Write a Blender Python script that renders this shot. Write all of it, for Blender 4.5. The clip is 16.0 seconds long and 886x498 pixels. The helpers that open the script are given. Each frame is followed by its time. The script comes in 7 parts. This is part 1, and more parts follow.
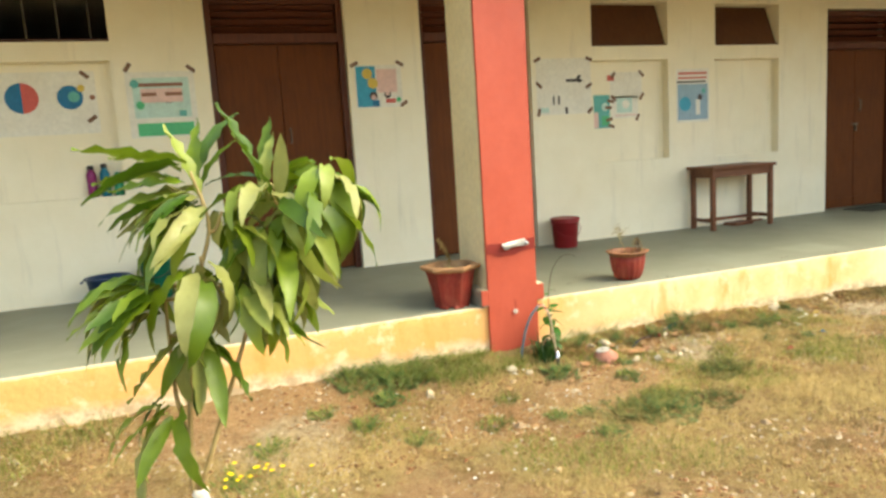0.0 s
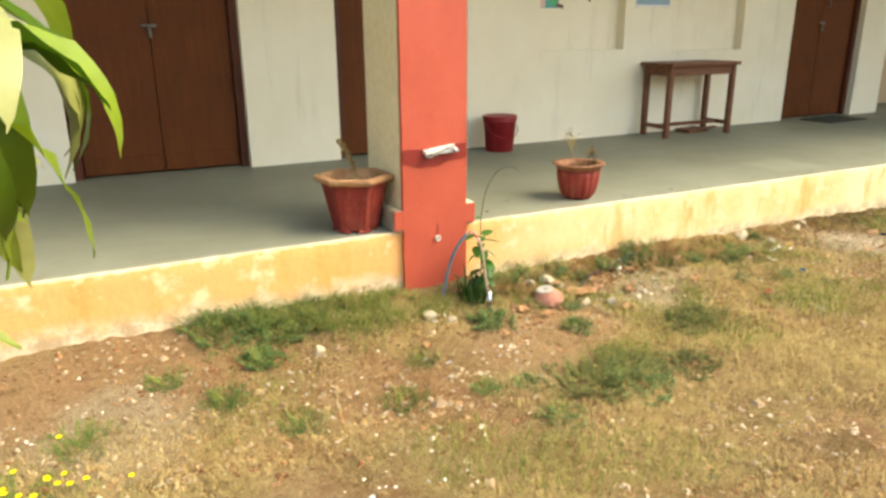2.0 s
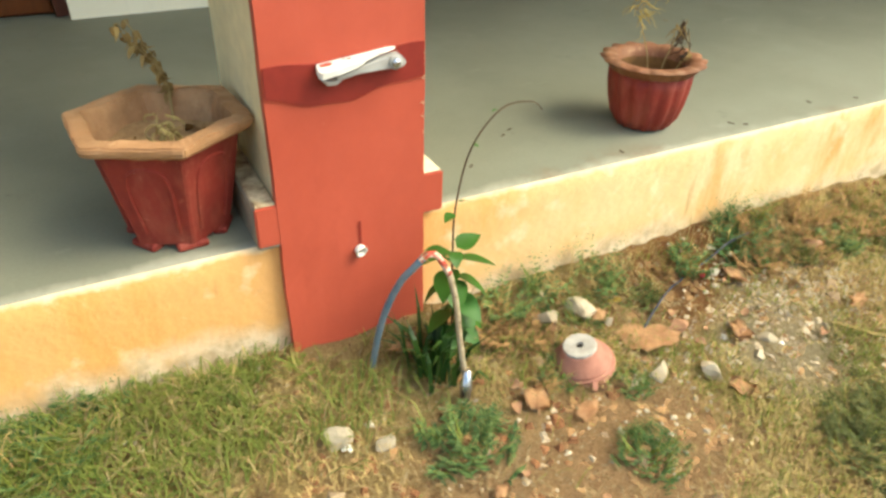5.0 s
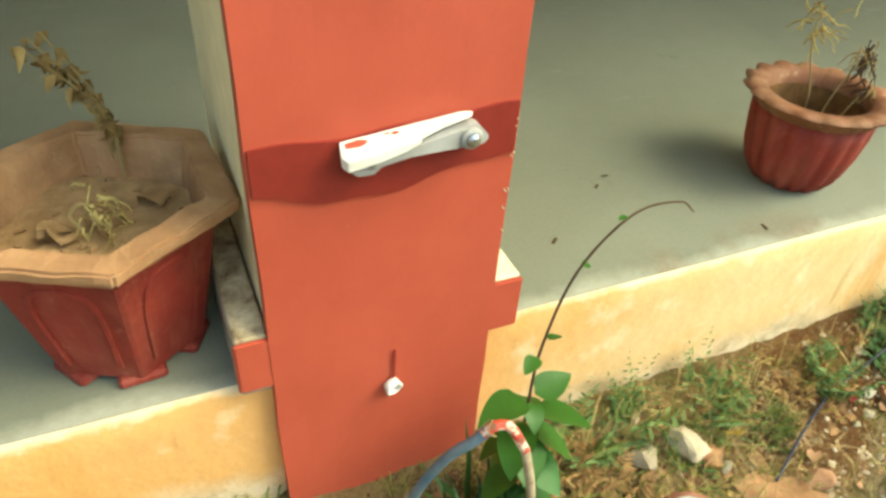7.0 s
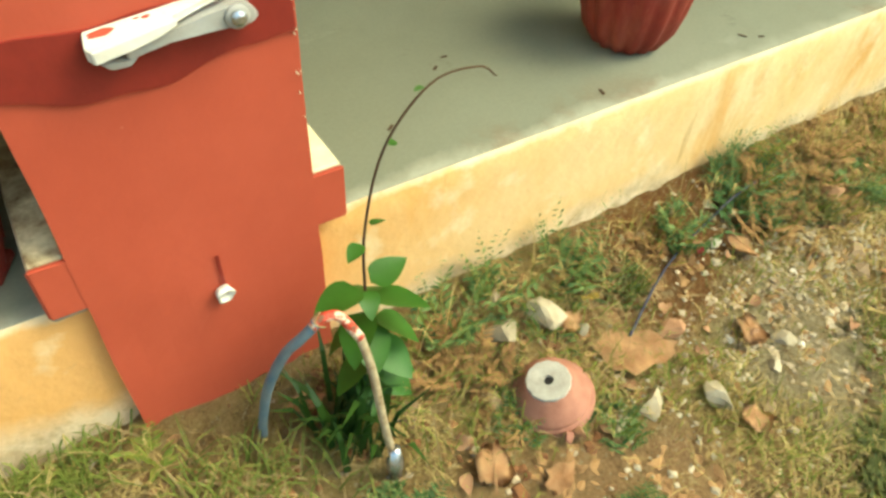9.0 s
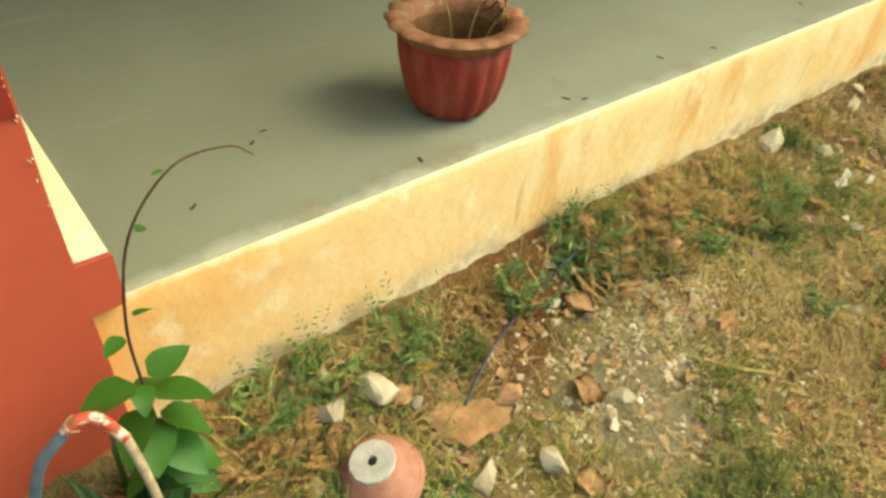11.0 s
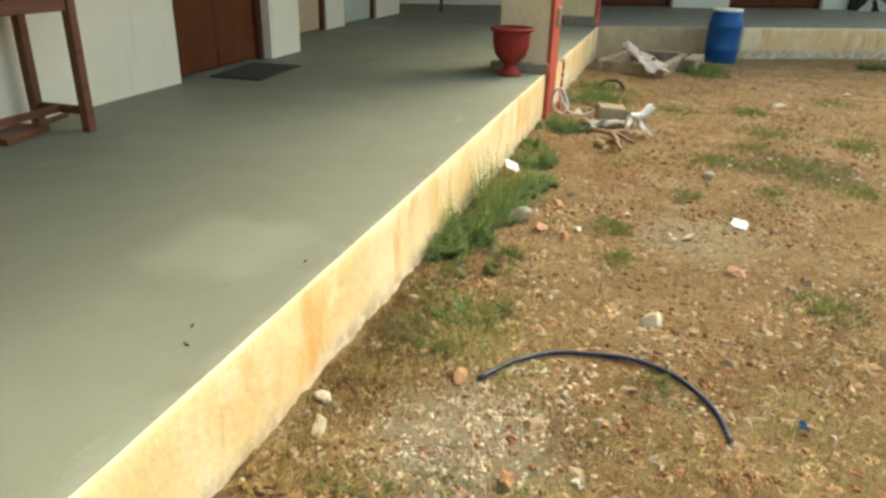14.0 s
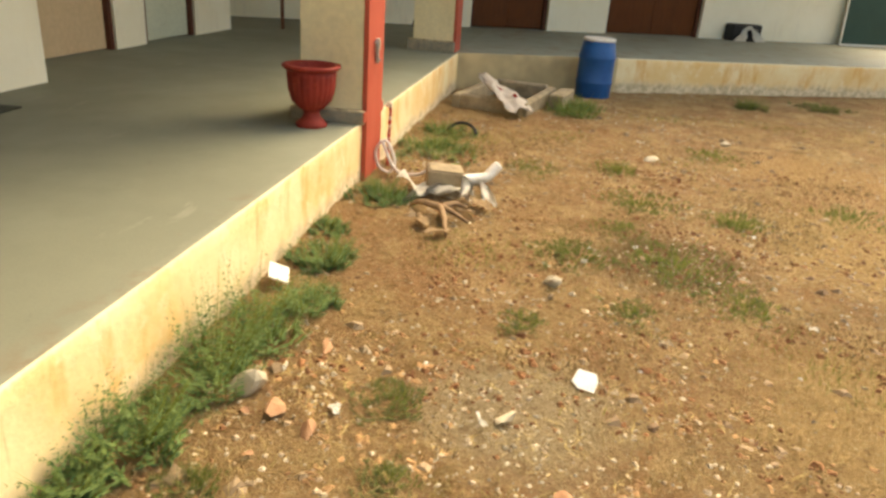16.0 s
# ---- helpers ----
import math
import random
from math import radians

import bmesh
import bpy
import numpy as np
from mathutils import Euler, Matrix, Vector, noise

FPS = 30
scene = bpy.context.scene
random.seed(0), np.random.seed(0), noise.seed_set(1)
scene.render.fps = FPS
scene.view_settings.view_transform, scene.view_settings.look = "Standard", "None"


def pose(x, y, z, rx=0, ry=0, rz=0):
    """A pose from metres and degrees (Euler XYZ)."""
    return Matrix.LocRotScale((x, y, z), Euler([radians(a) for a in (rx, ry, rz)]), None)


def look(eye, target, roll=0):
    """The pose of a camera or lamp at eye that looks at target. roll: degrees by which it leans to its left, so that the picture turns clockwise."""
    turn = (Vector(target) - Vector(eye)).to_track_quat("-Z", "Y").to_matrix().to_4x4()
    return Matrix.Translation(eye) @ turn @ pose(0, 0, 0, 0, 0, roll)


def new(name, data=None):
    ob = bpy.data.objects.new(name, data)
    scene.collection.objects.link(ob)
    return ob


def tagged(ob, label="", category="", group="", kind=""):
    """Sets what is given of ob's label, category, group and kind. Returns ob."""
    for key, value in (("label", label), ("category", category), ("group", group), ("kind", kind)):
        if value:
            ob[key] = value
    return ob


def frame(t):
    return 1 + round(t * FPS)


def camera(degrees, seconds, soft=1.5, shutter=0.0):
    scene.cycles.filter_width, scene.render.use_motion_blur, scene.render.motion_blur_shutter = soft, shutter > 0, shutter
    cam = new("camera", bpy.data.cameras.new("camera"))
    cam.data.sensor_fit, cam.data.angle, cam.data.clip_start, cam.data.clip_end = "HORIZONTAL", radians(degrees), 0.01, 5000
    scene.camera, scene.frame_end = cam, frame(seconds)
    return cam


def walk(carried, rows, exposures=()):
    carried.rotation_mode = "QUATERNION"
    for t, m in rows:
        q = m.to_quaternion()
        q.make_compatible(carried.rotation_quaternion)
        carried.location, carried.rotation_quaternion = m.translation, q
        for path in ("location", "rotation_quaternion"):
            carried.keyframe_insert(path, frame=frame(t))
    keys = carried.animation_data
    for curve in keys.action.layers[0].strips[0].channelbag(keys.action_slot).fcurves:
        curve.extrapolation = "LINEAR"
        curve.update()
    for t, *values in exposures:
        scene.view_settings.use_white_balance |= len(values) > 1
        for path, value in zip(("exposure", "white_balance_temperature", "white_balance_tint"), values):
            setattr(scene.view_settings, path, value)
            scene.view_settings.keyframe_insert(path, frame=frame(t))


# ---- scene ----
EXPOSURE = 0.0
cam = camera(64.2, 16.0, soft=2.8)
PATH = [
    (0, (-1.928, -4.417, 1.499), (-1.253, -2.557, 1.211), -3.7),
    (0.5, (-1.885, -4.202, 1.479), (-1.192, -2.362, 1.113), -2.6),
    (1, (-1.732, -3.934, 1.425), (-1.062, -2.09, 1.04), 0.2),
    (1.5, (-1.552, -3.63, 1.404), (-0.791, -1.859, 0.871), 0.3),
    (2, (-1.423, -3.336, 1.406), (-0.579, -1.623, 0.81), -0.4),
    (2.5, (-1.189, -3.036, 1.371), (-0.405, -1.311, 0.731), -0.2),
    (3, (-0.983, -2.723, 1.319), (-0.162, -1.047, 0.6), 4.4),
    (3.5, (-0.83, -2.35, 1.354), (0.016, -0.799, 0.418), 1.1),
    (4, (-0.601, -2.007, 1.292), (0.271, -0.488, 0.327), 3.9),
    (4.5, (-0.439, -1.72, 1.282), (0.38, -0.23, 0.229), 3.5),
    (5, (-0.33, -1.425, 1.298), (0.455, 0.055, 0.207), 1.5),
    (5.2, (-0.278, -1.34, 1.283), (0.51, 0.133, 0.182), 2.3),
    (7.5, (-0.078, -0.718, 1.249), (0.588, 0.632, -0.068), 5.2),
    (8, (-0.04, -0.743, 1.227), (0.66, 0.495, -0.179), 4.9),
    (8.2, (-0.029, -0.765, 1.217), (0.708, 0.435, -0.204), 5.0),
    (10.3, (0.187, -0.936, 1.217), (1.023, 0.227, -0.178), 2.6),
    (10.5, (0.202, -0.948, 1.222), (1.05, 0.243, -0.143), 2.3),
    (11, (0.273, -0.939, 1.223), (1.284, 0.211, -0.064), 4.6),
    (11.5, (0.399, -0.905, 1.229), (1.686, 0.169, 0.139), 5.2),
    (12, (0.57, -0.866, 1.234), (1.994, 0.163, 0.278), 2.4),
    (12.2, (0.647, -0.895, 1.265), (2.052, 0.185, 0.339), 2.1),
    (12.5, (0.804, -0.929, 1.268), (2.281, 0.075, 0.367), 4.5),
    (13, (1.03, -0.942, 1.273), (2.561, -0.042, 0.353), 3.7),
    (13.2, (1.131, -0.936, 1.264), (2.728, -0.118, 0.381), 3.5),
    (13.5, (1.315, -0.893, 1.28), (3.007, -0.271, 0.414), 3.8),
    (13.6, (1.362, -0.892, 1.294), (3.076, -0.292, 0.454), 2.9),
    (14, (1.544, -0.88, 1.299), (3.299, -0.346, 0.502), 1.5),
    (14.5, (1.875, -0.96, 1.334), (3.681, -0.479, 0.623), 2.5),
    (15, (2.235, -0.982, 1.308), (4.063, -0.63, 0.578), 2.2),
    (15.5, (2.637, -1.02, 1.319), (4.484, -0.797, 0.586), 2.1),
    (16, (3.062, -1.127, 1.338), (4.892, -0.861, 0.575), 4.3),
]
walk(cam, [(t, look(eye, target, roll)) for t, eye, target, roll in PATH], [(s, e + EXPOSURE, k, n) for s, e, k, n in ((0, 1.01, 7250, -2), (1, 1.02, 7250, 0), (2.5, 0.93, 7250, 2), (5, 0.80, 6850, -3), (8, 0.70, 7050, -15), (10.5, 0.54, 7550, -16), (11, 0.50, 7650, -12), (11.5, 0.62, 7200, -18), (12.5, 0.66, 7000, -14), (13, 0.64, 7000, -12), (14, 0.64, 6900, -4), (15, 0.76, 7500, 3), (16, 0.84, 8700, 5))])

# ---- world, sun, exposure ----
world = bpy.data.worlds.new("sky")
scene.world = world
world.use_nodes = True
wn = world.node_tree.nodes
sky = wn.new("ShaderNodeTexSky")
sky.sky_type = 'NISHITA'
sky.sun_disc = False
sky.sun_elevation = radians(52)
sky.sun_rotation = radians(118)
sky.dust_density = 4.0
wn["Background"].inputs["Strength"].default_value = 0.315
world.node_tree.links.new(sky.outputs[0], wn["Background"].inputs["Color"])
sun_data = bpy.data.lights.new("sun", 'SUN')
sun_data.energy = 1.1
sun_data.angle = radians(34)
sun_data.color = (1.0, 0.93, 0.80)
sun = new("sun", sun_data)
sun.matrix_world = look((0, 0, 0), (-0.54, 0.29, -0.79))

# ---- materials ----
def lin(r, g, b):
    return tuple(((v / 255) / 12.92 if v <= 10 else (((v / 255) + 0.055) / 1.055) ** 2.4) for v in (r, g, b)) + (1.0,)


class Nodes:
    """A material's node tree with short calls for the usual nodes."""
    def __init__(self, name, rough=0.7, metal=0.0, spec=0.35):
        self.m = bpy.data.materials.new(name)
        self.m.use_nodes = True
        self.t = self.m.node_tree
        self.b = self.t.nodes["Principled BSDF"]
        self.b.inputs["Roughness"].default_value = rough
        self.b.inputs["Metallic"].default_value = metal
        self.b.inputs["Specular IOR Level"].default_value = spec
        self.pos = self.add("ShaderNodeNewGeometry").outputs["Position"]

    def add(self, kind):
        return self.t.nodes.new(kind)

    def link(self, a, b):
        self.t.links.new(a, b)

    def noise(self, scale, detail=4, rough=0.6, stretch=None, local=False):
        n = self.add("ShaderNodeTexNoise")
        n.inputs["Scale"].default_value = scale
        n.inputs["Detail"].default_value = detail
        n.inputs["Roughness"].default_value = rough
        src = self.add("ShaderNodeTexCoord").outputs["Object"] if local else self.pos
        if stretch:
            mp = self.add("ShaderNodeMapping")
            mp.inputs["Scale"].default_value = stretch
            self.link(src, mp.inputs["Vector"])
            src = mp.outputs[0]
        self.link(src, n.inputs["Vector"])
        return n.outputs["Fac"]

    def ramp(self, fac, a, b, lo=(0, 0, 0, 1), hi=(1, 1, 1, 1)):
        r = self.add("ShaderNodeValToRGB")
        r.color_ramp.elements[0].position, r.color_ramp.elements[1].position = a, b
        r.color_ramp.elements[0].color, r.color_ramp.elements[1].color = lo, hi
        self.link(fac, r.inputs[0])
        return r.outputs[0]

    def mix(self, fac, a, b, how='MIX'):
        n = self.add("ShaderNodeMix")
        n.data_type, n.blend_type = 'RGBA', how
        for s, v in ((n.inputs[0], fac), (n.inputs[6], a), (n.inputs[7], b)):
            if isinstance(v, (float, int, tuple)):
                s.default_value = v
            else:
                self.link(v, s)
        return n.outputs[2]

    def math(self, op, a, b=0.0):
        n = self.add("ShaderNodeMath")
        n.operation = op
        for s, v in ((n.inputs[0], a), (n.inputs[1], b)):
            if isinstance(v, (float, int)):
                s.default_value = v
            else:
                self.link(v, s)
        return n.outputs[0]

    def height(self):
        s = self.add("ShaderNodeSeparateXYZ")
        self.link(self.pos, s.inputs[0])
        return s.outputs

    def bump(self, fac, strength, dist=0.01):
        n = self.add("ShaderNodeBump")
        n.inputs["Strength"].default_value = strength
        n.inputs["Distance"].default_value = dist
        self.link(fac, n.inputs["Height"])
        self.link(n.outputs[0], self.b.inputs["Normal"])

    def colour(self, c):
        if isinstance(c, tuple):
            self.b.inputs["Base Color"].default_value = c
        else:
            self.link(c, self.b.inputs["Base Color"])
        return self.m

    def rand(self, island=False):
        if island:
            return self.add("ShaderNodeNewGeometry").outputs["Random Per Island"]
        return self.add("ShaderNodeObjectInfo").outputs["Random"]


def plain(name, c1, c2, scale=6.0, rough=0.7, bump=0.25, fine=90.0, spec=0.35, metal=0.0, stretch=None, vary=None):
    """Two colours in soft patches, a finer mottling over them and a fine relief."""
    n = Nodes(name, rough, metal, spec)
    c = n.mix(n.ramp(n.noise(scale, 5, 0.62, stretch), 0.32, 0.68), c1, c2)
    c = n.mix(0.35, c, n.ramp(n.noise(fine * 0.6, 3), 0.25, 0.75, (0.55, 0.55, 0.55, 1), (1, 1, 1, 1)), 'MULTIPLY')
    if vary:
        r = n.rand(vary == 'island')
        c = n.mix(0.7, c, n.ramp(r, 0, 1, (0.5, 0.5, 0.5, 1) if vary == 'island' else (0.75, 0.75, 0.75, 1), (1.0, 1.0, 1.0, 1)), 'MULTIPLY')
    n.bump(n.noise(fine, 3), bump, 0.004)
    return n.colour(c)


def leafy(name, dark, light, back, rough=0.5):
    n = Nodes(name, rough, 0, 0.4)
    c = n.mix(n.rand(name != "mango_leaf"), dark, light)
    c = n.mix(n.ramp(n.rand(), 0.55, 0.95), c, back)
    c = n.mix(0.4, c, n.ramp(n.noise(35, 3), 0.3, 0.7, (0.6, 0.6, 0.5, 1), (1, 1, 1, 1)), 'MULTIPLY')
    n.b.inputs["Subsurface Weight"].default_value = 0.0
    tr = n.add("ShaderNodeBsdfTranslucent")
    n.link(c, tr.inputs["Color"])
    mx = n.add("ShaderNodeMixShader")
    mx.inputs[0].default_value = 0.3
    n.link(n.b.outputs[0], mx.inputs[1])
    n.link(tr.outputs[0], mx.inputs[2])
    n.link(mx.outputs[0], n.t.nodes["Material Output"].inputs["Surface"])
    return n.colour(c)


def wall_paint():
    n = Nodes("white_limewash", 0.85, 0, 0.2)
    c = n.mix(n.ramp(n.noise(1.6, 6, 0.65), 0.35, 0.75), lin(234, 225, 200), lin(224, 213, 184))
    streak = n.noise(3.0, 5, 0.6, (3.0, 3.0, 0.35))
    c = n.mix(n.ramp(streak, 0.58, 0.8, (0, 0, 0, 1), (0.35, 0.35, 0.35, 1)), c, lin(176, 168, 150))
    n.bump(n.noise(28, 6), 0.12, 0.006)
    return n.colour(c)


def floor_cement():
    n = Nodes("grey_cement", 0.62, 0, 0.35)
    c = n.mix(n.ramp(n.noise(0.7, 5, 0.55), 0.3, 0.72), lin(118, 119, 101), lin(132, 132, 113))
    c = n.mix(n.ramp(n.noise(1.3, 5, 0.6), 0.46, 0.66, (0, 0, 0, 1), (0.32, 0.32, 0.32, 1)), c, lin(144, 147, 129))
    c = n.mix(n.ramp(n.noise(9, 6, 0.7), 0.60, 0.80, (0, 0, 0, 1), (0.3, 0.3, 0.3, 1)), c, lin(108, 106, 92))
    # paler rectangle near x 3.4, y 0.5, with soft wavering sides
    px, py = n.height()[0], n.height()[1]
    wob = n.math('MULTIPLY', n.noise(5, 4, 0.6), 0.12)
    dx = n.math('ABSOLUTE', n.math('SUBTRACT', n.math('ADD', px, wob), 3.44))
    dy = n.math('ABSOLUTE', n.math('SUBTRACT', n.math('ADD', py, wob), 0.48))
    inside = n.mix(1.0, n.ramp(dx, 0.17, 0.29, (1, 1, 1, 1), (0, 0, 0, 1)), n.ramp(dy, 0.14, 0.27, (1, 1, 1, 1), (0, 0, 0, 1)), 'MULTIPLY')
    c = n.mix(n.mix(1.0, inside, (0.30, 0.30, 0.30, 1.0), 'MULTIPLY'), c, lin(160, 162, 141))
    # paler uneven band along the front edge, fainter at larger x
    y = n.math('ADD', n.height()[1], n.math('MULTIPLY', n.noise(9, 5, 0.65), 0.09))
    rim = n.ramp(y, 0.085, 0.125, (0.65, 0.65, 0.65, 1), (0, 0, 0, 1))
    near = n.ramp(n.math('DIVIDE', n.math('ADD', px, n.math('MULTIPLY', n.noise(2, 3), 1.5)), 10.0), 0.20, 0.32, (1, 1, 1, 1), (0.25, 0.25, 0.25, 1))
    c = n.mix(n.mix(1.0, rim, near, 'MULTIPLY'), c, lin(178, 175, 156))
    smudge = n.mix(1.0, n.ramp(y, 0.09, 0.20, (0.6, 0.6, 0.6, 1), (0, 0, 0, 1)), n.ramp(n.noise(4.2, 5, 0.65), 0.54, 0.64), 'MULTIPLY')
    c = n.mix(smudge, c, lin(124, 104, 80))
    c = n.mix(n.ramp(n.noise(6.5, 7, 0.8), 0.63, 0.70, (0, 0, 0, 1), (0.45, 0.45, 0.45, 1)), c, lin(96, 92, 78))
    c = n.mix(n.ramp(n.noise(3.1, 6, 0.7, (0.7, 2.2, 1)), 0.62, 0.70, (0, 0, 0, 1), (0.35, 0.35, 0.35, 1)), c, lin(156, 157, 140))
    c = n.mix(0.22, c, n.ramp(n.noise(120, 3), 0.3, 0.7, (0.6, 0.6, 0.6, 1), (1, 1, 1, 1)), 'MULTIPLY')
    n.link(n.ramp(n.noise(3.5, 4), 0.3, 0.7, (0.62, 0.62, 0.62, 1), (0.74, 0.74, 0.74, 1)), n.b.inputs["Roughness"])
    n.bump(n.noise(60, 5), 0.12, 0.003)
    return n.colour(c)


def plinth_paint():
    n = Nodes("yellow_ochre_limewash", 0.88, 0, 0.15)
    base = n.ramp(n.noise(2.2, 5, 0.6), 0.36, 0.66)
    c = n.mix(base, lin(226, 192, 134), lin(234, 214, 168))
    xs = n.math('DIVIDE', n.math('ADD', n.math('ADD', n.height()[0], n.math('MULTIPLY', n.noise(1.5, 4), 1.2)), 4.0), 10.0)
    c = n.mix(n.ramp(xs, 0.48, 0.64, (0.85, 0.85, 0.85, 1), (0, 0, 0, 1)), c, lin(222, 164, 96))
    drip = n.noise(3.4, 5, 0.62, (1.7, 1.7, 0.5))
    c = n.mix(n.ramp(drip, 0.54, 0.70, (0, 0, 0, 1), (0.75, 0.75, 0.75, 1)), c, lin(216, 158, 86))
    c = n.mix(n.ramp(n.noise(5.2, 4, 0.6, (2.6, 2.6, 0.3)), 0.66, 0.74, (0, 0, 0, 1), (0.55, 0.55, 0.55, 1)), c, lin(172, 128, 74))
    c = n.mix(n.ramp(n.noise(7, 4, 0.6), 0.56, 0.68, (0, 0, 0, 1), (0.6, 0.6, 0.6, 1)), c, lin(236, 220, 180))
    z = n.math('ADD', n.height()[2], n.math('MULTIPLY', n.noise(6, 4, 0.65), 0.16))
    z = n.math('SUBTRACT', z, n.math('MULTIPLY', n.ramp(n.math('DIVIDE', n.math('ADD', n.height()[0], 4.0), 10.0), 0.38, 0.42, (1, 1, 1, 1), (0, 0, 0, 1)), 0.05))
    c = n.mix(n.ramp(z, 0.12, 0.20, (0.85, 0.85, 0.85, 1), (0, 0, 0, 1)), c, n.mix(n.ramp(n.noise(13, 5, 0.7), 0.42, 0.58), lin(222, 204, 172), lin(176, 158, 128)))
    rim = n.math('ADD', n.height()[2], n.math('MULTIPLY', n.noise(14, 5, 0.7), 0.05))
    c = n.mix(n.ramp(rim, 0.376, 0.392, (0, 0, 0, 1), (0.75, 0.75, 0.75, 1)), c, lin(226, 212, 178))
    c = n.mix(0.14, c, n.ramp(n.noise(48, 5, 0.7), 0.3, 0.6, (0.72, 0.66, 0.56, 1), (1, 1, 1, 1)), 'MULTIPLY')
    c = n.mix(n.ramp(n.noise(34, 5, 0.75), 0.62, 0.72, (0, 0, 0, 1), (0.3, 0.3, 0.3, 1)), c, lin(170, 140, 100))
    n.bump(n.noise(24, 6, 0.65), 0.35, 0.012)
    return n.colour(c)


def soil():
    n = Nodes("dry_ochre_soil", 0.95, 0, 0.1)
    c = n.mix(n.ramp(n.noise(0.8, 6, 0.62), 0.36, 0.66), lin(172, 130, 94), lin(166, 132, 94))
    c = n.mix(n.ramp(n.noise(1.9, 6, 0.65), 0.46, 0.66, (0, 0, 0, 1), (0.8, 0.8, 0.8, 1)), c, lin(186, 152, 108))
    xz = n.math('ADD', n.height()[0], n.math('MULTIPLY', n.noise(1.1, 5, 0.65), 3.0))
    grassy = n.ramp(n.math('DIVIDE', xz, 10.0), 0.40, 0.58, (0.75, 0.75, 0.75, 1), (0, 0, 0, 1))
    c = n.mix(n.mix(1.0, grassy, n.ramp(n.noise(2.4, 6, 0.7), 0.40, 0.56), 'MULTIPLY'), c, lin(184, 160, 104))
    c = n.mix(n.ramp(n.noise(3.1, 6, 0.7), 0.54, 0.68, (0, 0, 0, 1), (0.85, 0.85, 0.85, 1)), c, lin(160, 114, 78))
    c = n.mix(n.ramp(n.noise(5.5, 7, 0.75), 0.54, 0.64, (0, 0, 0, 1), (0.75, 0.75, 0.75, 1)), c, lin(146, 120, 74))
    c = n.mix(n.ramp(n.noise(2.7, 7, 0.72), 0.50, 0.60, (0, 0, 0, 1), (0.7, 0.7, 0.7, 1)), c, lin(198, 164, 120))
    c = n.mix(n.ramp(n.noise(4.3, 8, 0.8), 0.55, 0.62, (0, 0, 0, 1), (0.6, 0.6, 0.6, 1)), c, lin(122, 100, 64))
    # bare and dusty patches of their own tone
    sx, sy = n.height()[0], n.height()[1]
    w1, w2 = n.math('MULTIPLY', n.noise(4, 6, 0.7), 0.5), n.math('MULTIPLY', n.noise(5.5, 6, 0.7), 0.5)
    for x, y, rad, tone in ((3.1, -0.48, 0.34, lin(192, 178, 152)), (1.38, -0.12, 0.22, lin(138, 86, 52)), (1.14, -0.15, 0.22, lin(144, 90, 56)), (7.0, -3.0, 0.9, lin(194, 158, 108)), (5.2, -2.6, 0.8, lin(196, 160, 110)), (8.6, -3.2, 0.8, lin(190, 150, 104)), (0.36, -0.66, 0.42, lin(196, 154, 114)), (0.75, -0.62, 0.30, lin(194, 152, 112)), (1.32, -0.50, 0.26, lin(192, 176, 144)), (-0.40, -0.78, 0.40, lin(182, 134, 96)), (-1.35, -0.22, 0.50, lin(196, 150, 110)), (-1.90, -0.30, 0.40, lin(200, 158, 118)), (-1.50, -0.62, 0.36, lin(206, 184, 152)), (-0.85, -0.30, 0.20, lin(176, 124, 86)), (6.45, -1.8, 0.5, lin(112, 94, 64)), (-1.0, -1.5, 0.35, lin(188, 146, 110)), (5.0, -1.15, 0.4, lin(186, 164, 132)), (4.0, -0.2, 0.3, lin(128, 102, 66))):
        dx = n.math('SUBTRACT', n.math('ADD', sx, w1), x + 0.25)
        dy = n.math('SUBTRACT', n.math('ADD', sy, w2), y + 0.25)
        d = n.math('SQRT', n.math('ADD', n.math('MULTIPLY', dx, dx), n.math('MULTIPLY', dy, dy)))
        c = n.mix(n.ramp(n.math('DIVIDE', d, rad), 0.55, 1.0, (0.75, 0.75, 0.75, 1), (0, 0, 0, 1)), c, tone)
    c = n.mix(n.ramp(n.noise(17, 6, 0.75), 0.54, 0.66, (0, 0, 0, 1), (0.75, 0.75, 0.75, 1)), c, lin(128, 94, 60))
    c = n.mix(n.ramp(n.noise(24, 6, 0.75), 0.57, 0.68, (0, 0, 0, 1), (0.7, 0.7, 0.7, 1)), c, lin(204, 178, 138))
    c = n.mix(n.ramp(n.noise(70, 4, 0.7), 0.58, 0.70, (0, 0, 0, 1), (0.8, 0.8, 0.8, 1)), c, lin(214, 198, 164))
    c = n.mix(0.7, c, n.ramp(n.noise(120, 5, 0.75), 0.32, 0.62, (0.42, 0.39, 0.34, 1), (1, 1, 1, 1)), 'MULTIPLY')
    c = n.mix(1.0, c, (0.955, 1.0, 0.965, 1.0), 'MULTIPLY')
    n.bump(n.noise(38, 8, 0.78), 1.0, 0.06)
    return n.colour(c)


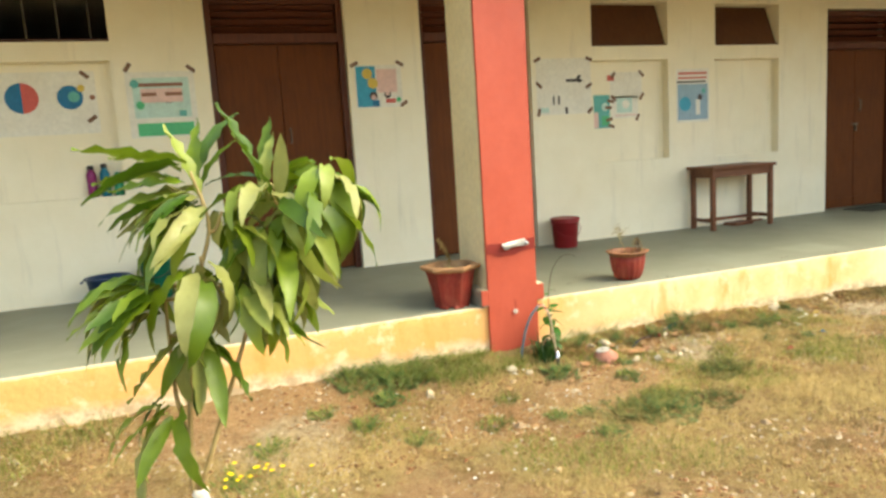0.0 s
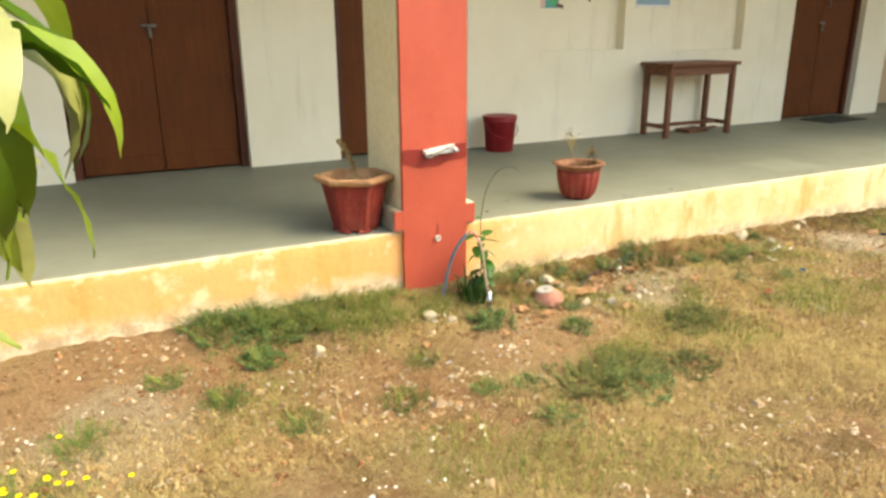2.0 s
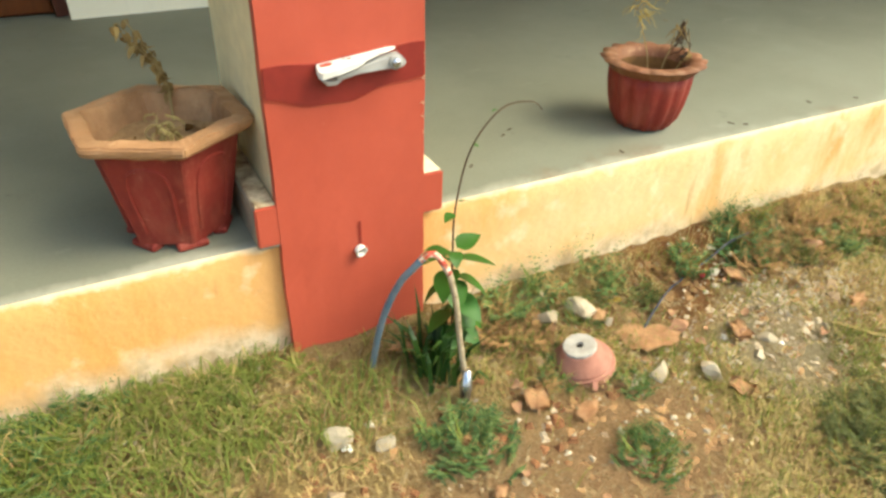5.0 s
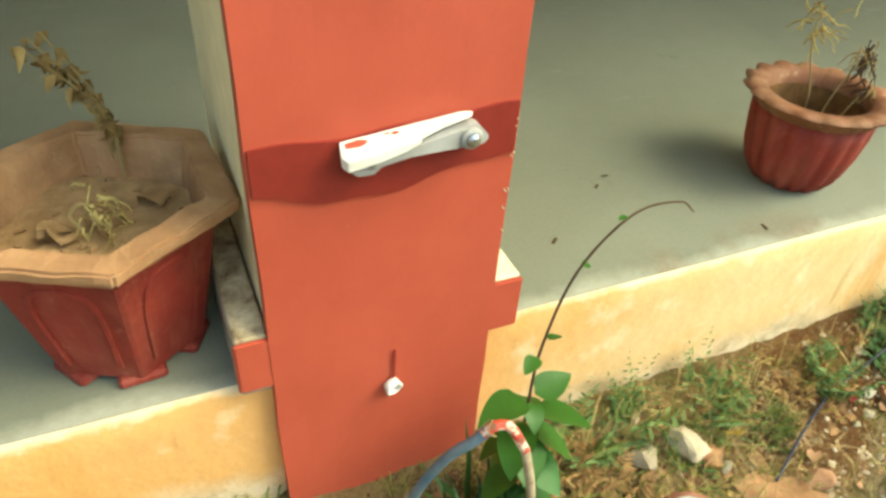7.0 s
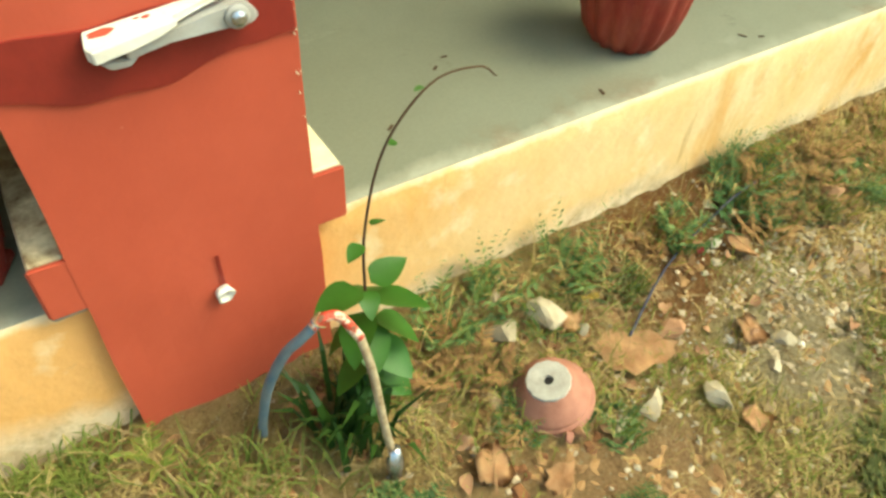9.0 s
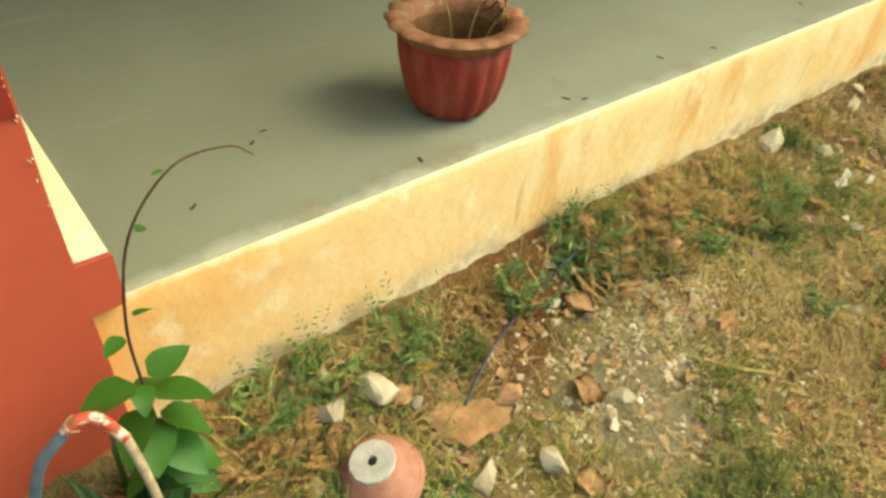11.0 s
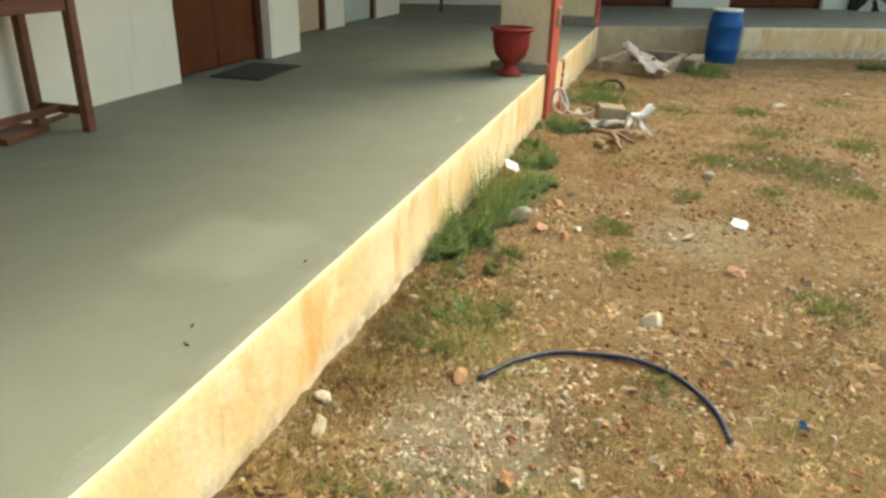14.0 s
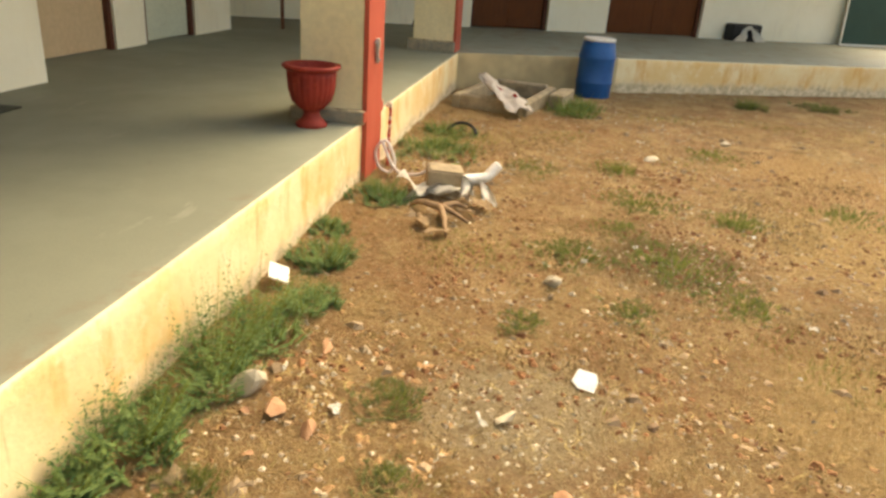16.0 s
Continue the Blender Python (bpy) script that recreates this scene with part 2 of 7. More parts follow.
def red_paint():
    n = Nodes("vermilion_wall_paint", 0.55, 0, 0.35)
    c = n.mix(n.ramp(n.noise(2.2, 5, 0.6), 0.3, 0.7), lin(173, 75, 54), lin(187, 87, 65))
    c = n.mix(n.ramp(n.noise(38, 5, 0.7), 0.70, 0.76, (0, 0, 0, 1), (0.6, 0.6, 0.6, 1)), c, lin(226, 150, 120))
    c = n.mix(0.2, c, n.ramp(n.noise(14, 4), 0.3, 0.7, (0.65, 0.6, 0.6, 1), (1, 1, 1, 1)), 'MULTIPLY')
    n.bump(n.noise(16, 6, 0.6), 0.16, 0.008)
    return n.colour(c)


def terracotta(name, body, worn, dusty=0.6):
    """Painted clay, faded in patches, with dusty streaks and small chips."""
    n = Nodes(name, 0.68, 0, 0.3)
    c = n.mix(n.ramp(n.noise(7, 5, 0.65), 0.35, 0.7), body, tuple(v * 0.62 for v in body[:3]) + (1,))
    d = dusty * 0.55
    c = n.mix(n.ramp(n.noise(12, 6, 0.7, (1, 1, 0.25)), 0.48, 0.70, (0, 0, 0, 1), (d, d, d, 1)), c, worn)
    c = n.mix(n.ramp(n.noise(30, 6, 0.75), 0.60, 0.72, (0, 0, 0, 1), (dusty, dusty, dusty, 1)), c, worn)
    c = n.mix(n.ramp(n.noise(85, 4, 0.7), 0.66, 0.72, (0, 0, 0, 1), (0.6, 0.6, 0.6, 1)), c, tuple(v * 0.4 for v in body[:3]) + (1,))
    n.bump(n.noise(40, 6, 0.7), 0.4, 0.006)
    return n.colour(c)


def wood(name, dark, light, rough=0.5, axis=(14, 14, 1.2), spec=0.3):
    n = Nodes(name, rough, 0, spec)
    c = n.mix(n.ramp(n.noise(2.2, 6, 0.65, axis), 0.3, 0.7), dark, light)
    c = n.mix(n.ramp(n.noise(3, 4), 0.5, 0.8, (0, 0, 0, 1), (0.4, 0.4, 0.4, 1)), c, tuple(v * 0.55 for v in dark[:3]) + (1,))
    n.bump(n.noise(6, 5, 0.6, axis), 0.15, 0.003)
    return n.colour(c)


WALL = wall_paint()
CEIL = plain("ceiling_whitewash", lin(205, 200, 188), lin(190, 184, 170), 1.5, 0.9, 0.1, 40)
CEMENT = floor_cement()
PLINTH = plinth_paint()
BARE = plain("weathered_cement_render", lin(206, 182, 136), lin(162, 144, 108), 3.0, 0.9, 0.4, 40)
SOIL = soil()
RED = red_paint()
RED_DARK = plain("dark_red_paint", lin(140, 46, 36), lin(128, 42, 34), 5.0, 0.5, 0.15, 60)
CREAM = plain("cream_wall_paint", lin(240, 224, 180), lin(230, 212, 166), 2.5, 0.8, 0.2, 40)
SKIRT = plain("grey_skirting_cement", lin(132, 126, 112), lin(166, 152, 126), 18.0, 0.8, 0.4, 70)
SKIRT_TOP = plain("stained_cream_ledge", lin(226, 208, 168), lin(120, 96, 66), 26.0, 0.85, 0.4, 90)
DOOR = wood("dark_brown_door_paint", lin(84, 43, 14), lin(102, 54, 19), 0.6, spec=0.2)
DOOR_FRAME = wood("brown_door_frame", lin(74, 36, 22), lin(96, 50, 30), 0.5)
SHUTTER = wood("brown_shutter_paint", lin(78, 46, 26), lin(92, 56, 32), 0.5)
PALE_DOOR = plain("beige_door_paint", lin(206, 178, 140), lin(196, 168, 132), 2.0, 0.6, 0.1, 40)
MINT_DOOR = plain("pale_green_door_paint", lin(198, 200, 176), lin(188, 190, 166), 2.0, 0.6, 0.1, 40)
DARK = plain("unlit_interior_plaster", lin(90, 84, 74), lin(76, 70, 62), 2.0, 0.9)
TABLE = wood("dark_worn_teak", lin(88, 52, 34), lin(122, 78, 52), 0.55, (1.2, 14, 14))
IRON = plain("dull_iron", lin(120, 112, 100), lin(90, 84, 76), 20, 0.45, 0.2, 80, metal=0.8)
CHROME = plain("bright_steel", lin(210, 212, 216), lin(180, 182, 186), 20, 0.25, 0.05, 80, metal=0.9)
POT_RED = terracotta("red_painted_clay", lin(138, 50, 39), lin(180, 112, 88))
POT_RIM = terracotta("worn_clay_rim", lin(142, 94, 66), lin(196, 156, 118), 0.7)
POT_DUST = terracotta("dusty_brown_clay_rim", lin(176, 132, 92), lin(200, 164, 122), 0.8)
URN_RED = terracotta("bright_red_painted_clay", lin(146, 46, 34), lin(196, 92, 70), 0.4)
POT_SOIL = plain("dry_pot_soil", lin(134, 98, 56), lin(94, 68, 38), 20, 0.95, 0.6, 120)
HEX_SOIL = plain("pale_dry_pot_soil", lin(186, 152, 108), lin(140, 108, 70), 22, 0.95, 0.8, 110)
BUCKET = plain("dull_red_plastic", lin(142, 34, 38), lin(128, 28, 34), 5, 0.45, 0.05, 50)
BLUE = plain("blue_plastic", lin(22, 92, 152), lin(18, 76, 132), 6, 0.4, 0.08, 50)
NAVY = plain("dark_blue_plastic", lin(34, 58, 92), lin(26, 46, 76), 6, 0.4, 0.05, 50)
GREEN_PL = plain("green_plastic", lin(20, 112, 84), lin(16, 96, 72), 6, 0.4, 0.05, 50)
MAGENTA = plain("magenta_plastic", lin(132, 30, 100), lin(112, 22, 84), 9, 0.35, 0.05, 50)
TEAL = plain("teal_plastic", lin(0, 104, 124), lin(0, 88, 108), 9, 0.35, 0.05, 50)
BOTTLE_GREEN = plain("green_bottle_plastic", lin(48, 132, 96), lin(36, 112, 80), 9, 0.35, 0.05, 50)
BLACK = plain("black_plastic", lin(30, 28, 28), lin(40, 36, 34), 9, 0.5, 0.05, 50)
WHITE = plain("white_plastic", lin(236, 232, 220), lin(220, 212, 194), 14, 0.45, 0.1, 60)
GREYP = plain("grey_weathered_plastic", lin(186, 184, 176), lin(158, 154, 144), 14, 0.6, 0.2, 60)
PAPER = plain("white_paper", lin(232, 228, 214), lin(224, 218, 202), 5, 0.8, 0.05, 50)
TAPE = plain("brown_packing_tape", lin(128, 92, 66), lin(110, 78, 54), 20, 0.35, 0.05, 50)
STONE = plain("pale_stone", lin(206, 192, 164), lin(168, 152, 124), 14, 0.9, 0.5, 70, vary='object')
BRICK = plain("broken_orange_brick", lin(188, 146, 110), lin(156, 114, 84), 16, 0.95, 0.5, 70, vary='object')
GREYSTONE = plain("grey_rubble", lin(186, 172, 144), lin(152, 138, 114), 16, 0.95, 0.5, 70, vary='object')
CLAY = plain("pink_fired_clay", lin(178, 124, 104), lin(146, 98, 80), 14, 0.85, 0.3, 60)
MORTAR = plain("grey_mortar", lin(188, 184, 172), lin(156, 150, 138), 20, 0.9, 0.5, 80)
BARK = plain("green_brown_bark", lin(186, 166, 112), lin(150, 122, 78), 12, 0.85, 0.4, 80)
TWIG = plain("dark_twig", lin(86, 64, 44), lin(64, 46, 32), 12, 0.85, 0.3, 80)
DRY = plain("withered_leaf", lin(192, 164, 104), lin(142, 110, 60), 18, 0.9, 0.3, 80, vary='island')
PALE_DRY = plain("pale_dried_stalk", lin(206, 188, 120), lin(170, 146, 80), 18, 0.9, 0.2, 80)
CHIPS = plain("mixed_grit", lin(220, 204, 172), lin(158, 130, 98), 14, 0.95, 0.3, 90, vary='island')
CRUMB = plain("crumbled_leaf_litter", lin(190, 148, 100), lin(112, 80, 50), 5, 0.95, 0.3, 90, vary='island')
CLOD = plain("brown_soil_clod", lin(160, 112, 72), lin(120, 78, 48), 9, 0.95, 0.4, 90, vary='island')
GRAVEL = plain("pale_grey_gravel", lin(216, 202, 172), lin(160, 142, 114), 14, 0.95, 0.3, 90, vary='island')
STONE_MIX = plain("mixed_pebbles", lin(190, 166, 130), lin(138, 108, 80), 3, 0.95, 0.4, 70, vary='island')
DRAIN = plain("stained_drain_cement", lin(178, 160, 128), lin(128, 112, 88), 7, 0.95, 0.5, 60)
ROOT = plain("dry_root_wood", lin(168, 138, 104), lin(124, 94, 66), 12, 0.9, 0.3, 80)
DEAD = plain("brown_dead_grass", lin(128, 108, 62), lin(98, 82, 44), 7, 0.95, 0.1, 60, vary='island')
STRAND = plain("weathered_straw", lin(196, 172, 124), lin(140, 116, 76), 7, 0.9, 0.1, 60, vary='island')
STRAW = plain("dry_straw", lin(218, 192, 128), lin(186, 156, 94), 7, 0.9, 0.1, 60, vary='island')
MAT = plain("dark_green_coir", lin(70, 74, 62), lin(54, 56, 46), 30, 0.95, 0.6, 150)
BOARD = plain("green_chalkboard", lin(44, 74, 62), lin(36, 64, 54), 3, 0.6, 0.05, 40)
HOSE = plain("navy_hose", lin(34, 40, 64), lin(24, 28, 46), 9, 0.4, 0.05, 50)
SACK = plain("white_woven_sack", lin(240, 232, 220), lin(220, 206, 190), 9, 0.7, 0.3, 130)
SACK_RED = plain("red_print_on_sack", lin(172, 52, 44), lin(150, 48, 40), 9, 0.7, 0.2, 130)
MANGO = leafy("mango_leaf", lin(62, 92, 16), lin(156, 174, 46), lin(158, 158, 94), 0.40)
STRAP = leafy("dark_strap_leaf", lin(24, 52, 18), lin(72, 104, 44), lin(46, 78, 30), 0.4)
BROAD = leafy("broad_green_leaf", lin(36, 82, 22), lin(98, 146, 52), lin(62, 112, 36), 0.48)
WEED = leafy("weed_leaf", lin(50, 84, 42), lin(128, 150, 86), lin(76, 108, 60), 0.7)
GRASS = leafy("grass_blade", lin(94, 116, 40), lin(166, 166, 82), lin(122, 136, 58), 0.75)
OLIVE = leafy("dull_olive_weed", lin(72, 82, 40), lin(126, 124, 70), lin(92, 98, 52), 0.8)
VERGE = leafy("verge_grass_blade", lin(72, 96, 32), lin(170, 170, 92), lin(112, 126, 50), 0.7)
LEDGE_PALE = plain("pale_cream_ledge", lin(232, 220, 186), lin(214, 198, 160), 12.0, 0.8, 0.3, 70)
CABLE = plain("dark_cable", lin(52, 54, 72), lin(40, 40, 52), 9, 0.5, 0.05, 50)
PETAL = plain("yellow_petal", lin(250, 222, 20), lin(236, 200, 10), 20, 0.6, 0.05, 60)



def flaking():
    n = Nodes("flaking_red_white_paint", 0.6)
    c = n.mix(n.ramp(n.noise(30, 5, 0.7), 0.47, 0.53), lin(214, 194, 168), lin(186, 66, 48))
    return n.colour(n.mix(n.ramp(n.noise(60, 3), 0.6, 0.7), c, lin(120, 84, 62)))


FLAKE = flaking()
RODP = plain("weathered_cream_rod_paint", lin(196, 180, 148), lin(134, 112, 82), 40, 0.7, 0.3, 90)

# ---- helpers for building ----
H = 0.368          # veranda floor above the yard
WY = 2.29          # face of the long wall
EY = 0.035         # face of the plinth
TOP = 3.03         # underside of the veranda roof
TOP2 = 3.6         # underside of the far wing's roof, unseen, set high to let in light
rnd = random.Random(7)


def sstep(v, a, b):
    k = np.clip((v - a) / (b - a), 0, 1)
    return k * k * (3 - 2 * k)


def gz(x, y):
    """Height of the yard's soil at x, y."""
    d = np.clip(-np.asarray(y, float), 0, None)
    x = np.asarray(x, float)
    fall = -0.10 * (1 - sstep(x, 0.8, 3.2)) * np.clip(d / 0.8, 0, 1) - 0.03 * sstep(x, 9, 12)
    bank = 0.045 * np.exp(-d / 0.10) * (1 - 0.7 * sstep(x, 2.5, 4.5)) * (1 - sstep(x, 9, 10))
    wave = 0.008 * np.sin(3.1 * x + 1.3 * y) * np.sin(2.3 * y - 0.7 * x) + 0.005 * np.sin(9 * x + 4 * y) * np.sin(7 * y - 5 * x) + 0.003 * np.sin(23 * x) * np.sin(19 * y + 11 * x)
    heap = 0.005 * (1.6 * np.sin(2.9 * x + 1) * np.sin(7.3 * x) + np.sin(13.3 * x + 2 + 2 * np.sin(3.7 * x)) + 0.8 * np.sin(31 * x + 3 * np.sin(5 * x)) + 0.5 * np.sin(67 * x)) * np.exp(-d / 0.07) * (1 - sstep(x, 9, 10))
    return fall + bank + wave + heap


def g(x, y):
    return float(gz(x, y))


def mesh_of(name, bm, material, smooth=False):
    bmesh.ops.recalc_face_normals(bm, faces=bm.faces)
    me = bpy.data.meshes.new(name)
    if smooth:
        for f in bm.faces:
            f.smooth = True
    bm.to_mesh(me)
    bm.free()
    me.materials.append(material)
    return me


def part(name, bm, material, parent=None, label="", smooth=False):
    ob = new(name, bm if isinstance(bm, bpy.types.Mesh) else mesh_of(name, bm, material, smooth))
    if parent:
        ob.parent = parent
    if label:
        tagged(ob, label)
    return ob


def thing(name, label, category, m=None, group="", kind=""):
    e = new(name)
    e.empty_display_size = 0.1
    if m:
        e.matrix_world = m
    return tagged(e, label, category, group, kind)


def box(bm, x0, x1, y0, y1, z0, z1, bevel=0.0, segs=1):
    r = bmesh.ops.create_cube(bm, size=1, matrix=Matrix.Translation(((x0 + x1) / 2, (y0 + y1) / 2, (z0 + z1) / 2)) @ Matrix.Diagonal((x1 - x0, y1 - y0, z1 - z0, 1)))
    if bevel:
        es = {e for v in r["verts"] for e in v.link_edges}
        bmesh.ops.bevel(bm, geom=list(es), offset=bevel, segments=segs, affect='EDGES')
    return bm


def boxed(*a, **k):
    return box(bmesh.new(), *a, **k)


def lathe(profile, seg=32, lobes=0, amp=None, start=0.0, close=False, cap=True):
    """A turned shape: profile of (radius, z); amp(i) gives the depth of the lobes at each ring."""
    bm = bmesh.new()
    rings = []
    for i, (r, z) in enumerate(profile):
        a = amp(i) if amp else 0.0
        rings.append([bm.verts.new(((r + a * abs(math.cos(lobes * 0.5 * t)) - a * 0.5) * math.cos(t + start), (r + a * abs(math.cos(lobes * 0.5 * t)) - a * 0.5) * math.sin(t + start), z)) for t in (2 * math.pi * k / seg for k in range(seg))])
    for p, q in zip(rings, rings[1:]):
        for k in range(seg):
            bm.faces.new((p[k], p[(k + 1) % seg], q[(k + 1) % seg], q[k]))
    if cap:
        bm.faces.new(rings[0])
    if close:
        bm.faces.new(rings[-1])
    return bm


def tube(points, radius, seg=8, taper=None):
    """A round bar along points, with a radius or a radius at each end."""
    bm = bmesh.new()
    ps = [Vector(p) for p in points]
    rings = []
    for i, p in enumerate(ps):
        d = (ps[min(i + 1, len(ps) - 1)] - ps[max(i - 1, 0)]).normalized()
        s = d.orthogonal().normalized() if not rings else (rings[-1][1] - d * rings[-1][1].dot(d)).normalized()
        w = d.cross(s)
        r = radius if taper is None else radius + (taper - radius) * i / (len(ps) - 1)
        rings.append(([bm.verts.new(p + r * (math.cos(a) * s + math.sin(a) * w)) for a in (2 * math.pi * k / seg for k in range(seg))], s))
    for (p, _), (q, _) in zip(rings, rings[1:]):
        for k in range(seg):
            bm.faces.new((p[k], p[(k + 1) % seg], q[(k + 1) % seg], q[k]))
    bm.faces.new(rings[0][0])
    bm.faces.new(rings[-1][0])
    return bm


def curve_points(points, n):
    """Points smoothly run through the given ones."""
    ps = [Vector(p) for p in points]
    ps = [2 * ps[0] - ps[1]] + ps + [2 * ps[-1] - ps[-2]]
    out = []
    for i in range(1, len(ps) - 2):
        for k in range(n):
            t = k / n
            a, b, c, d = ps[i - 1:i + 3]
            out.append(0.5 * ((2 * b) + (c - a) * t + (2 * a - 5 * b + 4 * c - d) * t * t + (3 * b - a - 3 * c + d) * t ** 3))
    return out + [ps[-2]]


def leaf_mesh(name, length, width, droop, fold, material, n=5, blunt=0.5):
    """A leaf along +x with a folded midrib, bending down along its length."""
    bm = bmesh.new()
    rows = []
    ang, p = 0.0, Vector((0, 0, 0))
    for i in range(n + 1):
        t = i / n
        w = width * 0.5 * (math.sin(math.pi * t ** blunt) ** 0.8 if 0 < t < 1 else 0.02)
        rows.append([bm.verts.new(p + Vector((0, s * w, fold * w * abs(s)))) for s in (-1, 0, 1)])
        ang -= droop / n
        p = p + Vector((math.cos(ang), 0, math.sin(ang))) * (length / n)
    for a, b in zip(rows, rows[1:]):
        for k in (0, 1):
            bm.faces.new((a[k], a[k + 1], b[k + 1], b[k]))
    return mesh_of(name, bm, material, True)


def rock(seed, sx, sy, sz, detail=2):
    """A broken lump: a sphere cut by a few planes and roughened."""
    bm = bmesh.new()
    bmesh.ops.create_icosphere(bm, subdivisions=detail, radius=1)
    r = random.Random(seed)
    cuts = [(Vector((r.uniform(-1, 1), r.uniform(-1, 1), r.uniform(-0.8, 1))).normalized(), r.uniform(0.36, 0.66)) for _ in range(12)]
    for v in bm.verts:
        for d, k in cuts:
            e = v.co.dot(d) - k
            if e > 0:
                v.co -= d * e
        v.co += noise.noise_vector(v.co * 3 + Vector((seed, 0, 0))) * 0.035
        v.co = Vector((v.co.x * sx, v.co.y * sy, v.co.z * sz)) * 1.18
    return bm


def blades(name, base, height, width, material, lean, label, category, r, flat=False):
    """Many thin bent blades in one mesh. base: N x 3; lean: how far the tips lie over."""
    n = len(base)
    a = r.uniform(0, 2 * np.pi, n)
    h = np.asarray(height) * r.uniform(0.6, 1.3, n)
    w = width * r.uniform(0.6, 1.4, n)
    out = np.stack([np.cos(a), np.sin(a), np.zeros(n)], 1)
    side = np.stack([-np.sin(a), np.cos(a), np.zeros(n)], 1) * w[:, None]
    up = np.array([0, 0, 1.0])
    ln = (np.asarray(lean) * r.uniform(0.4, 1.4, n))[:, None]
    hh = h[:, None]
    lift = 0.12 if flat else 1.0
    mid = base + up * hh * 0.6 * lift + out * hh * ln * 0.4
    tip = base + up * hh * (0.9 - 0.25 * np.clip(ln, 0, 1.5)) * lift + out * hh * ln
    v = np.stack([base - side, base + side, mid + side * 0.8, mid - side * 0.8, tip], 1).reshape(-1, 3)
    k = np.arange(n) * 5
    faces = np.stack([k, k + 1, k + 2, k + 3], 1).tolist() + np.stack([k + 3, k + 2, k + 4], 1).tolist()
    me = bpy.data.meshes.new(name)
    me.from_pydata(v.tolist(), [], faces)
    me.materials.append(material)
    return tagged(new(name, me), label, category, kind="stuff")


# ---- ground ----
def build_ground():
    def steps(a, b, near0, near1, fine):
        core = np.arange(near0, near1 + 1e-6, fine)
        lo, hi = [near0], [near1]
        s = fine
        while lo[-1] > a:
            s *= 1.35
            lo.append(lo[-1] - s)
        s = fine
        while hi[-1] < b:
            s *= 1.35
            hi.append(hi[-1] + s)
        return np.array(lo[:0:-1] + core.tolist() + hi[1:])
    xs, ys = steps(-400, 400, -3.4, 12.6, 0.032), steps(-400, 400, -3.6, 0.09, 0.032)
    X, Y = np.meshgrid(xs, ys)
    r = np.random.default_rng(3)
    Z = gz(X, np.minimum(Y, 0.05)) + np.where((X > -3.4) & (X < 12.6) & (Y > -3.6), r.normal(0, 0.0045, X.shape), 0)
    Z = np.where(Y > 0.1, -0.06, Z)
    nx = len(xs)
    v = np.stack([X, Y, Z], -1).reshape(-1, 3).tolist()
    i, j = np.meshgrid(np.arange(nx - 1), np.arange(len(ys) - 1))
    k = (j * nx + i).ravel()
    me = bpy.data.meshes.new("ground")
    me.from_pydata(v, [], np.stack([k, k + 1, k + nx + 1, k + nx], 1).tolist())
    me.materials.append(SOIL)
    for f in me.polygons:
        f.use_smooth = True
    tagged(new("ground", me), "dry ochre soil yard with sparse grass and grit", "ground", kind="structure")


build_ground()

# ---- veranda floors and plinths ----
WS = 0.48
UV = Vector((WS, -1, 0)).normalized()      # along the far wing
NV = Vector((1, WS, 0)).normalized()       # into the far wing
WO = Vector((11.05, EY, 0))
WING = Matrix(((UV.x, NV.x, 0, WO.x), (UV.y, NV.y, 0, WO.y), (0, 0, 1, 0), (0, 0, 0, 1)))
WD = 3.1                                    # depth of the far veranda


def wing(u, n, z=0.0):
    return WING @ Vector((u, n, z))


def build_floor():
    bm = bmesh.new()
    ring = [(-7, EY + 0.003), (11.05 + 0.010, EY + 0.003)]
    a, b = wing(9, 0.012), wing(9, WD + 2.5)
    ring += [(a.x, a.y), (b.x, b.y), (b.x, 8.0), (-7, 8.0)]
    lo = [bm.verts.new((x, y, -0.3)) for x, y in ring]
    hi = [bm.verts.new((x, y, H)) for x, y in ring]
    bm.faces.new(lo[::-1])
    bm.faces.new(hi)
    for k in range(len(ring)):
        q = (k + 1) % len(ring)
        bm.faces.new((lo[k], lo[q], hi[q], hi[k]))
    bmesh.ops.triangulate(bm, faces=bm.faces)
    tagged(part("floor", bm, CEMENT), "smooth grey cement veranda floor with pale patches and front edge", "floor", kind="structure")


def plinth_strip(name, length, m, material, label, seed):
    """The painted upright face of the plinth, its upper edge worn and uneven."""
    bm = bmesh.new()
    n = int(length / 0.03)
    zs = (-0.3, -0.02, 0.06, 0.14, 0.22, 0.30, H - 0.012, H - 0.003)
    grid = []
    for i in range(n + 1):
        x = length * i / n
        col = []
        for k, z in enumerate(zs):
            wob = noise.noise(Vector((x * 1.7, z * 3, seed))) * 0.010 + noise.noise(Vector((x * 12, z * 14, seed))) * 0.0035
            dz = noise.noise(Vector((x * 9, 3, seed))) * 0.005 if k >= 6 else 0
            col.append(bm.verts.new((x, (0.003 if k == 7 else 0.0) + wob * 0.6, z + dz)))
        col.append(bm.verts.new((x, 0.0065 + 0.002 * noise.noise(Vector((x * 6, 7, seed))), H + 0.0012)))
        grid.append(col)
    for a, b in zip(grid, grid[1:]):
        for k in range(len(a) - 1):
            bm.faces.new((a[k], b[k], b[k + 1], a[k + 1]))
    ob = part(name, bm, material, smooth=True)
    ob.matrix_world = m
    return tagged(ob, label, "plinth", kind="structure")


build_floor()
plinth_strip("plinth_1", 18.05, pose(-7, EY - 0.006, 0), PLINTH, "yellow ochre limewashed veranda plinth with stained lower edge", 1.0)
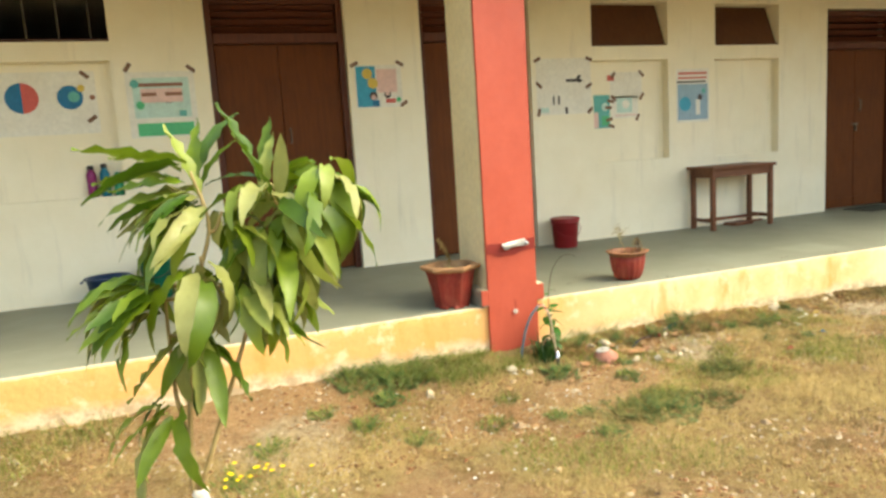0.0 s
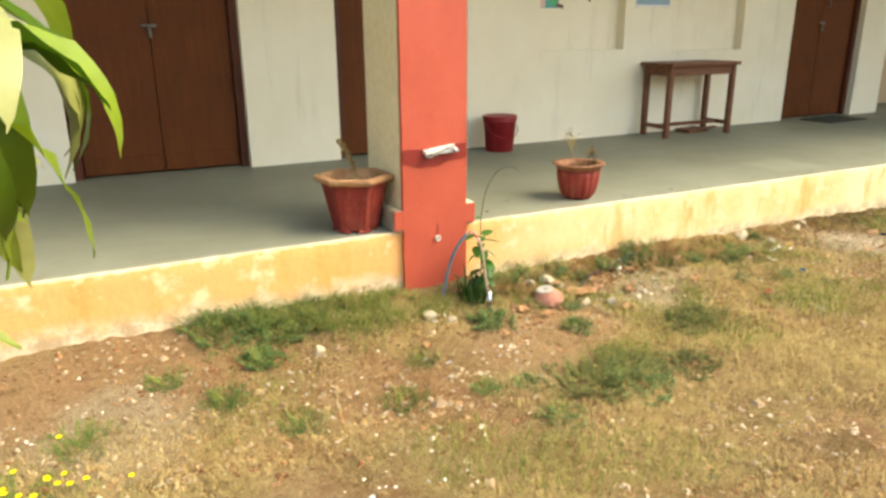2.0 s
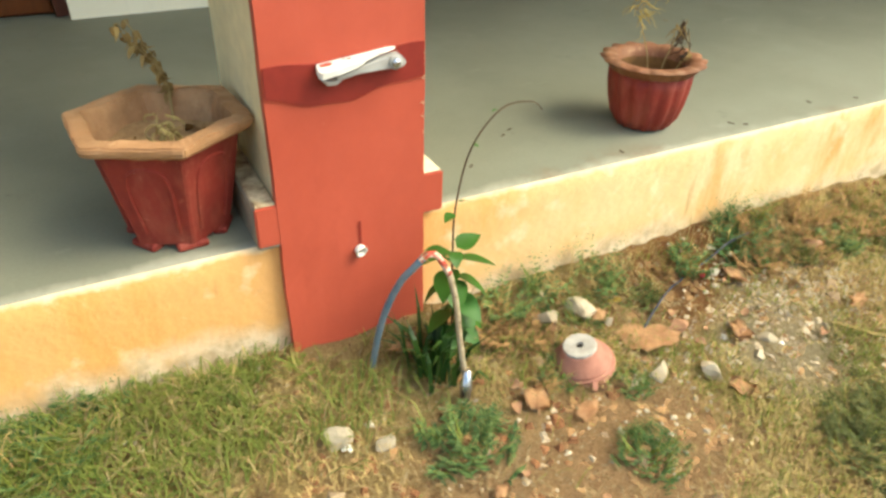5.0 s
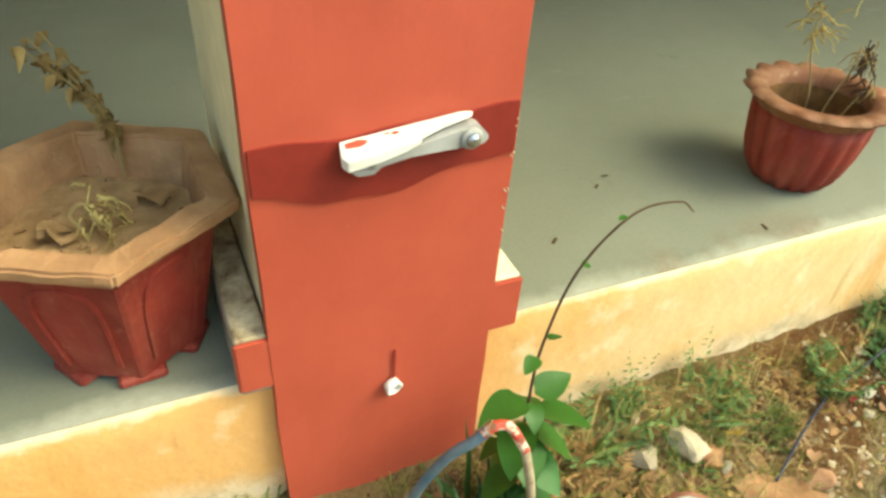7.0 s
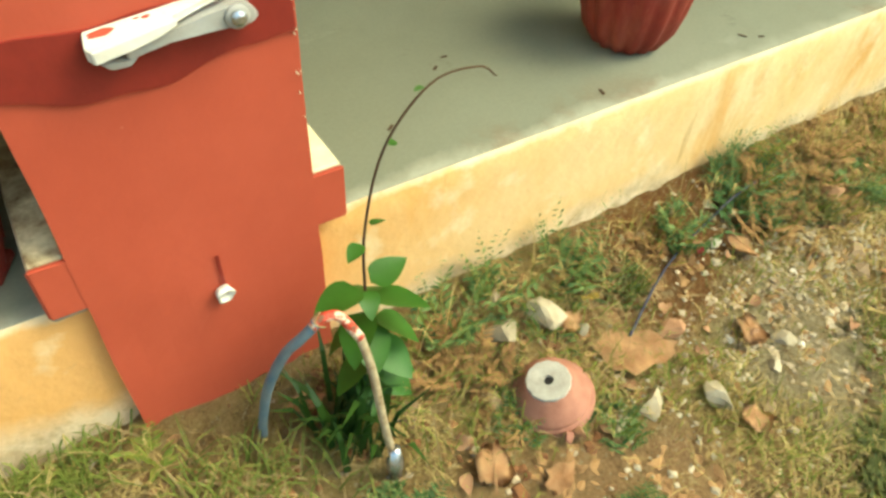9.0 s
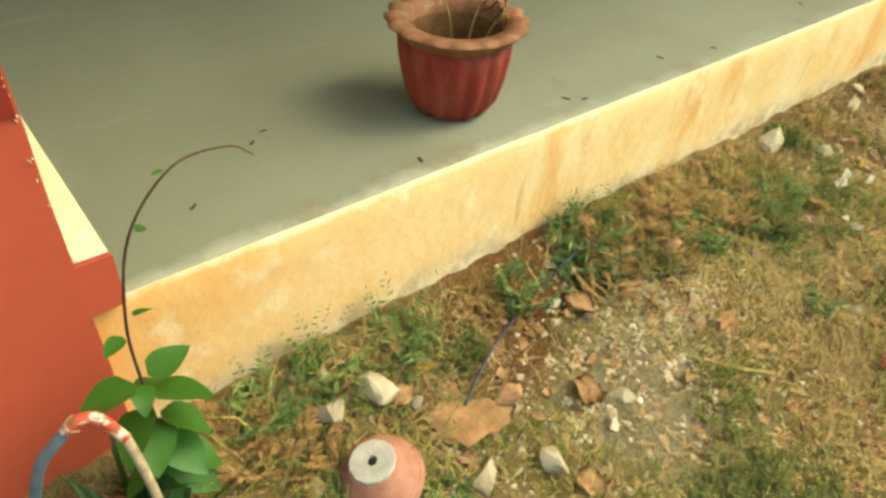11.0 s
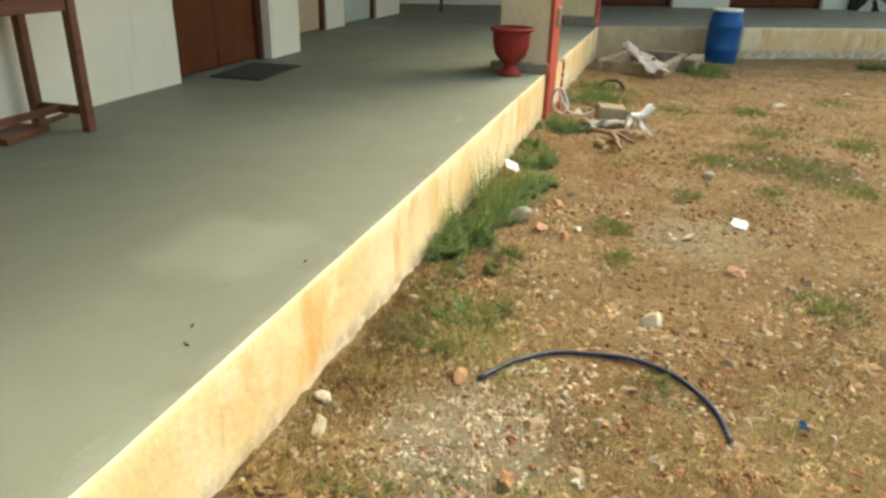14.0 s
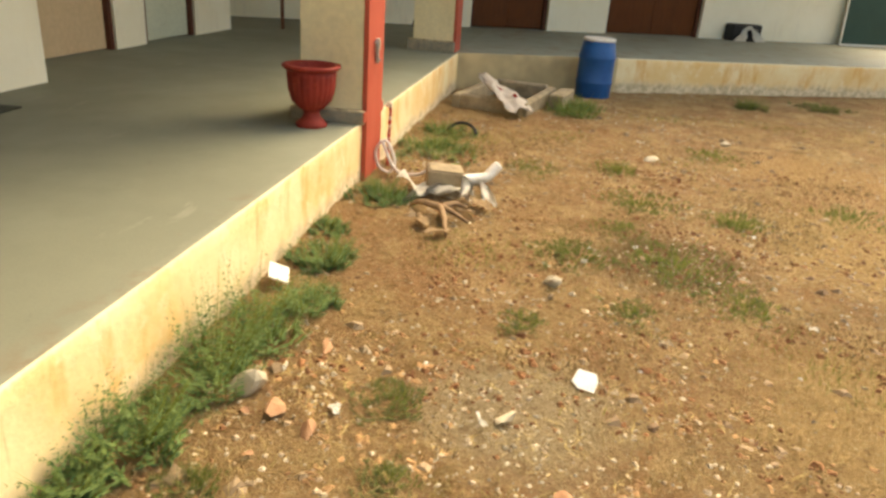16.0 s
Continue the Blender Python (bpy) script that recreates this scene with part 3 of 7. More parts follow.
plinth_strip("plinth_2", 2.0, WING, BARE, "bare weathered cement plinth of the far veranda", 4.0)
plinth_strip("plinth_3", 7.0, WING @ Matrix.Translation((2.0, 0, 0)), PLINTH, "yellow limewashed plinth of the far veranda", 8.0)


# ---- walls ----
def wall(name, length, z0, z1, thick, cells, m, label, material=WALL):
    """A wall along +x with its face at y=0 and its body towards +y. cells: (x0, x1, z0, z1, depth); depth None goes through."""
    xs = sorted({0.0, length, *[c[0] for c in cells], *[c[1] for c in cells]})
    zs = sorted({z0, z1, *[c[2] for c in cells], *[c[3] for c in cells]})
    xs = [v for v in xs if 0 <= v <= length]
    zs = [v for v in zs if z0 <= v <= z1]

    def depth(i, k):
        if not (0 <= i < len(xs) - 1 and 0 <= k < len(zs) - 1):
            return thick
        x, z = (xs[i] + xs[i + 1]) / 2, (zs[k] + zs[k + 1]) / 2
        for a, b, c, d, e in cells:
            if a < x < b and c < z < d:
                return thick if e is None else e
        return 0.0
    bm = bmesh.new()

    def quad(*ps):
        bm.faces.new([bm.verts.new(p) for p in ps])
    for i in range(len(xs) - 1):
        for k in range(len(zs) - 1):
            a, b, c, d, e = xs[i], xs[i + 1], zs[k], zs[k + 1], depth(i, k)
            if e < thick:
                quad((a, e, c), (b, e, c), (b, e, d), (a, e, d))
                quad((a, thick, c), (a, thick, d), (b, thick, d), (b, thick, c))
    for i in range(len(xs)):
        for k in range(len(zs) - 1):
            p, q = depth(i - 1, k), depth(i, k)
            if p != q:
                quad((xs[i], p, zs[k]), (xs[i], q, zs[k]), (xs[i], q, zs[k + 1]), (xs[i], p, zs[k + 1]))
    for i in range(len(xs) - 1):
        for k in range(len(zs)):
            p, q = depth(i, k - 1), depth(i, k)
            if p != q:
                quad((xs[i], p, zs[k]), (xs[i + 1], p, zs[k]), (xs[i + 1], q, zs[k]), (xs[i], q, zs[k]))
    bmesh.ops.remove_doubles(bm, verts=bm.verts, dist=0.0005)
    ob = part(name, bm, material)
    ob.matrix_world = m
    return tagged(ob, label, "wall", kind="structure")


X0 = -7.0
DOORS = [(-1.58, -0.33, 2.95), (0.41, 1.60, 2.95), (5.69, 6.90, 2.86)]
VENTS = [(2.34, 3.32, 2.45, 2.92), (3.98, 4.92, 2.44, 2.90)]
NICHES = [(-3.60, -2.38, 1.255, 2.39), (2.34, 3.32, 1.205, 2.30), (3.97, 4.92, 1.175, 2.285)]
cells = [(a - X0, b - X0, H - 0.01, c, None) for a, b, c in DOORS]
cells += [(a - X0, b - X0, c, d, None) for a, b, c, d in VENTS]
cells += [(a - X0, b - X0, c, d, 0.10) for a, b, c, d in NICHES]
cells += [(-3.58 - X0, -2.36 - X0, 2.55, 3.0, None)]
wall("wall_north", 14.40, H - 0.01, TOP, 0.23, cells, pose(X0, WY, 0), "long limewashed wall with shallow board recesses, doors and vents")
# the wall steps back beyond the last door
wall("wall_step", 0.53 - 0.23, H - 0.01, TOP, 0.2, [], pose(7.40, WY + 0.23, 0, 0, 0, 90), "limewashed return of the long wall")
cells2 = [(0.55, 1.62, H - 0.01, 2.5, None), (2.10, 3.06, H - 0.01, 2.5, None)]
wall("wall_recess", 3.9, H - 0.01, TOP, 0.23, cells2, pose(7.40, 2.82, 0), "set-back limewashed wall with two pale doors")
wall("wall_passage", 2.4, H - 0.01, TOP2, 0.2, [], pose(11.3, 3.05, 0, 0, 0, 90), "limewashed side of a shaded passage")
# far wing
FA, FB = (1.14, 2.42), (3.46, 5.22)
wall("wall_east", 13.6, H - 0.01, TOP2, 0.23, [(FA[0] + 4.6, FA[1] + 4.6, H - 0.01, 2.5, None), (FB[0] + 4.6, FB[1] + 4.6, H - 0.01, 2.5, None)],
     WING @ Matrix.Translation((-4.6, WD, 0)), "far classroom wall, whitewashed, with dark brown doors")
# unseen wall behind the camera, added to block low sky and shade the upper veranda
wall("wall_south", 40.0, -0.2, 3.7, 0.25, [], pose(-16.0, -13.0, 0), "plain unseen wall across the yard, added to block low sky light")
# closing walls of the rooms behind, out of sight
wall("wall_rear", 16.0, H - 0.01, TOP, 0.2, [], pose(-7.0, 5.6, 0), "plain rear wall of the classrooms", DARK)
wall("wall_end", 6.0, H - 0.01, TOP, 0.2, [], pose(-6.9, -0.0 + 0.1, 0, 0, 0, 90), "plain end wall of the veranda")
wall("wall_far_rear", 14.0, H - 0.01, TOP2, 0.2, [], WING @ Matrix.Translation((-4.6, WD + 2.4, 0)), "plain rear wall of the far classrooms", DARK)
for k, x in enumerate((-1.9, 1.95, 5.3, 7.35)):
    wall("partition_%d" % (k + 1), 3.07, H - 0.01, TOP, 0.15, [], pose(x, 2.525, 0, 0, 0, 90), "plain room partition", DARK)


def build_roof(name, ring, z, label):
    bm = bmesh.new()
    lo = [bm.verts.new((x, y, z)) for x, y in ring]
    hi = [bm.verts.new((x, y, z + 0.15)) for x, y in ring]
    bm.faces.new(lo[::-1])
    bm.faces.new(hi)
    for k in range(len(ring)):
        q = (k + 1) % len(ring)
        bm.faces.new((lo[k], lo[q], hi[q], hi[k]))
    bmesh.ops.triangulate(bm, faces=bm.faces)
    tagged(part(name, bm, CEIL), label, "ceiling", kind="structure")


a, b = wing(9, 0.0), wing(9, WD + 2.6)
build_roof("ceiling", [(-7.2, -0.32), (10.9, -0.32), (10.9, 8.1), (-7.2, 8.1)], TOP, "plain whitewashed concrete veranda ceiling slab")
# far roof out of view, raised to brighten its veranda; upstand closes the step
build_roof("ceiling_far", [(10.88, 0.0), (11.04, 0.03), (a.x, a.y), (b.x, b.y), (b.x, 8.1), (10.88, 8.1)], TOP2, "unseen whitewashed ceiling slab of the far wing, raised to let in light")
wall("wall_upstand", 8.3, TOP + 0.151, TOP2 - 0.001, 0.15, [], pose(10.89, -0.25, 0, 0, 0, 90), "unseen upstand added to close the step between the roof levels")


# ---- doors and vents ----
def door(name, width, height, m, label, leaves=2, transom=0.0, leaf_mat=None, hardware=True, recess=0.10):
    """A door set back in its opening: frame, leaves, bolt, and a louvred light above where there is one."""
    leaf_mat = leaf_mat or DOOR
    t = thing(name, label, "door", m, kind="structure")
    total = height + transom
    for x in (0.0, width - 0.06):
        part("door_jamb", boxed(x + 0.001, x + 0.059, recess - 0.03, recess + 0.07, 0.0, total, bevel=0.004), DOOR_FRAME, t)
    part("door_head", boxed(0.061, width - 0.061, recess - 0.03, recess + 0.07, total - 0.07, total, bevel=0.004), DOOR_FRAME, t)
    if transom:
        part("transom_bar", boxed(0.061, width - 0.061, recess - 0.035, recess + 0.07, height - 0.04, height + 0.05, bevel=0.006), DOOR_FRAME, t)
        for k in range(4):
            bm = boxed(0.062, width - 0.062, -0.003, 0.003, -0.035, 0.035)
            bmesh.ops.transform(bm, matrix=pose(0, recess + 0.04, height + 0.09 + k * (transom - 0.14) / 3.6, 40, 0, 0), verts=bm.verts)
            part("louvre", bm, DOOR_FRAME, t)
    w = (width - 0.124) / leaves
    for k in range(leaves):
        x0 = 0.062 + k * w + 0.002
        x1 = x0 + w - 0.004
        top = height - 0.045
        lf = part("leaf", boxed(x0, x1, recess + 0.012, recess + 0.045, 0.012, top, bevel=0.004), leaf_mat, t)
        if leaves == 2 and hardware:
            part("rail", boxed(x0 + 0.01, x1 - 0.01, recess + 0.004, recess + 0.0115, 0.02, 0.14, bevel=0.002), leaf_mat, lf)
    if hardware:
        bm = boxed(width / 2 - 0.05, width / 2 + 0.05, recess - 0.006, recess + 0.0035, 1.06, 1.085, bevel=0.002)
        box(bm, width / 2 - 0.01, width / 2 + 0.014, recess - 0.02, recess + 0.0035, 0.985, 1.06, bevel=0.003)
        part("bolt", bm, IRON, t, "dull steel sliding bolt with hasp")
        bm = tube([(width / 2 + 0.05, recess - 0.002, 1.25), (width / 2 + 0.05, recess - 0.04, 1.25), (width / 2 + 0.05, recess - 0.04, 1.38), (width / 2 + 0.05, recess - 0.002, 1.38)], 0.007)
        part("handle", bm, IRON, t)
    return t


door("door_1", 1.25, 2.20, pose(-1.58, WY, H), "closed dark brown double door with louvred transom", transom=0.38)
door("door_2", 1.19, 2.20, pose(0.41, WY, H), "closed dark brown double door behind the red pillar", transom=0.38)
door("door_3", 1.21, 2.05, pose(5.69, WY, H), "closed dark brown door with a steel bolt", transom=0.43)
door("door_4", 1.07, 2.12, pose(7.95, 2.82, H), "closed beige painted door in a brown frame", 1, 0, PALE_DOOR, False, 0.05)
door("door_5", 0.96, 2.12, pose(9.50, 2.82, H), "closed pale green painted door", 1, 0, MINT_DOOR, False, 0.05)
door("door_6", FA[1] - FA[0], 2.12, WING @ Matrix.Translation((FA[0], WD, H)), "closed dark brown classroom door in the far wing", 2, 0)
door("door_7", FB[1] - FB[0], 2.12, WING @ Matrix.Translation((FB[0], WD, H)), "closed wide dark brown classroom door in the far wing", 2, 0)

for k, (a, b, c, d) in enumerate(VENTS):
    t = thing("window_%d" % (k + 1), "brown wooden ventilator shutter tilted inwards at the top", "window", pose(a, WY, c), kind="structure")
    bm = boxed(0.012, b - a - 0.012, 0.0, 0.03, 0.0, 0.50, bevel=0.004)
    bmesh.ops.transform(bm, matrix=pose(0, 0.025, 0.008, -21, 0, 0), verts=bm.verts)
    part("shutter", bm, SHUTTER, t)
    part("sill_bead", boxed(0.003, b - a - 0.003, 0.012, 0.022, 0.0005, 0.012), SHUTTER, t)
t = thing("window_3", "open dark ventilator opening with iron bars", "window", pose(-3.58, WY, 2.55), kind="structure")
part("window_frame", boxed(0.0, 1.22, 0.06, 0.11, 0.0005, 0.03), DOOR_FRAME, t)
for k in range(5):
    part("bar", tube([(0.12 + k * 0.24, 0.085, 0.03), (0.12 + k * 0.24, 0.085, 0.449)], 0.006), IRON, t)


# ---- pillars ----
def pillar(name, x0, y0, to_ground, label, w=0.36, d=0.48, skirt=0.112, top=TOP):
    t = thing(name, label, "pillar", pose(x0, y0, 0), kind="structure")
    part("shaft", boxed(0.004, w - 0.004, 0.012, d, H - 0.005, top, bevel=0.006), CREAM, t, "cream painted sides")
    bm = bmesh.new()
    zs = [-0.12 if to_ground else H + 0.001] + [0.06 * k for k in range(1, 53) if 0.06 * k > (0 if to_ground else H + 0.03)] + [top]
    cols = []
    for z in zs:
        row = []
        for k in range(9):
            x = w * k / 8
            dx = 0.0035 * noise.noise(Vector((z * 6, x0, k // 8 * 5.0))) if k in (0, 8) else 0
            row.append(bm.verts.new((x + dx, 0.003 * noise.noise(Vector((x * 7, z * 5, x0))), z)))
        back = [bm.verts.new((row[k].co.x, 0.03, z)) for k in (8, 0)]
        cols.append(row + back)
    for a, b in zip(cols, cols[1:]):
        for k in range(len(a)):
            q = (k + 1) % len(a)
            bm.faces.new((a[k], a[q], b[q], b[k]))
    part("front_face", bm, RED, t, "vermilion painted front")
    if to_ground:
        part("footing", boxed(0.01, w - 0.01, 0.012, 0.06, -0.12, H - 0.006), CREAM, t)
    for s, (a, b) in enumerate(((-0.052, 0.003), (w - 0.003, w + 0.055))):
        part("skirting", boxed(a, b, 0.006, d + 0.05, H + 0.0005, H + skirt, bevel=0.006), SKIRT, t, "grey cement skirting")
        part("ledge", boxed(a + 0.003, b - 0.003, 0.008, d + 0.045, H + skirt + 0.0005, H + skirt + 0.010, bevel=0.003), LEDGE_PALE if s else SKIRT_TOP, t, "pale cream skirting top" if s else "stained cream skirting top")
        if to_ground:
            part("red_return", boxed(a - 0.001 - (0.012 if s else 0), b + 0.001 + (0 if s else 0.012), 0.0012, 0.010, H + 0.006 if s else H + 0.012, H + skirt + 0.006, bevel=0.004, segs=2), RED, t)
    return t


p1 = pillar("pillar_1", -0.010, 0.0, True, "square veranda pillar with red front and cream sides", 0.376, 0.52)
p2 = pillar("pillar_2", 7.19, 0.0, True, "red-fronted cream veranda pillar beside the clay urn", 0.36, 0.42, 0.07)
p3 = pillar("pillar_3", 11.0, 0.06, False, "red-fronted cream pillar at the corner of the verandas", top=TOP2)


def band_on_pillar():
    """A darker red band round the bracket, with a wavering lower edge."""
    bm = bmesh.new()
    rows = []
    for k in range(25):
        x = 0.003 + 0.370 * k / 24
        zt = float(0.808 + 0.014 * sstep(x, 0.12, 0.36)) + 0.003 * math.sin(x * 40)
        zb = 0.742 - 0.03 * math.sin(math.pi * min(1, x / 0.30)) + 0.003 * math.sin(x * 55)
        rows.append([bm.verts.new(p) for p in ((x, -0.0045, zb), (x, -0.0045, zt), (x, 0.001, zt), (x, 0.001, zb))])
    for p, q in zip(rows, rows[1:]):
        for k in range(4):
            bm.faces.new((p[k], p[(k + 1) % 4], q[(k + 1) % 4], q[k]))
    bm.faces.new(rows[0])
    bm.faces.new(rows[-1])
    part("dark_red_band", bm, RED_DARK, p1, "darker red band across the pillar front")


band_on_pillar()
rc = random.Random(31)
for k in range(13):
    w = rc.uniform(0.0006, 0.0016)
    x, z = 0.375 - abs(rc.gauss(0, 0.004)), rc.uniform(0.60, 0.80)
    bm = bmesh.new()
    ring = [(x + w * rc.uniform(0.6, 1.5) * math.cos(q * 1.05), z + w * rc.uniform(0.6, 2.2) * math.sin(q * 1.05)) for q in range(6)]
    lo, hi = [bm.verts.new((min(a, 0.3765), -0.001, d)) for a, d in ring], [bm.verts.new((min(a, 0.3765), -0.0048, d)) for a, d in ring]
    bm.faces.new(hi)
    for q in range(6):
        bm.faces.new((lo[q], lo[(q + 1) % 6], hi[(q + 1) % 6], hi[q]))
    part("paint_chip", bm, LEDGE_PALE, p1, "pale chip in the red paint")


def bracket(m, s, label):
    """A broken white plastic clamp screwed to the pillar: a bent shell, a grey inner strip and a bolt."""
    t = thing("bracket", label, "bracket", m)
    def plate(ps, y0, y1, bev):
        bm = bmesh.new()
        f = [bm.verts.new((x * s, y0 * s, z * s)) for x, z in ps]
        k = [bm.verts.new((x * s, y1 * s, z * s)) for x, z in ps]
        bm.faces.new(f)
        bm.faces.new(k[::-1])
        for i in range(len(ps)):
            e = (i + 1) % len(ps)
            bm.faces.new((f[i], k[i], k[e], f[e]))
        bmesh.ops.bevel(bm, geom=bm.edges[:], offset=bev * s, segments=2, affect='EDGES')
        return bm
    # the top plate lies flat, its outer edge broken away
    edge = [(0.0, -0.030), (0.006, -0.042), (0.050, -0.041), (0.090, -0.037), (0.116, -0.031), (0.108, -0.024), (0.128, -0.021), (0.150, -0.015), (0.172, -0.017), (0.198, -0.014), (0.202, -0.006), (0.186, -0.001), (0.006, -0.001)]
    bm = bmesh.new()
    hi = [bm.verts.new((x * s, y * s, (0.022 + 0.06 * x + 0.22 * y) * s)) for x, y in edge]
    lo = [bm.verts.new((x * s, y * s, (0.004 + 0.13 * x + 0.22 * y) * s)) for x, y in edge]
    bm.faces.new(hi)
    bm.faces.new(lo[::-1])
    for i in range(len(edge)):
        e = (i + 1) % len(edge)
        bm.faces.new((hi[i], lo[i], lo[e], hi[e]))
    bmesh.ops.bevel(bm, geom=bm.edges[:], offset=0.0016 * s, segments=1, affect='EDGES')
    part("shell", bm, WHITE, t, "chipped white plastic shell")
    part("inner_strip", plate([(0.045, -0.006), (0.11, 0.006), (0.16, 0.014), (0.196, 0.020), (0.206, 0.018), (0.224, -0.006), (0.212, -0.016), (0.19, -0.016), (0.15, -0.008), (0.10, -0.010), (0.045, -0.020)], -0.026, -0.001, 0.003), GREYP, t, "grey weathered inner strip")
    part("lower_lip", plate([(0.010, -0.012), (0.030, -0.016), (0.058, -0.019), (0.046, -0.028), (0.022, -0.026)], -0.024, -0.001, 0.002), GREYP, t)
    bm = lathe([(0.017 * s, 0.0), (0.017 * s, 0.004 * s), (0.013 * s, 0.006 * s)], 18, close=True)
    bmesh.ops.transform(bm, matrix=pose(0.192 * s, -0.026 * s, 0.001 * s, 90, 0, 0), verts=bm.verts)
    part("boss", bm, GREYP, t, "", True)
    for px, py, pw, pd in ((0.010, -0.020, 0.032, 0.013), (0.078, -0.014, 0.011, 0.006), (0.068, -0.010, 0.008, 0.003)):
        bm = lathe([(0.5, 0.0), (0.5, 0.0006)], 14, 5, lambda i: 0.12, close=True)
        bmesh.ops.transform(bm, matrix=Matrix.Translation(((px + pw / 2) * s, (py + pd / 2) * s, (0.0222 + 0.06 * (px + pw / 2) + 0.22 * (py + pd / 2)) * s)) @ Euler((math.atan(0.22), -math.atan(0.06), 0)).to_matrix().to_4x4() @ Matrix.Diagonal((pw * s, pd * s, 1, 1)), verts=bm.verts)
        part("paint_spot", bm, RED, t, "splash of red paint")
    bm = lathe([(0.011 * s, 0), (0.011 * s, 0.004), (0.005 * s, 0.007)], 12, close=True)
    bmesh.ops.transform(bm, matrix=pose(0.192 * s, -0.032 * s, 0.001 * s, 90, 0, 0), verts=bm.verts)
    part("bolt", bm, CHROME, t)
    return t


bracket(pose(0.102, -0.0045, 0.784, 0, -3, 0), 0.93, "broken white plastic clamp bolted to the red pillar")
bracket(pose(7.32, -0.0045, 0.86, 0, 75, 0), 0.7, "small white bracket hanging on the far red pillar")
t = thing("pipe_stub", "short chipped pipe stub sticking out of the red pillar", "pipe", pose(0.183, -0.003, 0.318))
bm = lathe([(0.010, 0.0), (0.0135, 0.0), (0.0155, 0.016), (0.0115, 0.016), (0.010, 0.003)], 18, 5, lambda i: 0.003 if i == 2 else 0.0)
bmesh.ops.transform(bm, matrix=pose(0, 0, 0, 100, 0, 12), verts=bm.verts)
part("collar", bm, WHITE, t, "chipped white pipe collar", True)
part("drip_groove", boxed(0.0025, 0.0085, -0.0012, -0.0005, 0.012, 0.080, bevel=0.0003), RED_DARK, t)


# ---- pots ----
def hex_pot(m):
    t = thing("flower_pot", "dusty red hexagonal clay pot with a withered plant", "flower pot", m)
    a0 = radians(35)
    hgt = 0.285

    def ring(r, z):
        return [(r * math.cos(a0 + k * math.pi / 3), r * math.sin(a0 + k * math.pi / 3), z) for k in range(6)]

    def skin(bm, rings, cap0=False, cap1=False):
        vs = [[bm.verts.new(p) for p in r] for r in rings]
        for a, b in zip(vs, vs[1:]):
            for k in range(6):
                bm.faces.new((a[k], a[(k + 1) % 6], b[(k + 1) % 6], b[k]))
        if cap0:
            bm.faces.new(vs[0])
        if cap1:
            bm.faces.new(vs[-1])
    bm = bmesh.new()
    skin(bm, [ring(0.120, 0.012), ring(0.130, 0.05), ring(0.177, 0.258)], True, False)
    bmesh.ops.bevel(bm, geom=[e for e in bm.edges if len(e.link_faces) == 2], offset=0.004, segments=1, affect='EDGES')
    body = part("body", bm, POT_RED, t)
    for k in range(6):
        a = a0 + (k + 0.5) * math.pi / 3
        n = Vector((math.cos(a), math.sin(a), 0))
        w = Vector((-n.y, n.x, 0))
        pts = [n * (0.1145 + 0.036 * (z - 0.05) / 0.195 + 0.0005) + w * sx + Vector((0, 0, z)) for sx, z in ((-0.038, 0.05), (-0.046, 0.17), (-0.028, 0.215), (0.028, 0.215), (0.046, 0.17), (0.038, 0.05))]
        part("moulding", tube(curve_points(pts, 4), 0.0045, 5), POT_RED, body)
    for k in range(6):
        a = a0 + k * math.pi / 3
        bm = boxed(-0.03, 0.006, -0.036, 0.036, 0.0, 0.018, bevel=0.005)
        bmesh.ops.transform(bm, matrix=pose(0.113 * math.cos(a), 0.113 * math.sin(a), 0, 0, 0, math.degrees(a)), verts=bm.verts)
        part("foot", bm, POT_RED, t)
    bm = bmesh.new()
    skin(bm, [ring(0.164, 0.250), ring(0.198, 0.255), ring(0.212, 0.268), ring(0.212, hgt), ring(0.166, hgt + 0.002), ring(0.150, 0.195)])
    bmesh.ops.bevel(bm, geom=bm.edges[:], offset=0.004, segments=2, affect='EDGES')
    bmesh.ops.subdivide_edges(bm, edges=[e for e in bm.edges if e.calc_length() > 0.06], cuts=9, use_grid_fill=True)
    for v in bm.verts:
        v.co += noise.noise_vector(v.co * 28) * 0.0035 + noise.noise_vector(v.co * 90) * 0.0016
    part("rim", bm, POT_DUST, t, "dusty brown clay rim")
    bm = bmesh.new()
    vs = [bm.verts.new((0, 0, 0.219))]
    rings = []
    for r in (0.05, 0.10, 0.151):
        rings.append([bm.verts.new((r * math.cos(q * math.pi / 9) * (0.92 if r > 0.15 else 1), r * math.sin(q * math.pi / 9) * (0.92 if r > 0.15 else 1), 0.217 + 0.014 * noise.noise(Vector((r * 30, q * 0.8, 2))))) for q in range(18)])
    for q in range(18):
        bm.faces.new((vs[0], rings[0][q], rings[0][(q + 1) % 18]))
        for a, b in zip(rings, rings[1:]):
            bm.faces.new((a[q], b[q], b[(q + 1) % 18], a[(q + 1) % 18]))
    part("soil", bm, HEX_SOIL, t, "dry cracked soil", True)
    rk = random.Random(3)
    for k in range(22):
        a, q, s = rk.uniform(0, 6.28), 0.125 * math.sqrt(rk.random()), rk.uniform(0.004, 0.011)
        bm = rock(500 + k, s, s * 0.8, s * 0.6, 1)
        bmesh.ops.transform(bm, matrix=Matrix.Translation((q * math.cos(a), q * math.sin(a), 0.220)), verts=bm.verts)
        part("clod", bm, HEX_SOIL, t)
    return t


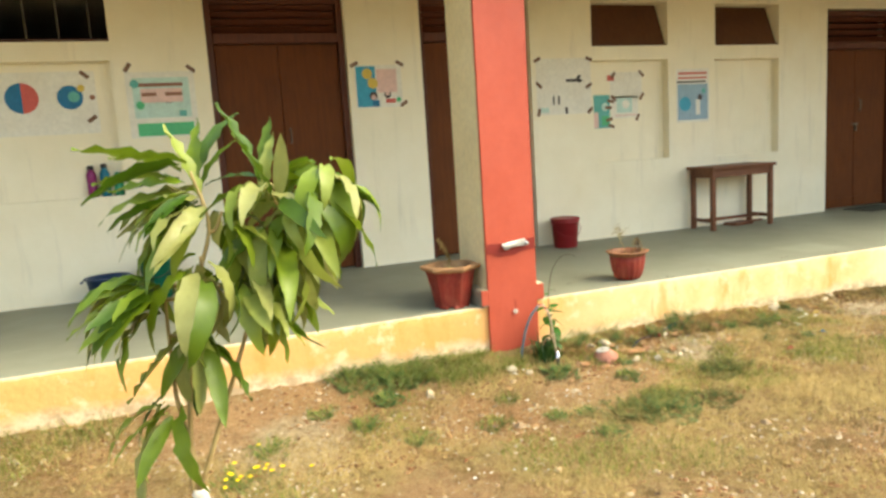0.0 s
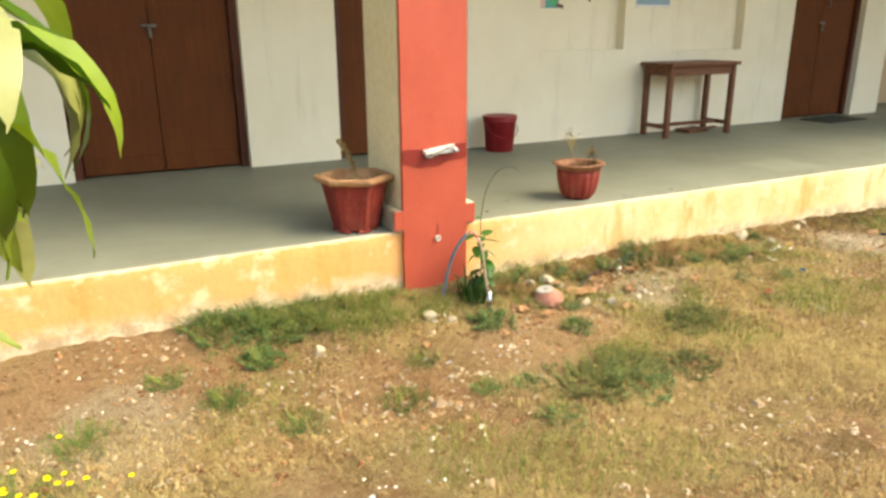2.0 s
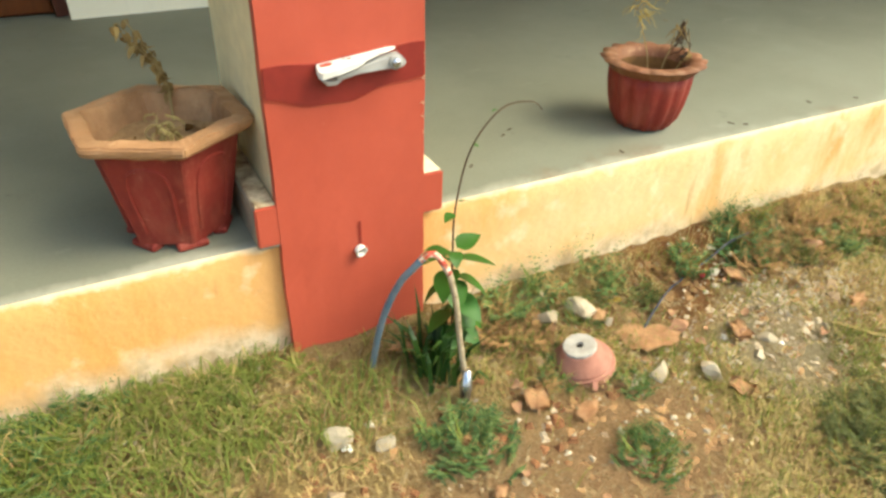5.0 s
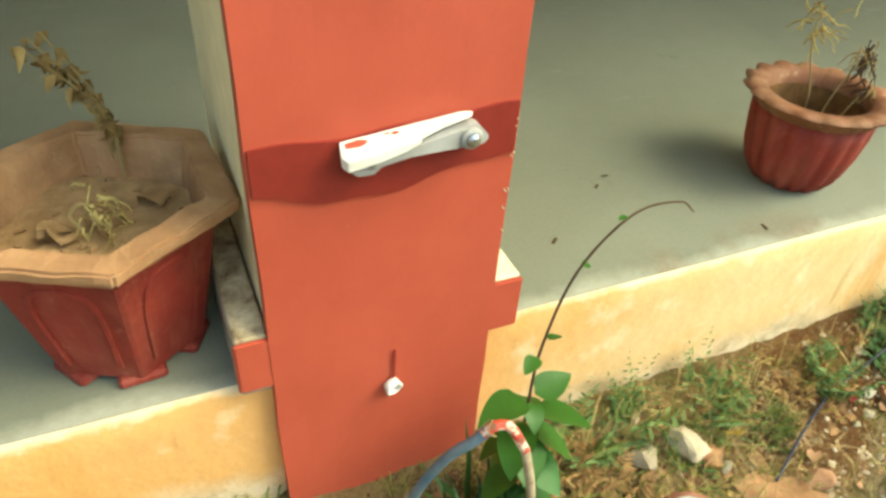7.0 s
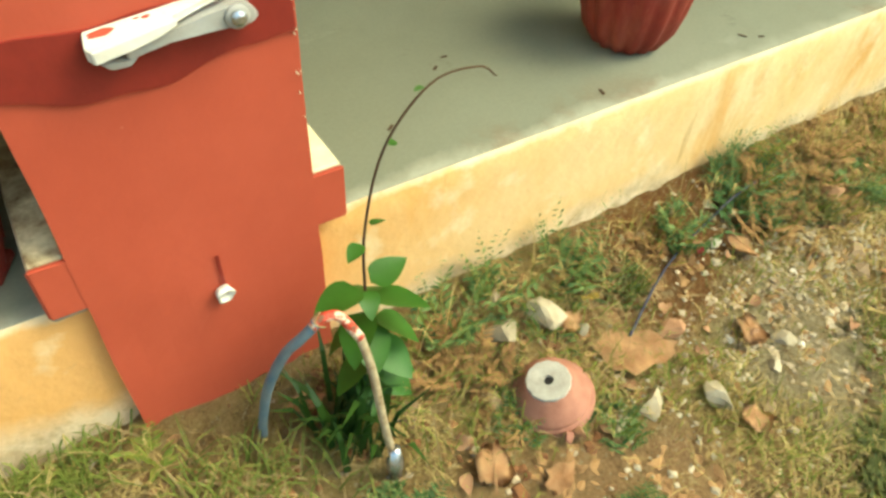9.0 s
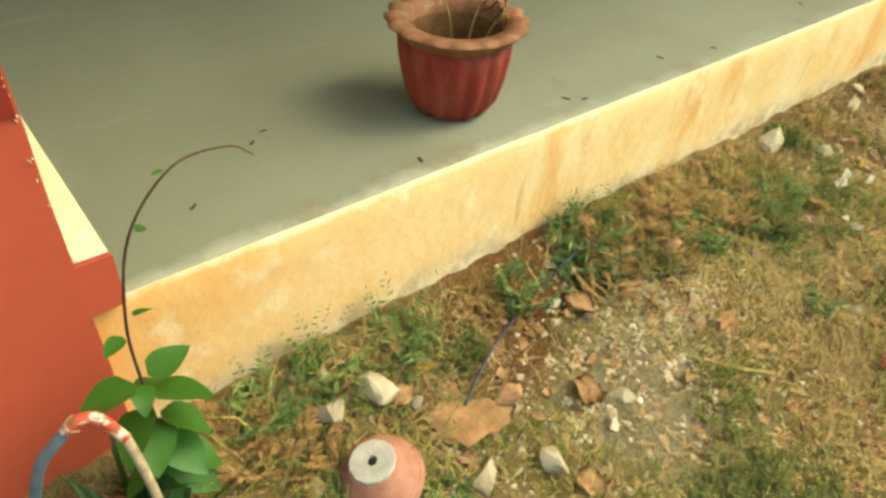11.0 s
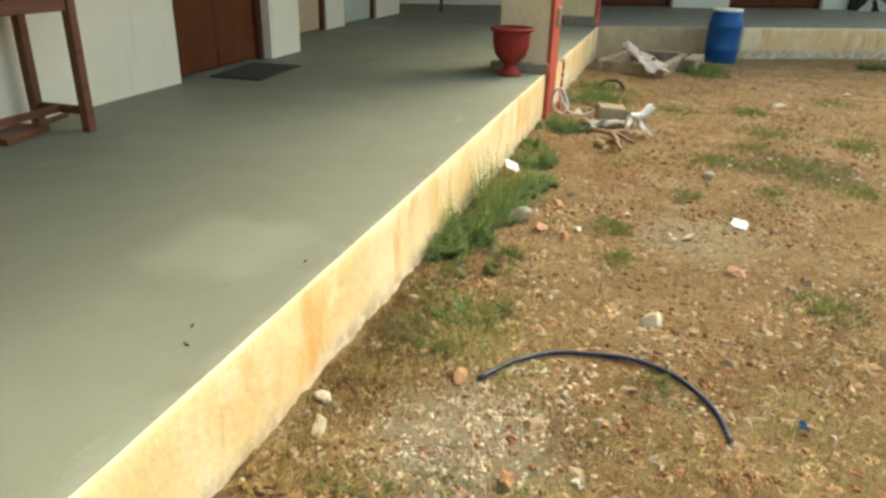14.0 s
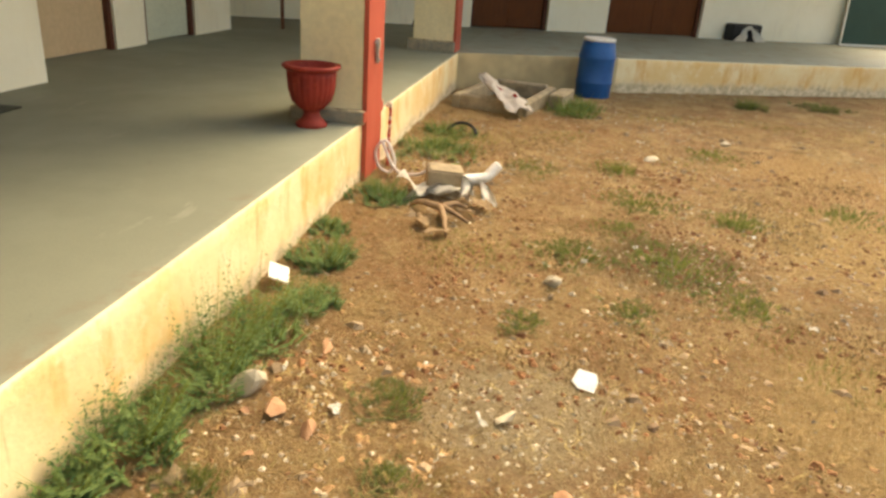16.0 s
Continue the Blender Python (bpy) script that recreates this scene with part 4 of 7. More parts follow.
def dry_tuft(name, label, m, stems, seed, height, bear=None):
    """Withered stems with shrivelled, curled leaves."""
    r = random.Random(seed)
    t = thing(name, label, "plant", m)
    for s in range(stems):
        a = r.uniform(0, 6.28) if bear is None else radians(bear + 14 * s)
        lean = r.uniform(0.15, 0.45) if bear is None else 0.30 + 0.06 * s
        pts = curve_points([(0.012 * math.cos(a), 0.012 * math.sin(a), 0), (0.2 * height * lean * math.cos(a), 0.2 * height * lean * math.sin(a), height * 0.5), (height * lean * math.cos(a), height * lean * math.sin(a), height)], 5)
        part("stem", tube(pts, 0.003, 5, 0.0012), BARK, t)
        for k in range(24):
            p = pts[r.randrange(len(pts) // 3, len(pts))]
            me = CURLS[r.randrange(3)]
            lf = part("leaf", me, DRY, t)
            lf.matrix_local = Matrix.Translation(p) @ Euler((r.uniform(-1, 1), r.uniform(0.2, 1.4), r.uniform(0, 6.28))).to_matrix().to_4x4() @ Matrix.Scale(r.uniform(0.6, 1.1), 4)
    return t


CURLS = [leaf_mesh("curled_leaf", 0.045, 0.016, d, 0.9, DRY, 4) for d in (1.2, 2.0, 2.8)]


def scallop_pot(m):
    t = thing("flower_pot", "round red clay pot with fluted sides and scalloped rim", "flower pot", m)
    prof = [(0.070, 0), (0.090, 0.008), (0.114, 0.045), (0.128, 0.10), (0.137, 0.16), (0.139, 0.205), (0.118, 0.205), (0.112, 0.10)]
    part("body", lathe(prof, 96, 16, lambda i: 0.010 if 1 <= i <= 5 else 0.0), POT_RED, t, "", True)
    prof = [(0.120, 0.196), (0.140, 0.203), (0.162, 0.231), (0.171, 0.232), (0.171, 0.236), (0.150, 0.243), (0.120, 0.240), (0.117, 0.20)]
    bm = lathe(prof, 96, 16, lambda i: 0.014 if 2 <= i <= 4 else (0.004 if i in (1, 5) else 0.0), cap=False)
    for v in bm.verts:
        a = math.atan2(v.co.y, v.co.x)
        if v.co.z > 0.22:
            v.co.z += 0.006 * abs(math.cos(8 * a)) * (math.hypot(v.co.x, v.co.y) - 0.12) / 0.05
    part("rim", bm, POT_RIM, t, "worn scalloped clay rim", True)
    part("inner_wall", lathe([(0.1085, 0.10), (0.1165, 0.20), (0.1225, 0.236)], 48, cap=False), POT_SOIL, t, "bare ochre clay inside", True)
    bm = lathe([(0.1125, 0.110), (0.08, 0.116), (0.04, 0.108), (0.008, 0.113)], 32, close=True)
    part("soil", bm, POT_SOIL, t, "dry soil low in the pot", True)
    return t


def urn(m):
    t = thing("flower_pot", "red painted clay urn on a round pedestal foot", "flower pot", m)
    prof = [(0.090, 0), (0.092, 0.014), (0.080, 0.028), (0.058, 0.048), (0.046, 0.075), (0.050, 0.094)]
    part("foot", lathe(prof, 48), URN_RED, t, "", True)
    prof = [(0.045, 0.094), (0.072, 0.106), (0.112, 0.150), (0.132, 0.215), (0.138, 0.290), (0.142, 0.322), (0.120, 0.322), (0.10, 0.16), (0.02, 0.13)]
    part("bowl", lathe(prof, 96, 24, lambda i: 0.007 if 2 <= i <= 4 else 0.0, close=True), URN_RED, t, "fluted red bowl", True)
    prof = [(0.132, 0.318), (0.150, 0.326), (0.168, 0.340), (0.166, 0.354), (0.140, 0.356), (0.122, 0.32)]
    part("rim", lathe(prof, 48, cap=False), URN_RED, t, "", True)
    return t


hex_pot(pose(-0.206, 0.206, H) @ Matrix.Diagonal((1.02, 1.02, 1.05, 1)))
dry_tuft("withered_plant", "withered grey-green plant drooping in the hexagonal pot", pose(-0.150, 0.335, H + 0.225), 3, 5, 0.25, 170)
scallop_pot(pose(1.303, 0.247, H, 0, 0, 9) @ Matrix.Diagonal((0.95, 0.95, 0.93, 1)))
def dry_head(label, m, stem, spread, strands, seed, hang):
    """A thin bare stalk that ends in a tangle of curled dry strands."""
    r = random.Random(seed)
    t = thing("withered_plant", label, "plant", m)
    pts = curve_points(stem, 6)
    part("stem", tube(pts, 0.0026, 5, 0.0012), BARK, t)
    top = pts[-1]
    for k in range(strands):
        p = top + Vector((r.gauss(0, spread), r.gauss(0, spread), r.gauss(0, spread * 1.2)))
        path = [p]
        d = Vector((r.uniform(-1, 1), r.uniform(-1, 1), r.uniform(-1, 0.6) - hang)).normalized()
        for q in range(5):
            d = (d + Vector((r.uniform(-0.7, 0.7), r.uniform(-0.7, 0.7), r.uniform(-0.7, 0.5) - hang * 0.3))).normalized()
            path.append(path[-1] + d * r.uniform(0.008, 0.014))
        part("dry_strand", tube(path, r.uniform(0.0012, 0.0034), 4, 0.0006), (TWIG if k % 3 else DRY) if hang > 0.5 else (PALE_DRY if k % 3 else DRY), t)


dry_head("pale yellow dried tangle on a thin stalk in the scalloped pot", pose(1.318, 0.277, H + 0.106), [(0, 0, 0), (-0.01, 0, 0.10), (-0.05, 0.01, 0.21), (-0.065, 0.01, 0.275)], 0.020, 30, 15, 0.1)
dry_head("shrivelled brown plant hanging over the scalloped pot", pose(1.348, 0.257, H + 0.106), [(0, 0, 0), (0.01, 0, 0.08), (0.035, -0.01, 0.17), (0.045, -0.015, 0.20)], 0.013, 34, 11, 0.8)
dry_head("broken dry shoot in the scalloped pot", pose(1.363, 0.232, H + 0.106), [(0, 0, 0), (0.01, -0.01, 0.06), (0.045, -0.02, 0.13)], 0.010, 14, 21, 0.8)
dry_head("cream dried tuft drooping over the hexagonal pot's soil", pose(-0.225, 0.20, H + 0.226), [(0, 0, 0), (-0.015, 0, 0.035), (0.005, -0.005, 0.055), (0.03, -0.01, 0.04)], 0.016, 34, 33, 0.5)
for k, (x, y, rz) in enumerate(((-0.285, 0.18, 30), (-0.115, 0.215, 110), (-0.255, 0.155, 80))):
    ob = part("dry_leaf", leaf_mesh("dried_leaf", 0.075, 0.045, 1.3, 0.5, HEX_SOIL, 6, 0.7), HEX_SOIL)
    ob.matrix_world = pose(x, y, H + 0.242, 12 * k, -18, rz)
    tagged(ob, "curled dusty dead leaf on the pot soil", "leaf", "dead leaves in the pot")
urn(pose(7.0, 0.28, H))

# ---- things on the veranda ----
def table(m):
    t = thing("table", "dark worn wooden school table against the wall", "table", m)
    w, d, h = 0.90, 0.44, 0.71
    part("tabletop", boxed(0, w, 0, d, h - 0.032, h, bevel=0.004), TABLE, t)
    xs, ys = (0.020, w - 0.065), (0.035, d - 0.085)
    for x in xs:
        for y in ys:
            part("leg", boxed(x, x + 0.05, y, y + 0.05, 0, h - 0.0325, bevel=0.004), TABLE, t)
    for y in ys:
        part("apron", boxed(xs[0] + 0.051, xs[1] - 0.001, y + 0.012, y + 0.036, h - 0.12, h - 0.033, bevel=0.003), TABLE, t)
    for x in xs:
        part("apron", boxed(x + 0.012, x + 0.036, ys[0] + 0.051, ys[1] - 0.001, h - 0.12, h - 0.033, bevel=0.003), TABLE, t)
        part("stretcher", boxed(x + 0.010, x + 0.038, ys[0] + 0.051, ys[1] - 0.001, 0.085, 0.125, bevel=0.003), TABLE, t)
    part("stretcher", boxed(xs[0] + 0.039, xs[1] + 0.009, d / 2 - 0.015, d / 2 + 0.015, 0.088, 0.122, bevel=0.003), TABLE, t)
    return t


table(pose(3.54, 1.835, H))
t = thing("plank_frame", "broken wooden frame lying under the table", "wood scrap", pose(4.02, 2.02, H, 0, 0, 8))
part("board", boxed(0, 0.30, 0, 0.18, 0, 0.035, bevel=0.004), TABLE, t)
part("batten", boxed(0.301, 0.62, 0.12, 0.15, 0, 0.022, bevel=0.003), TABLE, t)

t = thing("bucket", "dull red plastic bucket with lid by the wall", "bucket", pose(1.80, 2.06, H))
part("body", lathe([(0.118, 0), (0.122, 0.004), (0.140, 0.255), (0.147, 0.258), (0.148, 0.28), (0.140, 0.282)], 40, close=True), BUCKET, t, "", True)
part("lid", lathe([(0.150, 0.283), (0.154, 0.287), (0.154, 0.303), (0.145, 0.310), (0.12, 0.306), (0.03, 0.308)], 40, close=True), BUCKET, t, "", True)
bm = tube(curve_points([(-0.149, 0, 0.26), (-0.13, -0.09, 0.17), (0, -0.15, 0.12), (0.13, -0.09, 0.17), (0.149, 0, 0.26)], 6), 0.004, 6)
part("handle", bm, BUCKET, t)

t = thing("tub", "dark blue plastic tub on the veranda floor", "tub", pose(-2.58, 2.02, H))
part("body", lathe([(0.12, 0), (0.13, 0.006), (0.165, 0.22), (0.182, 0.225), (0.182, 0.236), (0.158, 0.236), (0.122, 0.012), (0.02, 0.010)], 40, close=True), NAVY, t, "", True)
for sx in (-1, 1):
    part("grip", tube([(sx * 0.178, -0.04, 0.222), (sx * 0.205, -0.03, 0.20), (sx * 0.205, 0.03, 0.20), (sx * 0.178, 0.04, 0.222)], 0.006, 6), NAVY, t)
t = thing("bucket", "green plastic bucket on the veranda floor", "bucket", pose(-2.20, 2.08, H))
part("body", lathe([(0.105, 0), (0.11, 0.006), (0.132, 0.30), (0.142, 0.303), (0.142, 0.325), (0.128, 0.325), (0.108, 0.012), (0.02, 0.010)], 40, close=True), GREEN_PL, t, "", True)
part("handle", tube(curve_points([(-0.14, 0, 0.31), (-0.12, -0.08, 0.24), (0, -0.145, 0.19), (0.12, -0.08, 0.24), (0.14, 0, 0.31)], 6), 0.004, 6), IRON, t)


def bottle(x, h, body, label):
    t = thing("bottle", label, "bottle", pose(x, WY + 0.05, 1.2555), "bottles in the wall recess")
    s = h / 0.27
    part("body", lathe([(0.036, 0), (0.040, 0.006 * s), (0.040, 0.10 * s), (0.036, 0.12 * s), (0.040, 0.14 * s), (0.040, 0.19 * s), (0.024, 0.225 * s), (0.021, 0.235 * s)], 24, close=True), body, t, "", True)
    part("cap", lathe([(0.024, 0.2355 * s), (0.025, 0.238 * s), (0.025, 0.262 * s), (0.021, h)], 20, close=True), BLACK if h > 0.26 else body, t, "", True)


bottle(-2.635, 0.27, MAGENTA, "magenta plastic water bottle with dark cap")
bottle(-2.53, 0.28, TEAL, "teal plastic water bottle with dark cap")
bottle(-2.425, 0.20, BOTTLE_GREEN, "short green plastic water bottle")

t = thing("doormat", "dark green coir mat before the brown door", "mat", pose(6.30, 2.07, H + 0.001, 0, 0, 4))
bm = boxed(-0.33, 0.33, -0.20, 0.20, 0, 0.012, bevel=0.004)
part("mat_body", bm, MAT, t)
for s in (-1, 1):
    part("edging", boxed(s * 0.335 - 0.004, s * 0.335 + 0.004, -0.20, 0.20, 0, 0.010), BLACK, t)


# ---- charts on the walls ----
def flat(x, z, w, h, y=-0.0012, t=0.0008):
    return boxed(x - w / 2, x + w / 2, y - t, y, z - h / 2, z + h / 2)


def disc(x, z, r, y=-0.003, a0=0.0, a1=2 * math.pi, n=28):
    bm = bmesh.new()
    ring = [(x + r * math.cos(a0 + (a1 - a0) * k / n), z + r * math.sin(a0 + (a1 - a0) * k / n)) for k in range(n + 1)]
    ring = ring[: n if a1 - a0 > 6.28 else n + 1]
    f = [bm.verts.new((px, y, pz)) for px, pz in ring]
    q = [bm.verts.new((px, y + 0.0005, pz)) for px, pz in ring]
    bm.faces.new(f)
    bm.faces.new(q[::-1])
    for k in range(len(f)):
        e = (k + 1) % len(f)
        bm.faces.new((f[k], q[k], q[e], f[e]))
    return bm


def ink(name, rgb):
    return plain(name, lin(*rgb), tuple(v * 0.85 for v in lin(*rgb)[:3]) + (1,), 12, 0.7, 0.03, 60)


INK_RED, INK_BLUE, INK_TEAL, INK_GREEN = ink("red_print", (206, 98, 90)), ink("blue_print", (44, 116, 156)), ink("teal_print", (104, 178, 168)), ink("green_print", (92, 186, 130))
INK_CYAN, INK_PINK, INK_YEL, INK_DARK = ink("cyan_print", (70, 162, 190)), ink("pink_print", (232, 196, 184)), ink("yellow_print", (220, 190, 92)), ink("dark_print", (74, 68, 66))
INK_STEEL, INK_BROWN, INK_PALE = ink("steel_blue_print", (150, 176, 192)), ink("brown_print", (150, 104, 84)), ink("pale_aqua_print", (196, 222, 208))


def chart(label, x, z, w, h, y, sheet=PAPER, tapes=(), shapes=()):
    t = thing("wall_chart", label, "poster", pose(x, y, z))
    part("sheet", boxed(-w / 2, w / 2, -0.0014, -0.0004, -h / 2, h / 2), sheet, t)
    for px, pz, a in tapes:
        bm = boxed(-0.042, 0.042, -0.0008, 0, -0.017, 0.017)
        bmesh.ops.transform(bm, matrix=pose(px, -0.0044, pz, 0, a, 0), verts=bm.verts)
        part("tape", bm, TAPE, t)
    for i, (kind, px, pz, a, b, mt) in enumerate(shapes):
        y = -0.0016 - 0.0004 * (i % 6)
        part("print", flat(px, pz, a, b, y, 0.0003) if kind == 'bar' else disc(px, pz, a, y - 0.0008, *(b or (0.0, 2 * math.pi))), mt, t)


NB = WY + 0.10
h2 = math.pi / 2
chart("white chart with a red and blue disc and a globe", -2.99, 2.06, 0.95, 0.52, NB, PAPER, [(0.40, 0.23, 40), (0.42, -0.14, -35), (-0.44, -0.14, 35)],
      [('disc', -0.09, 0.05, 0.125, (h2, 3 * h2), INK_BLUE), ('disc', -0.09, 0.05, 0.125, (-h2, h2), INK_RED), ('disc', 0.27, 0.045, 0.10, None, INK_BLUE), ('disc', 0.30, 0.05, 0.045, None, INK_TEAL), ('disc', 0.36, 0.12, 0.03, None, INK_YEL), ('disc', 0.44, 0.04, 0.022, None, INK_BROWN)])
chart("green and pink printed school poster taped to the wall", -1.995, 2.01, 0.56, 0.56, WY, PAPER, [(-0.25, 0.32, -55), (0.26, 0.30, 40), (0.24, -0.27, -40)],
      [('bar', 0, 0.06, 0.46, 0.34, INK_PALE), ('bar', 0.01, -0.21, 0.46, 0.11, INK_GREEN), ('bar', -0.02, 0.17, 0.40, 0.03, INK_BROWN), ('bar', 0, 0.08, 0.34, 0.12, INK_PINK), ('bar', -0.10, 0.09, 0.12, 0.03, INK_BROWN), ('bar', 0.10, 0.09, 0.14, 0.03, INK_BROWN), ('bar', 0.05, 0.03, 0.05, 0.05, INK_BROWN), ('disc', -0.21, 0.18, 0.035, None, INK_TEAL), ('disc', -0.18, 0.0, 0.035, None, INK_GREEN), ('bar', 0.16, -0.08, 0.06, 0.05, INK_TEAL)])
chart("bright blue and yellow picture poster beside the door", -0.04, 2.105, 0.46, 0.40, WY, PAPER, [(-0.23, 0.21, -25), (0.22, 0.21, 30), (0.24, -0.17, -35)],
      [('bar', -0.125, 0, 0.19, 0.38, INK_CYAN), ('disc', -0.11, 0.12, 0.05, None, INK_YEL), ('disc', -0.06, 0.03, 0.05, None, INK_YEL), ('bar', 0.08, 0.05, 0.20, 0.22, INK_PINK), ('disc', -0.06, -0.09, 0.04, None, INK_DARK), ('disc', -0.06, -0.105, 0.025, None, INK_PINK), ('disc', 0.08, -0.08, 0.035, None, INK_DARK), ('disc', 0.08, -0.07, 0.02, None, INK_PINK), ('bar', -0.04, -0.16, 0.07, 0.06, INK_BLUE), ('disc', 0.19, -0.13, 0.025, None, INK_GREEN), ('bar', 0.11, -0.14, 0.10, 0.04, INK_RED)])
chart("white chart of drawn objects with tape tabs", 1.985, 2.04, 0.66, 0.58, WY, PAPER, [(-0.31, 0.28, -30), (-0.30, 0.02, 40), (-0.31, -0.26, -75), (0.31, 0.28, 20), (0.31, -0.26, -45), (0.30, 0.0, -30)],
      [('bar', 0.10, 0.06, 0.15, 0.03, INK_DARK), ('disc', 0.19, 0.075, 0.04, None, INK_DARK), ('disc', 0.215, 0.085, 0.02, None, PAPER), ('bar', -0.13, -0.14, 0.022, 0.09, INK_DARK), ('bar', -0.07, -0.14, 0.022, 0.09, INK_DARK), ('bar', 0.02, -0.25, 0.03, 0.07, INK_DARK), ('bar', -0.22, 0.04, 0.08, 0.08, PAPER), ('bar', -0.24, -0.24, 0.10, 0.05, INK_PALE)])
chart("small white chart taped inside the wall recess", 2.83, 2.04, 0.42, 0.28, NB, PAPER, [(-0.17, 0.11, -45), (0.20, 0.12, 45), (-0.17, -0.14, 45), (0.20, -0.13, -55)], [('bar', -0.20, 0.08, 0.09, 0.06, INK_RED)])
chart("small pale chart taped low in the wall recess", 2.80, 1.80, 0.36, 0.24, NB, PAPER, [(-0.21, 0.0, 5), (-0.20, -0.13, -15), (0.17, -0.12, -60)], [('bar', 0, 0.02, 0.20, 0.16, INK_PALE), ('disc', 0.02, 0.03, 0.05, None, PAPER), ('bar', 0.02, -0.09, 0.30, 0.012, INK_PINK)])
chart("teal and grey folded picture sheet in the recess", 2.50, 1.76, 0.22, 0.36, NB, INK_TEAL, [(0.12, 0.11, 10), (0.12, -0.16, 15)], [('bar', -0.075, -0.09, 0.07, 0.17, INK_PINK), ('disc', 0.05, 0.05, 0.045, None, INK_PALE), ('bar', 0.05, -0.10, 0.09, 0.10, INK_GREEN)])
chart("steel blue printed notice with red bars above", 3.655, 1.885, 0.46, 0.60, WY, PAPER, [],
      [('bar', 0, -0.07, 0.42, 0.40, INK_STEEL), ('bar', 0, 0.25, 0.40, 0.025, INK_RED), ('bar', 0, 0.20, 0.40, 0.02, INK_RED), ('bar', -0.02, 0.155, 0.40, 0.02, INK_DARK), ('disc', -0.11, -0.09, 0.08, None, INK_CYAN), ('bar', 0.07, -0.13, 0.06, 0.17, PAPER), ('disc', 0.10, -0.02, 0.035, None, INK_DARK), ('disc', 0.15, 0.05, 0.03, None, INK_TEAL)])

# ---- far wing ----
t = thing("blackboard", "green chalkboard with pale frame leaning on the far wall", "board", WING @ pose(8.02, WD - 0.16, H, -4, 0, 0))
part("panel", boxed(0.03, 1.75, -0.018, -0.004, 0.03, 1.15), BOARD, t)
for a in ((0, 1.78, 0.0, 0.03), (0, 1.78, 1.15, 1.18)):
    part("frame_rail", boxed(a[0], a[1], -0.03, 0.0, a[2], a[3], bevel=0.003), PAPER, t)
for a in ((0.0, 0.03), (1.75, 1.78)):
    part("frame_stile", boxed(a[0], a[1], -0.03, 0.0, 0.0301, 1.1499, bevel=0.003), PAPER, t)
t = thing("bundle", "dark box with a white cloth against the far wall", "box", WING @ pose(5.68, WD - 0.32, H))
part("box", boxed(0, 0.58, 0.05, 0.30, 0, 0.27, bevel=0.02, segs=2), BLACK, t)
bm = bmesh.new()
rows = []
for i in range(9):
    z = 0.25 - 0.03 * i
    rows.append([bm.verts.new((0.30 + (k - 4) * (0.012 + 0.009 * i) + 0.01 * math.sin(i * 2 + k), 0.045 - 0.012 * i + 0.012 * math.sin(k * 1.7 + i), max(z, 0.006))) for k in range(9)])
for a, b in zip(rows, rows[1:]):
    for k in range(8):
        if not (b[k].co.z < 0.16 and 3 <= k <= 4):
            bm.faces.new((a[k], a[k + 1], b[k + 1], b[k]))
bmesh.ops.solidify(bm, geom=bm.faces[:], thickness=0.006)
part("cloth", bm, PAPER, t, "white cloth", True)
t = thing("pole", "brown wooden pole leaning in the shaded passage", "pole", pose(11.75, 2.35, H, 0, -9, 20))
part("shaft", tube([(0, 0, 0.01), (0, 0, 2.3)], 0.024, 10), TABLE, t)
t = thing("dark_bag", "dark bag on the floor behind the corner pillar", "bag", pose(12.35, 0.75, H))
part("body", rock(41, 0.16, 0.14, 0.22), BLACK, t, "", True).location.z = 0.17

# ---- drum, drain, sack and rubble in the yard ----
bx, by = 11.42, -1.50
t = thing("drum", "blue plastic drum with pale lid by the far plinth", "barrel", pose(bx, by, g(bx, by) - 0.01))
prof = [(0.185, 0), (0.195, 0.02), (0.198, 0.15), (0.206, 0.17), (0.206, 0.19), (0.200, 0.21), (0.200, 0.42), (0.208, 0.44), (0.208, 0.46), (0.196, 0.50), (0.185, 0.58), (0.172, 0.61), (0.172, 0.625)]
part("body", lathe(prof, 48, close=True), BLUE, t, "", True)
part("lid", lathe([(0.178, 0.626), (0.180, 0.630), (0.180, 0.652), (0.170, 0.656), (0.05, 0.652)], 40, close=True), WHITE, t, "pale lid", True)

t = thing("drain_box", "low open concrete drain box in the yard corner", "drain", pose(10.40, -0.60, -0.03, 0, 0, -12))
for k, (a, b, c, d) in enumerate(((-0.60, 0.60, -0.38, -0.29), (-0.60, 0.60, 0.29, 0.38), (-0.60, -0.50, -0.289, 0.289), (0.50, 0.60, -0.289, 0.289))):
    part("curb", boxed(a, b, c, d, -0.1, 0.150 + 0.006 * k, bevel=0.014), DRAIN, t)
t = thing("concrete_block", "pale concrete slab beside the drain box", "block", pose(10.55, -1.16, g(10.55, -1.16), 0, 0, -12))
part("slab", boxed(-0.26, 0.26, -0.075, 0.075, -0.02, 0.15, bevel=0.012), DRAIN, t)


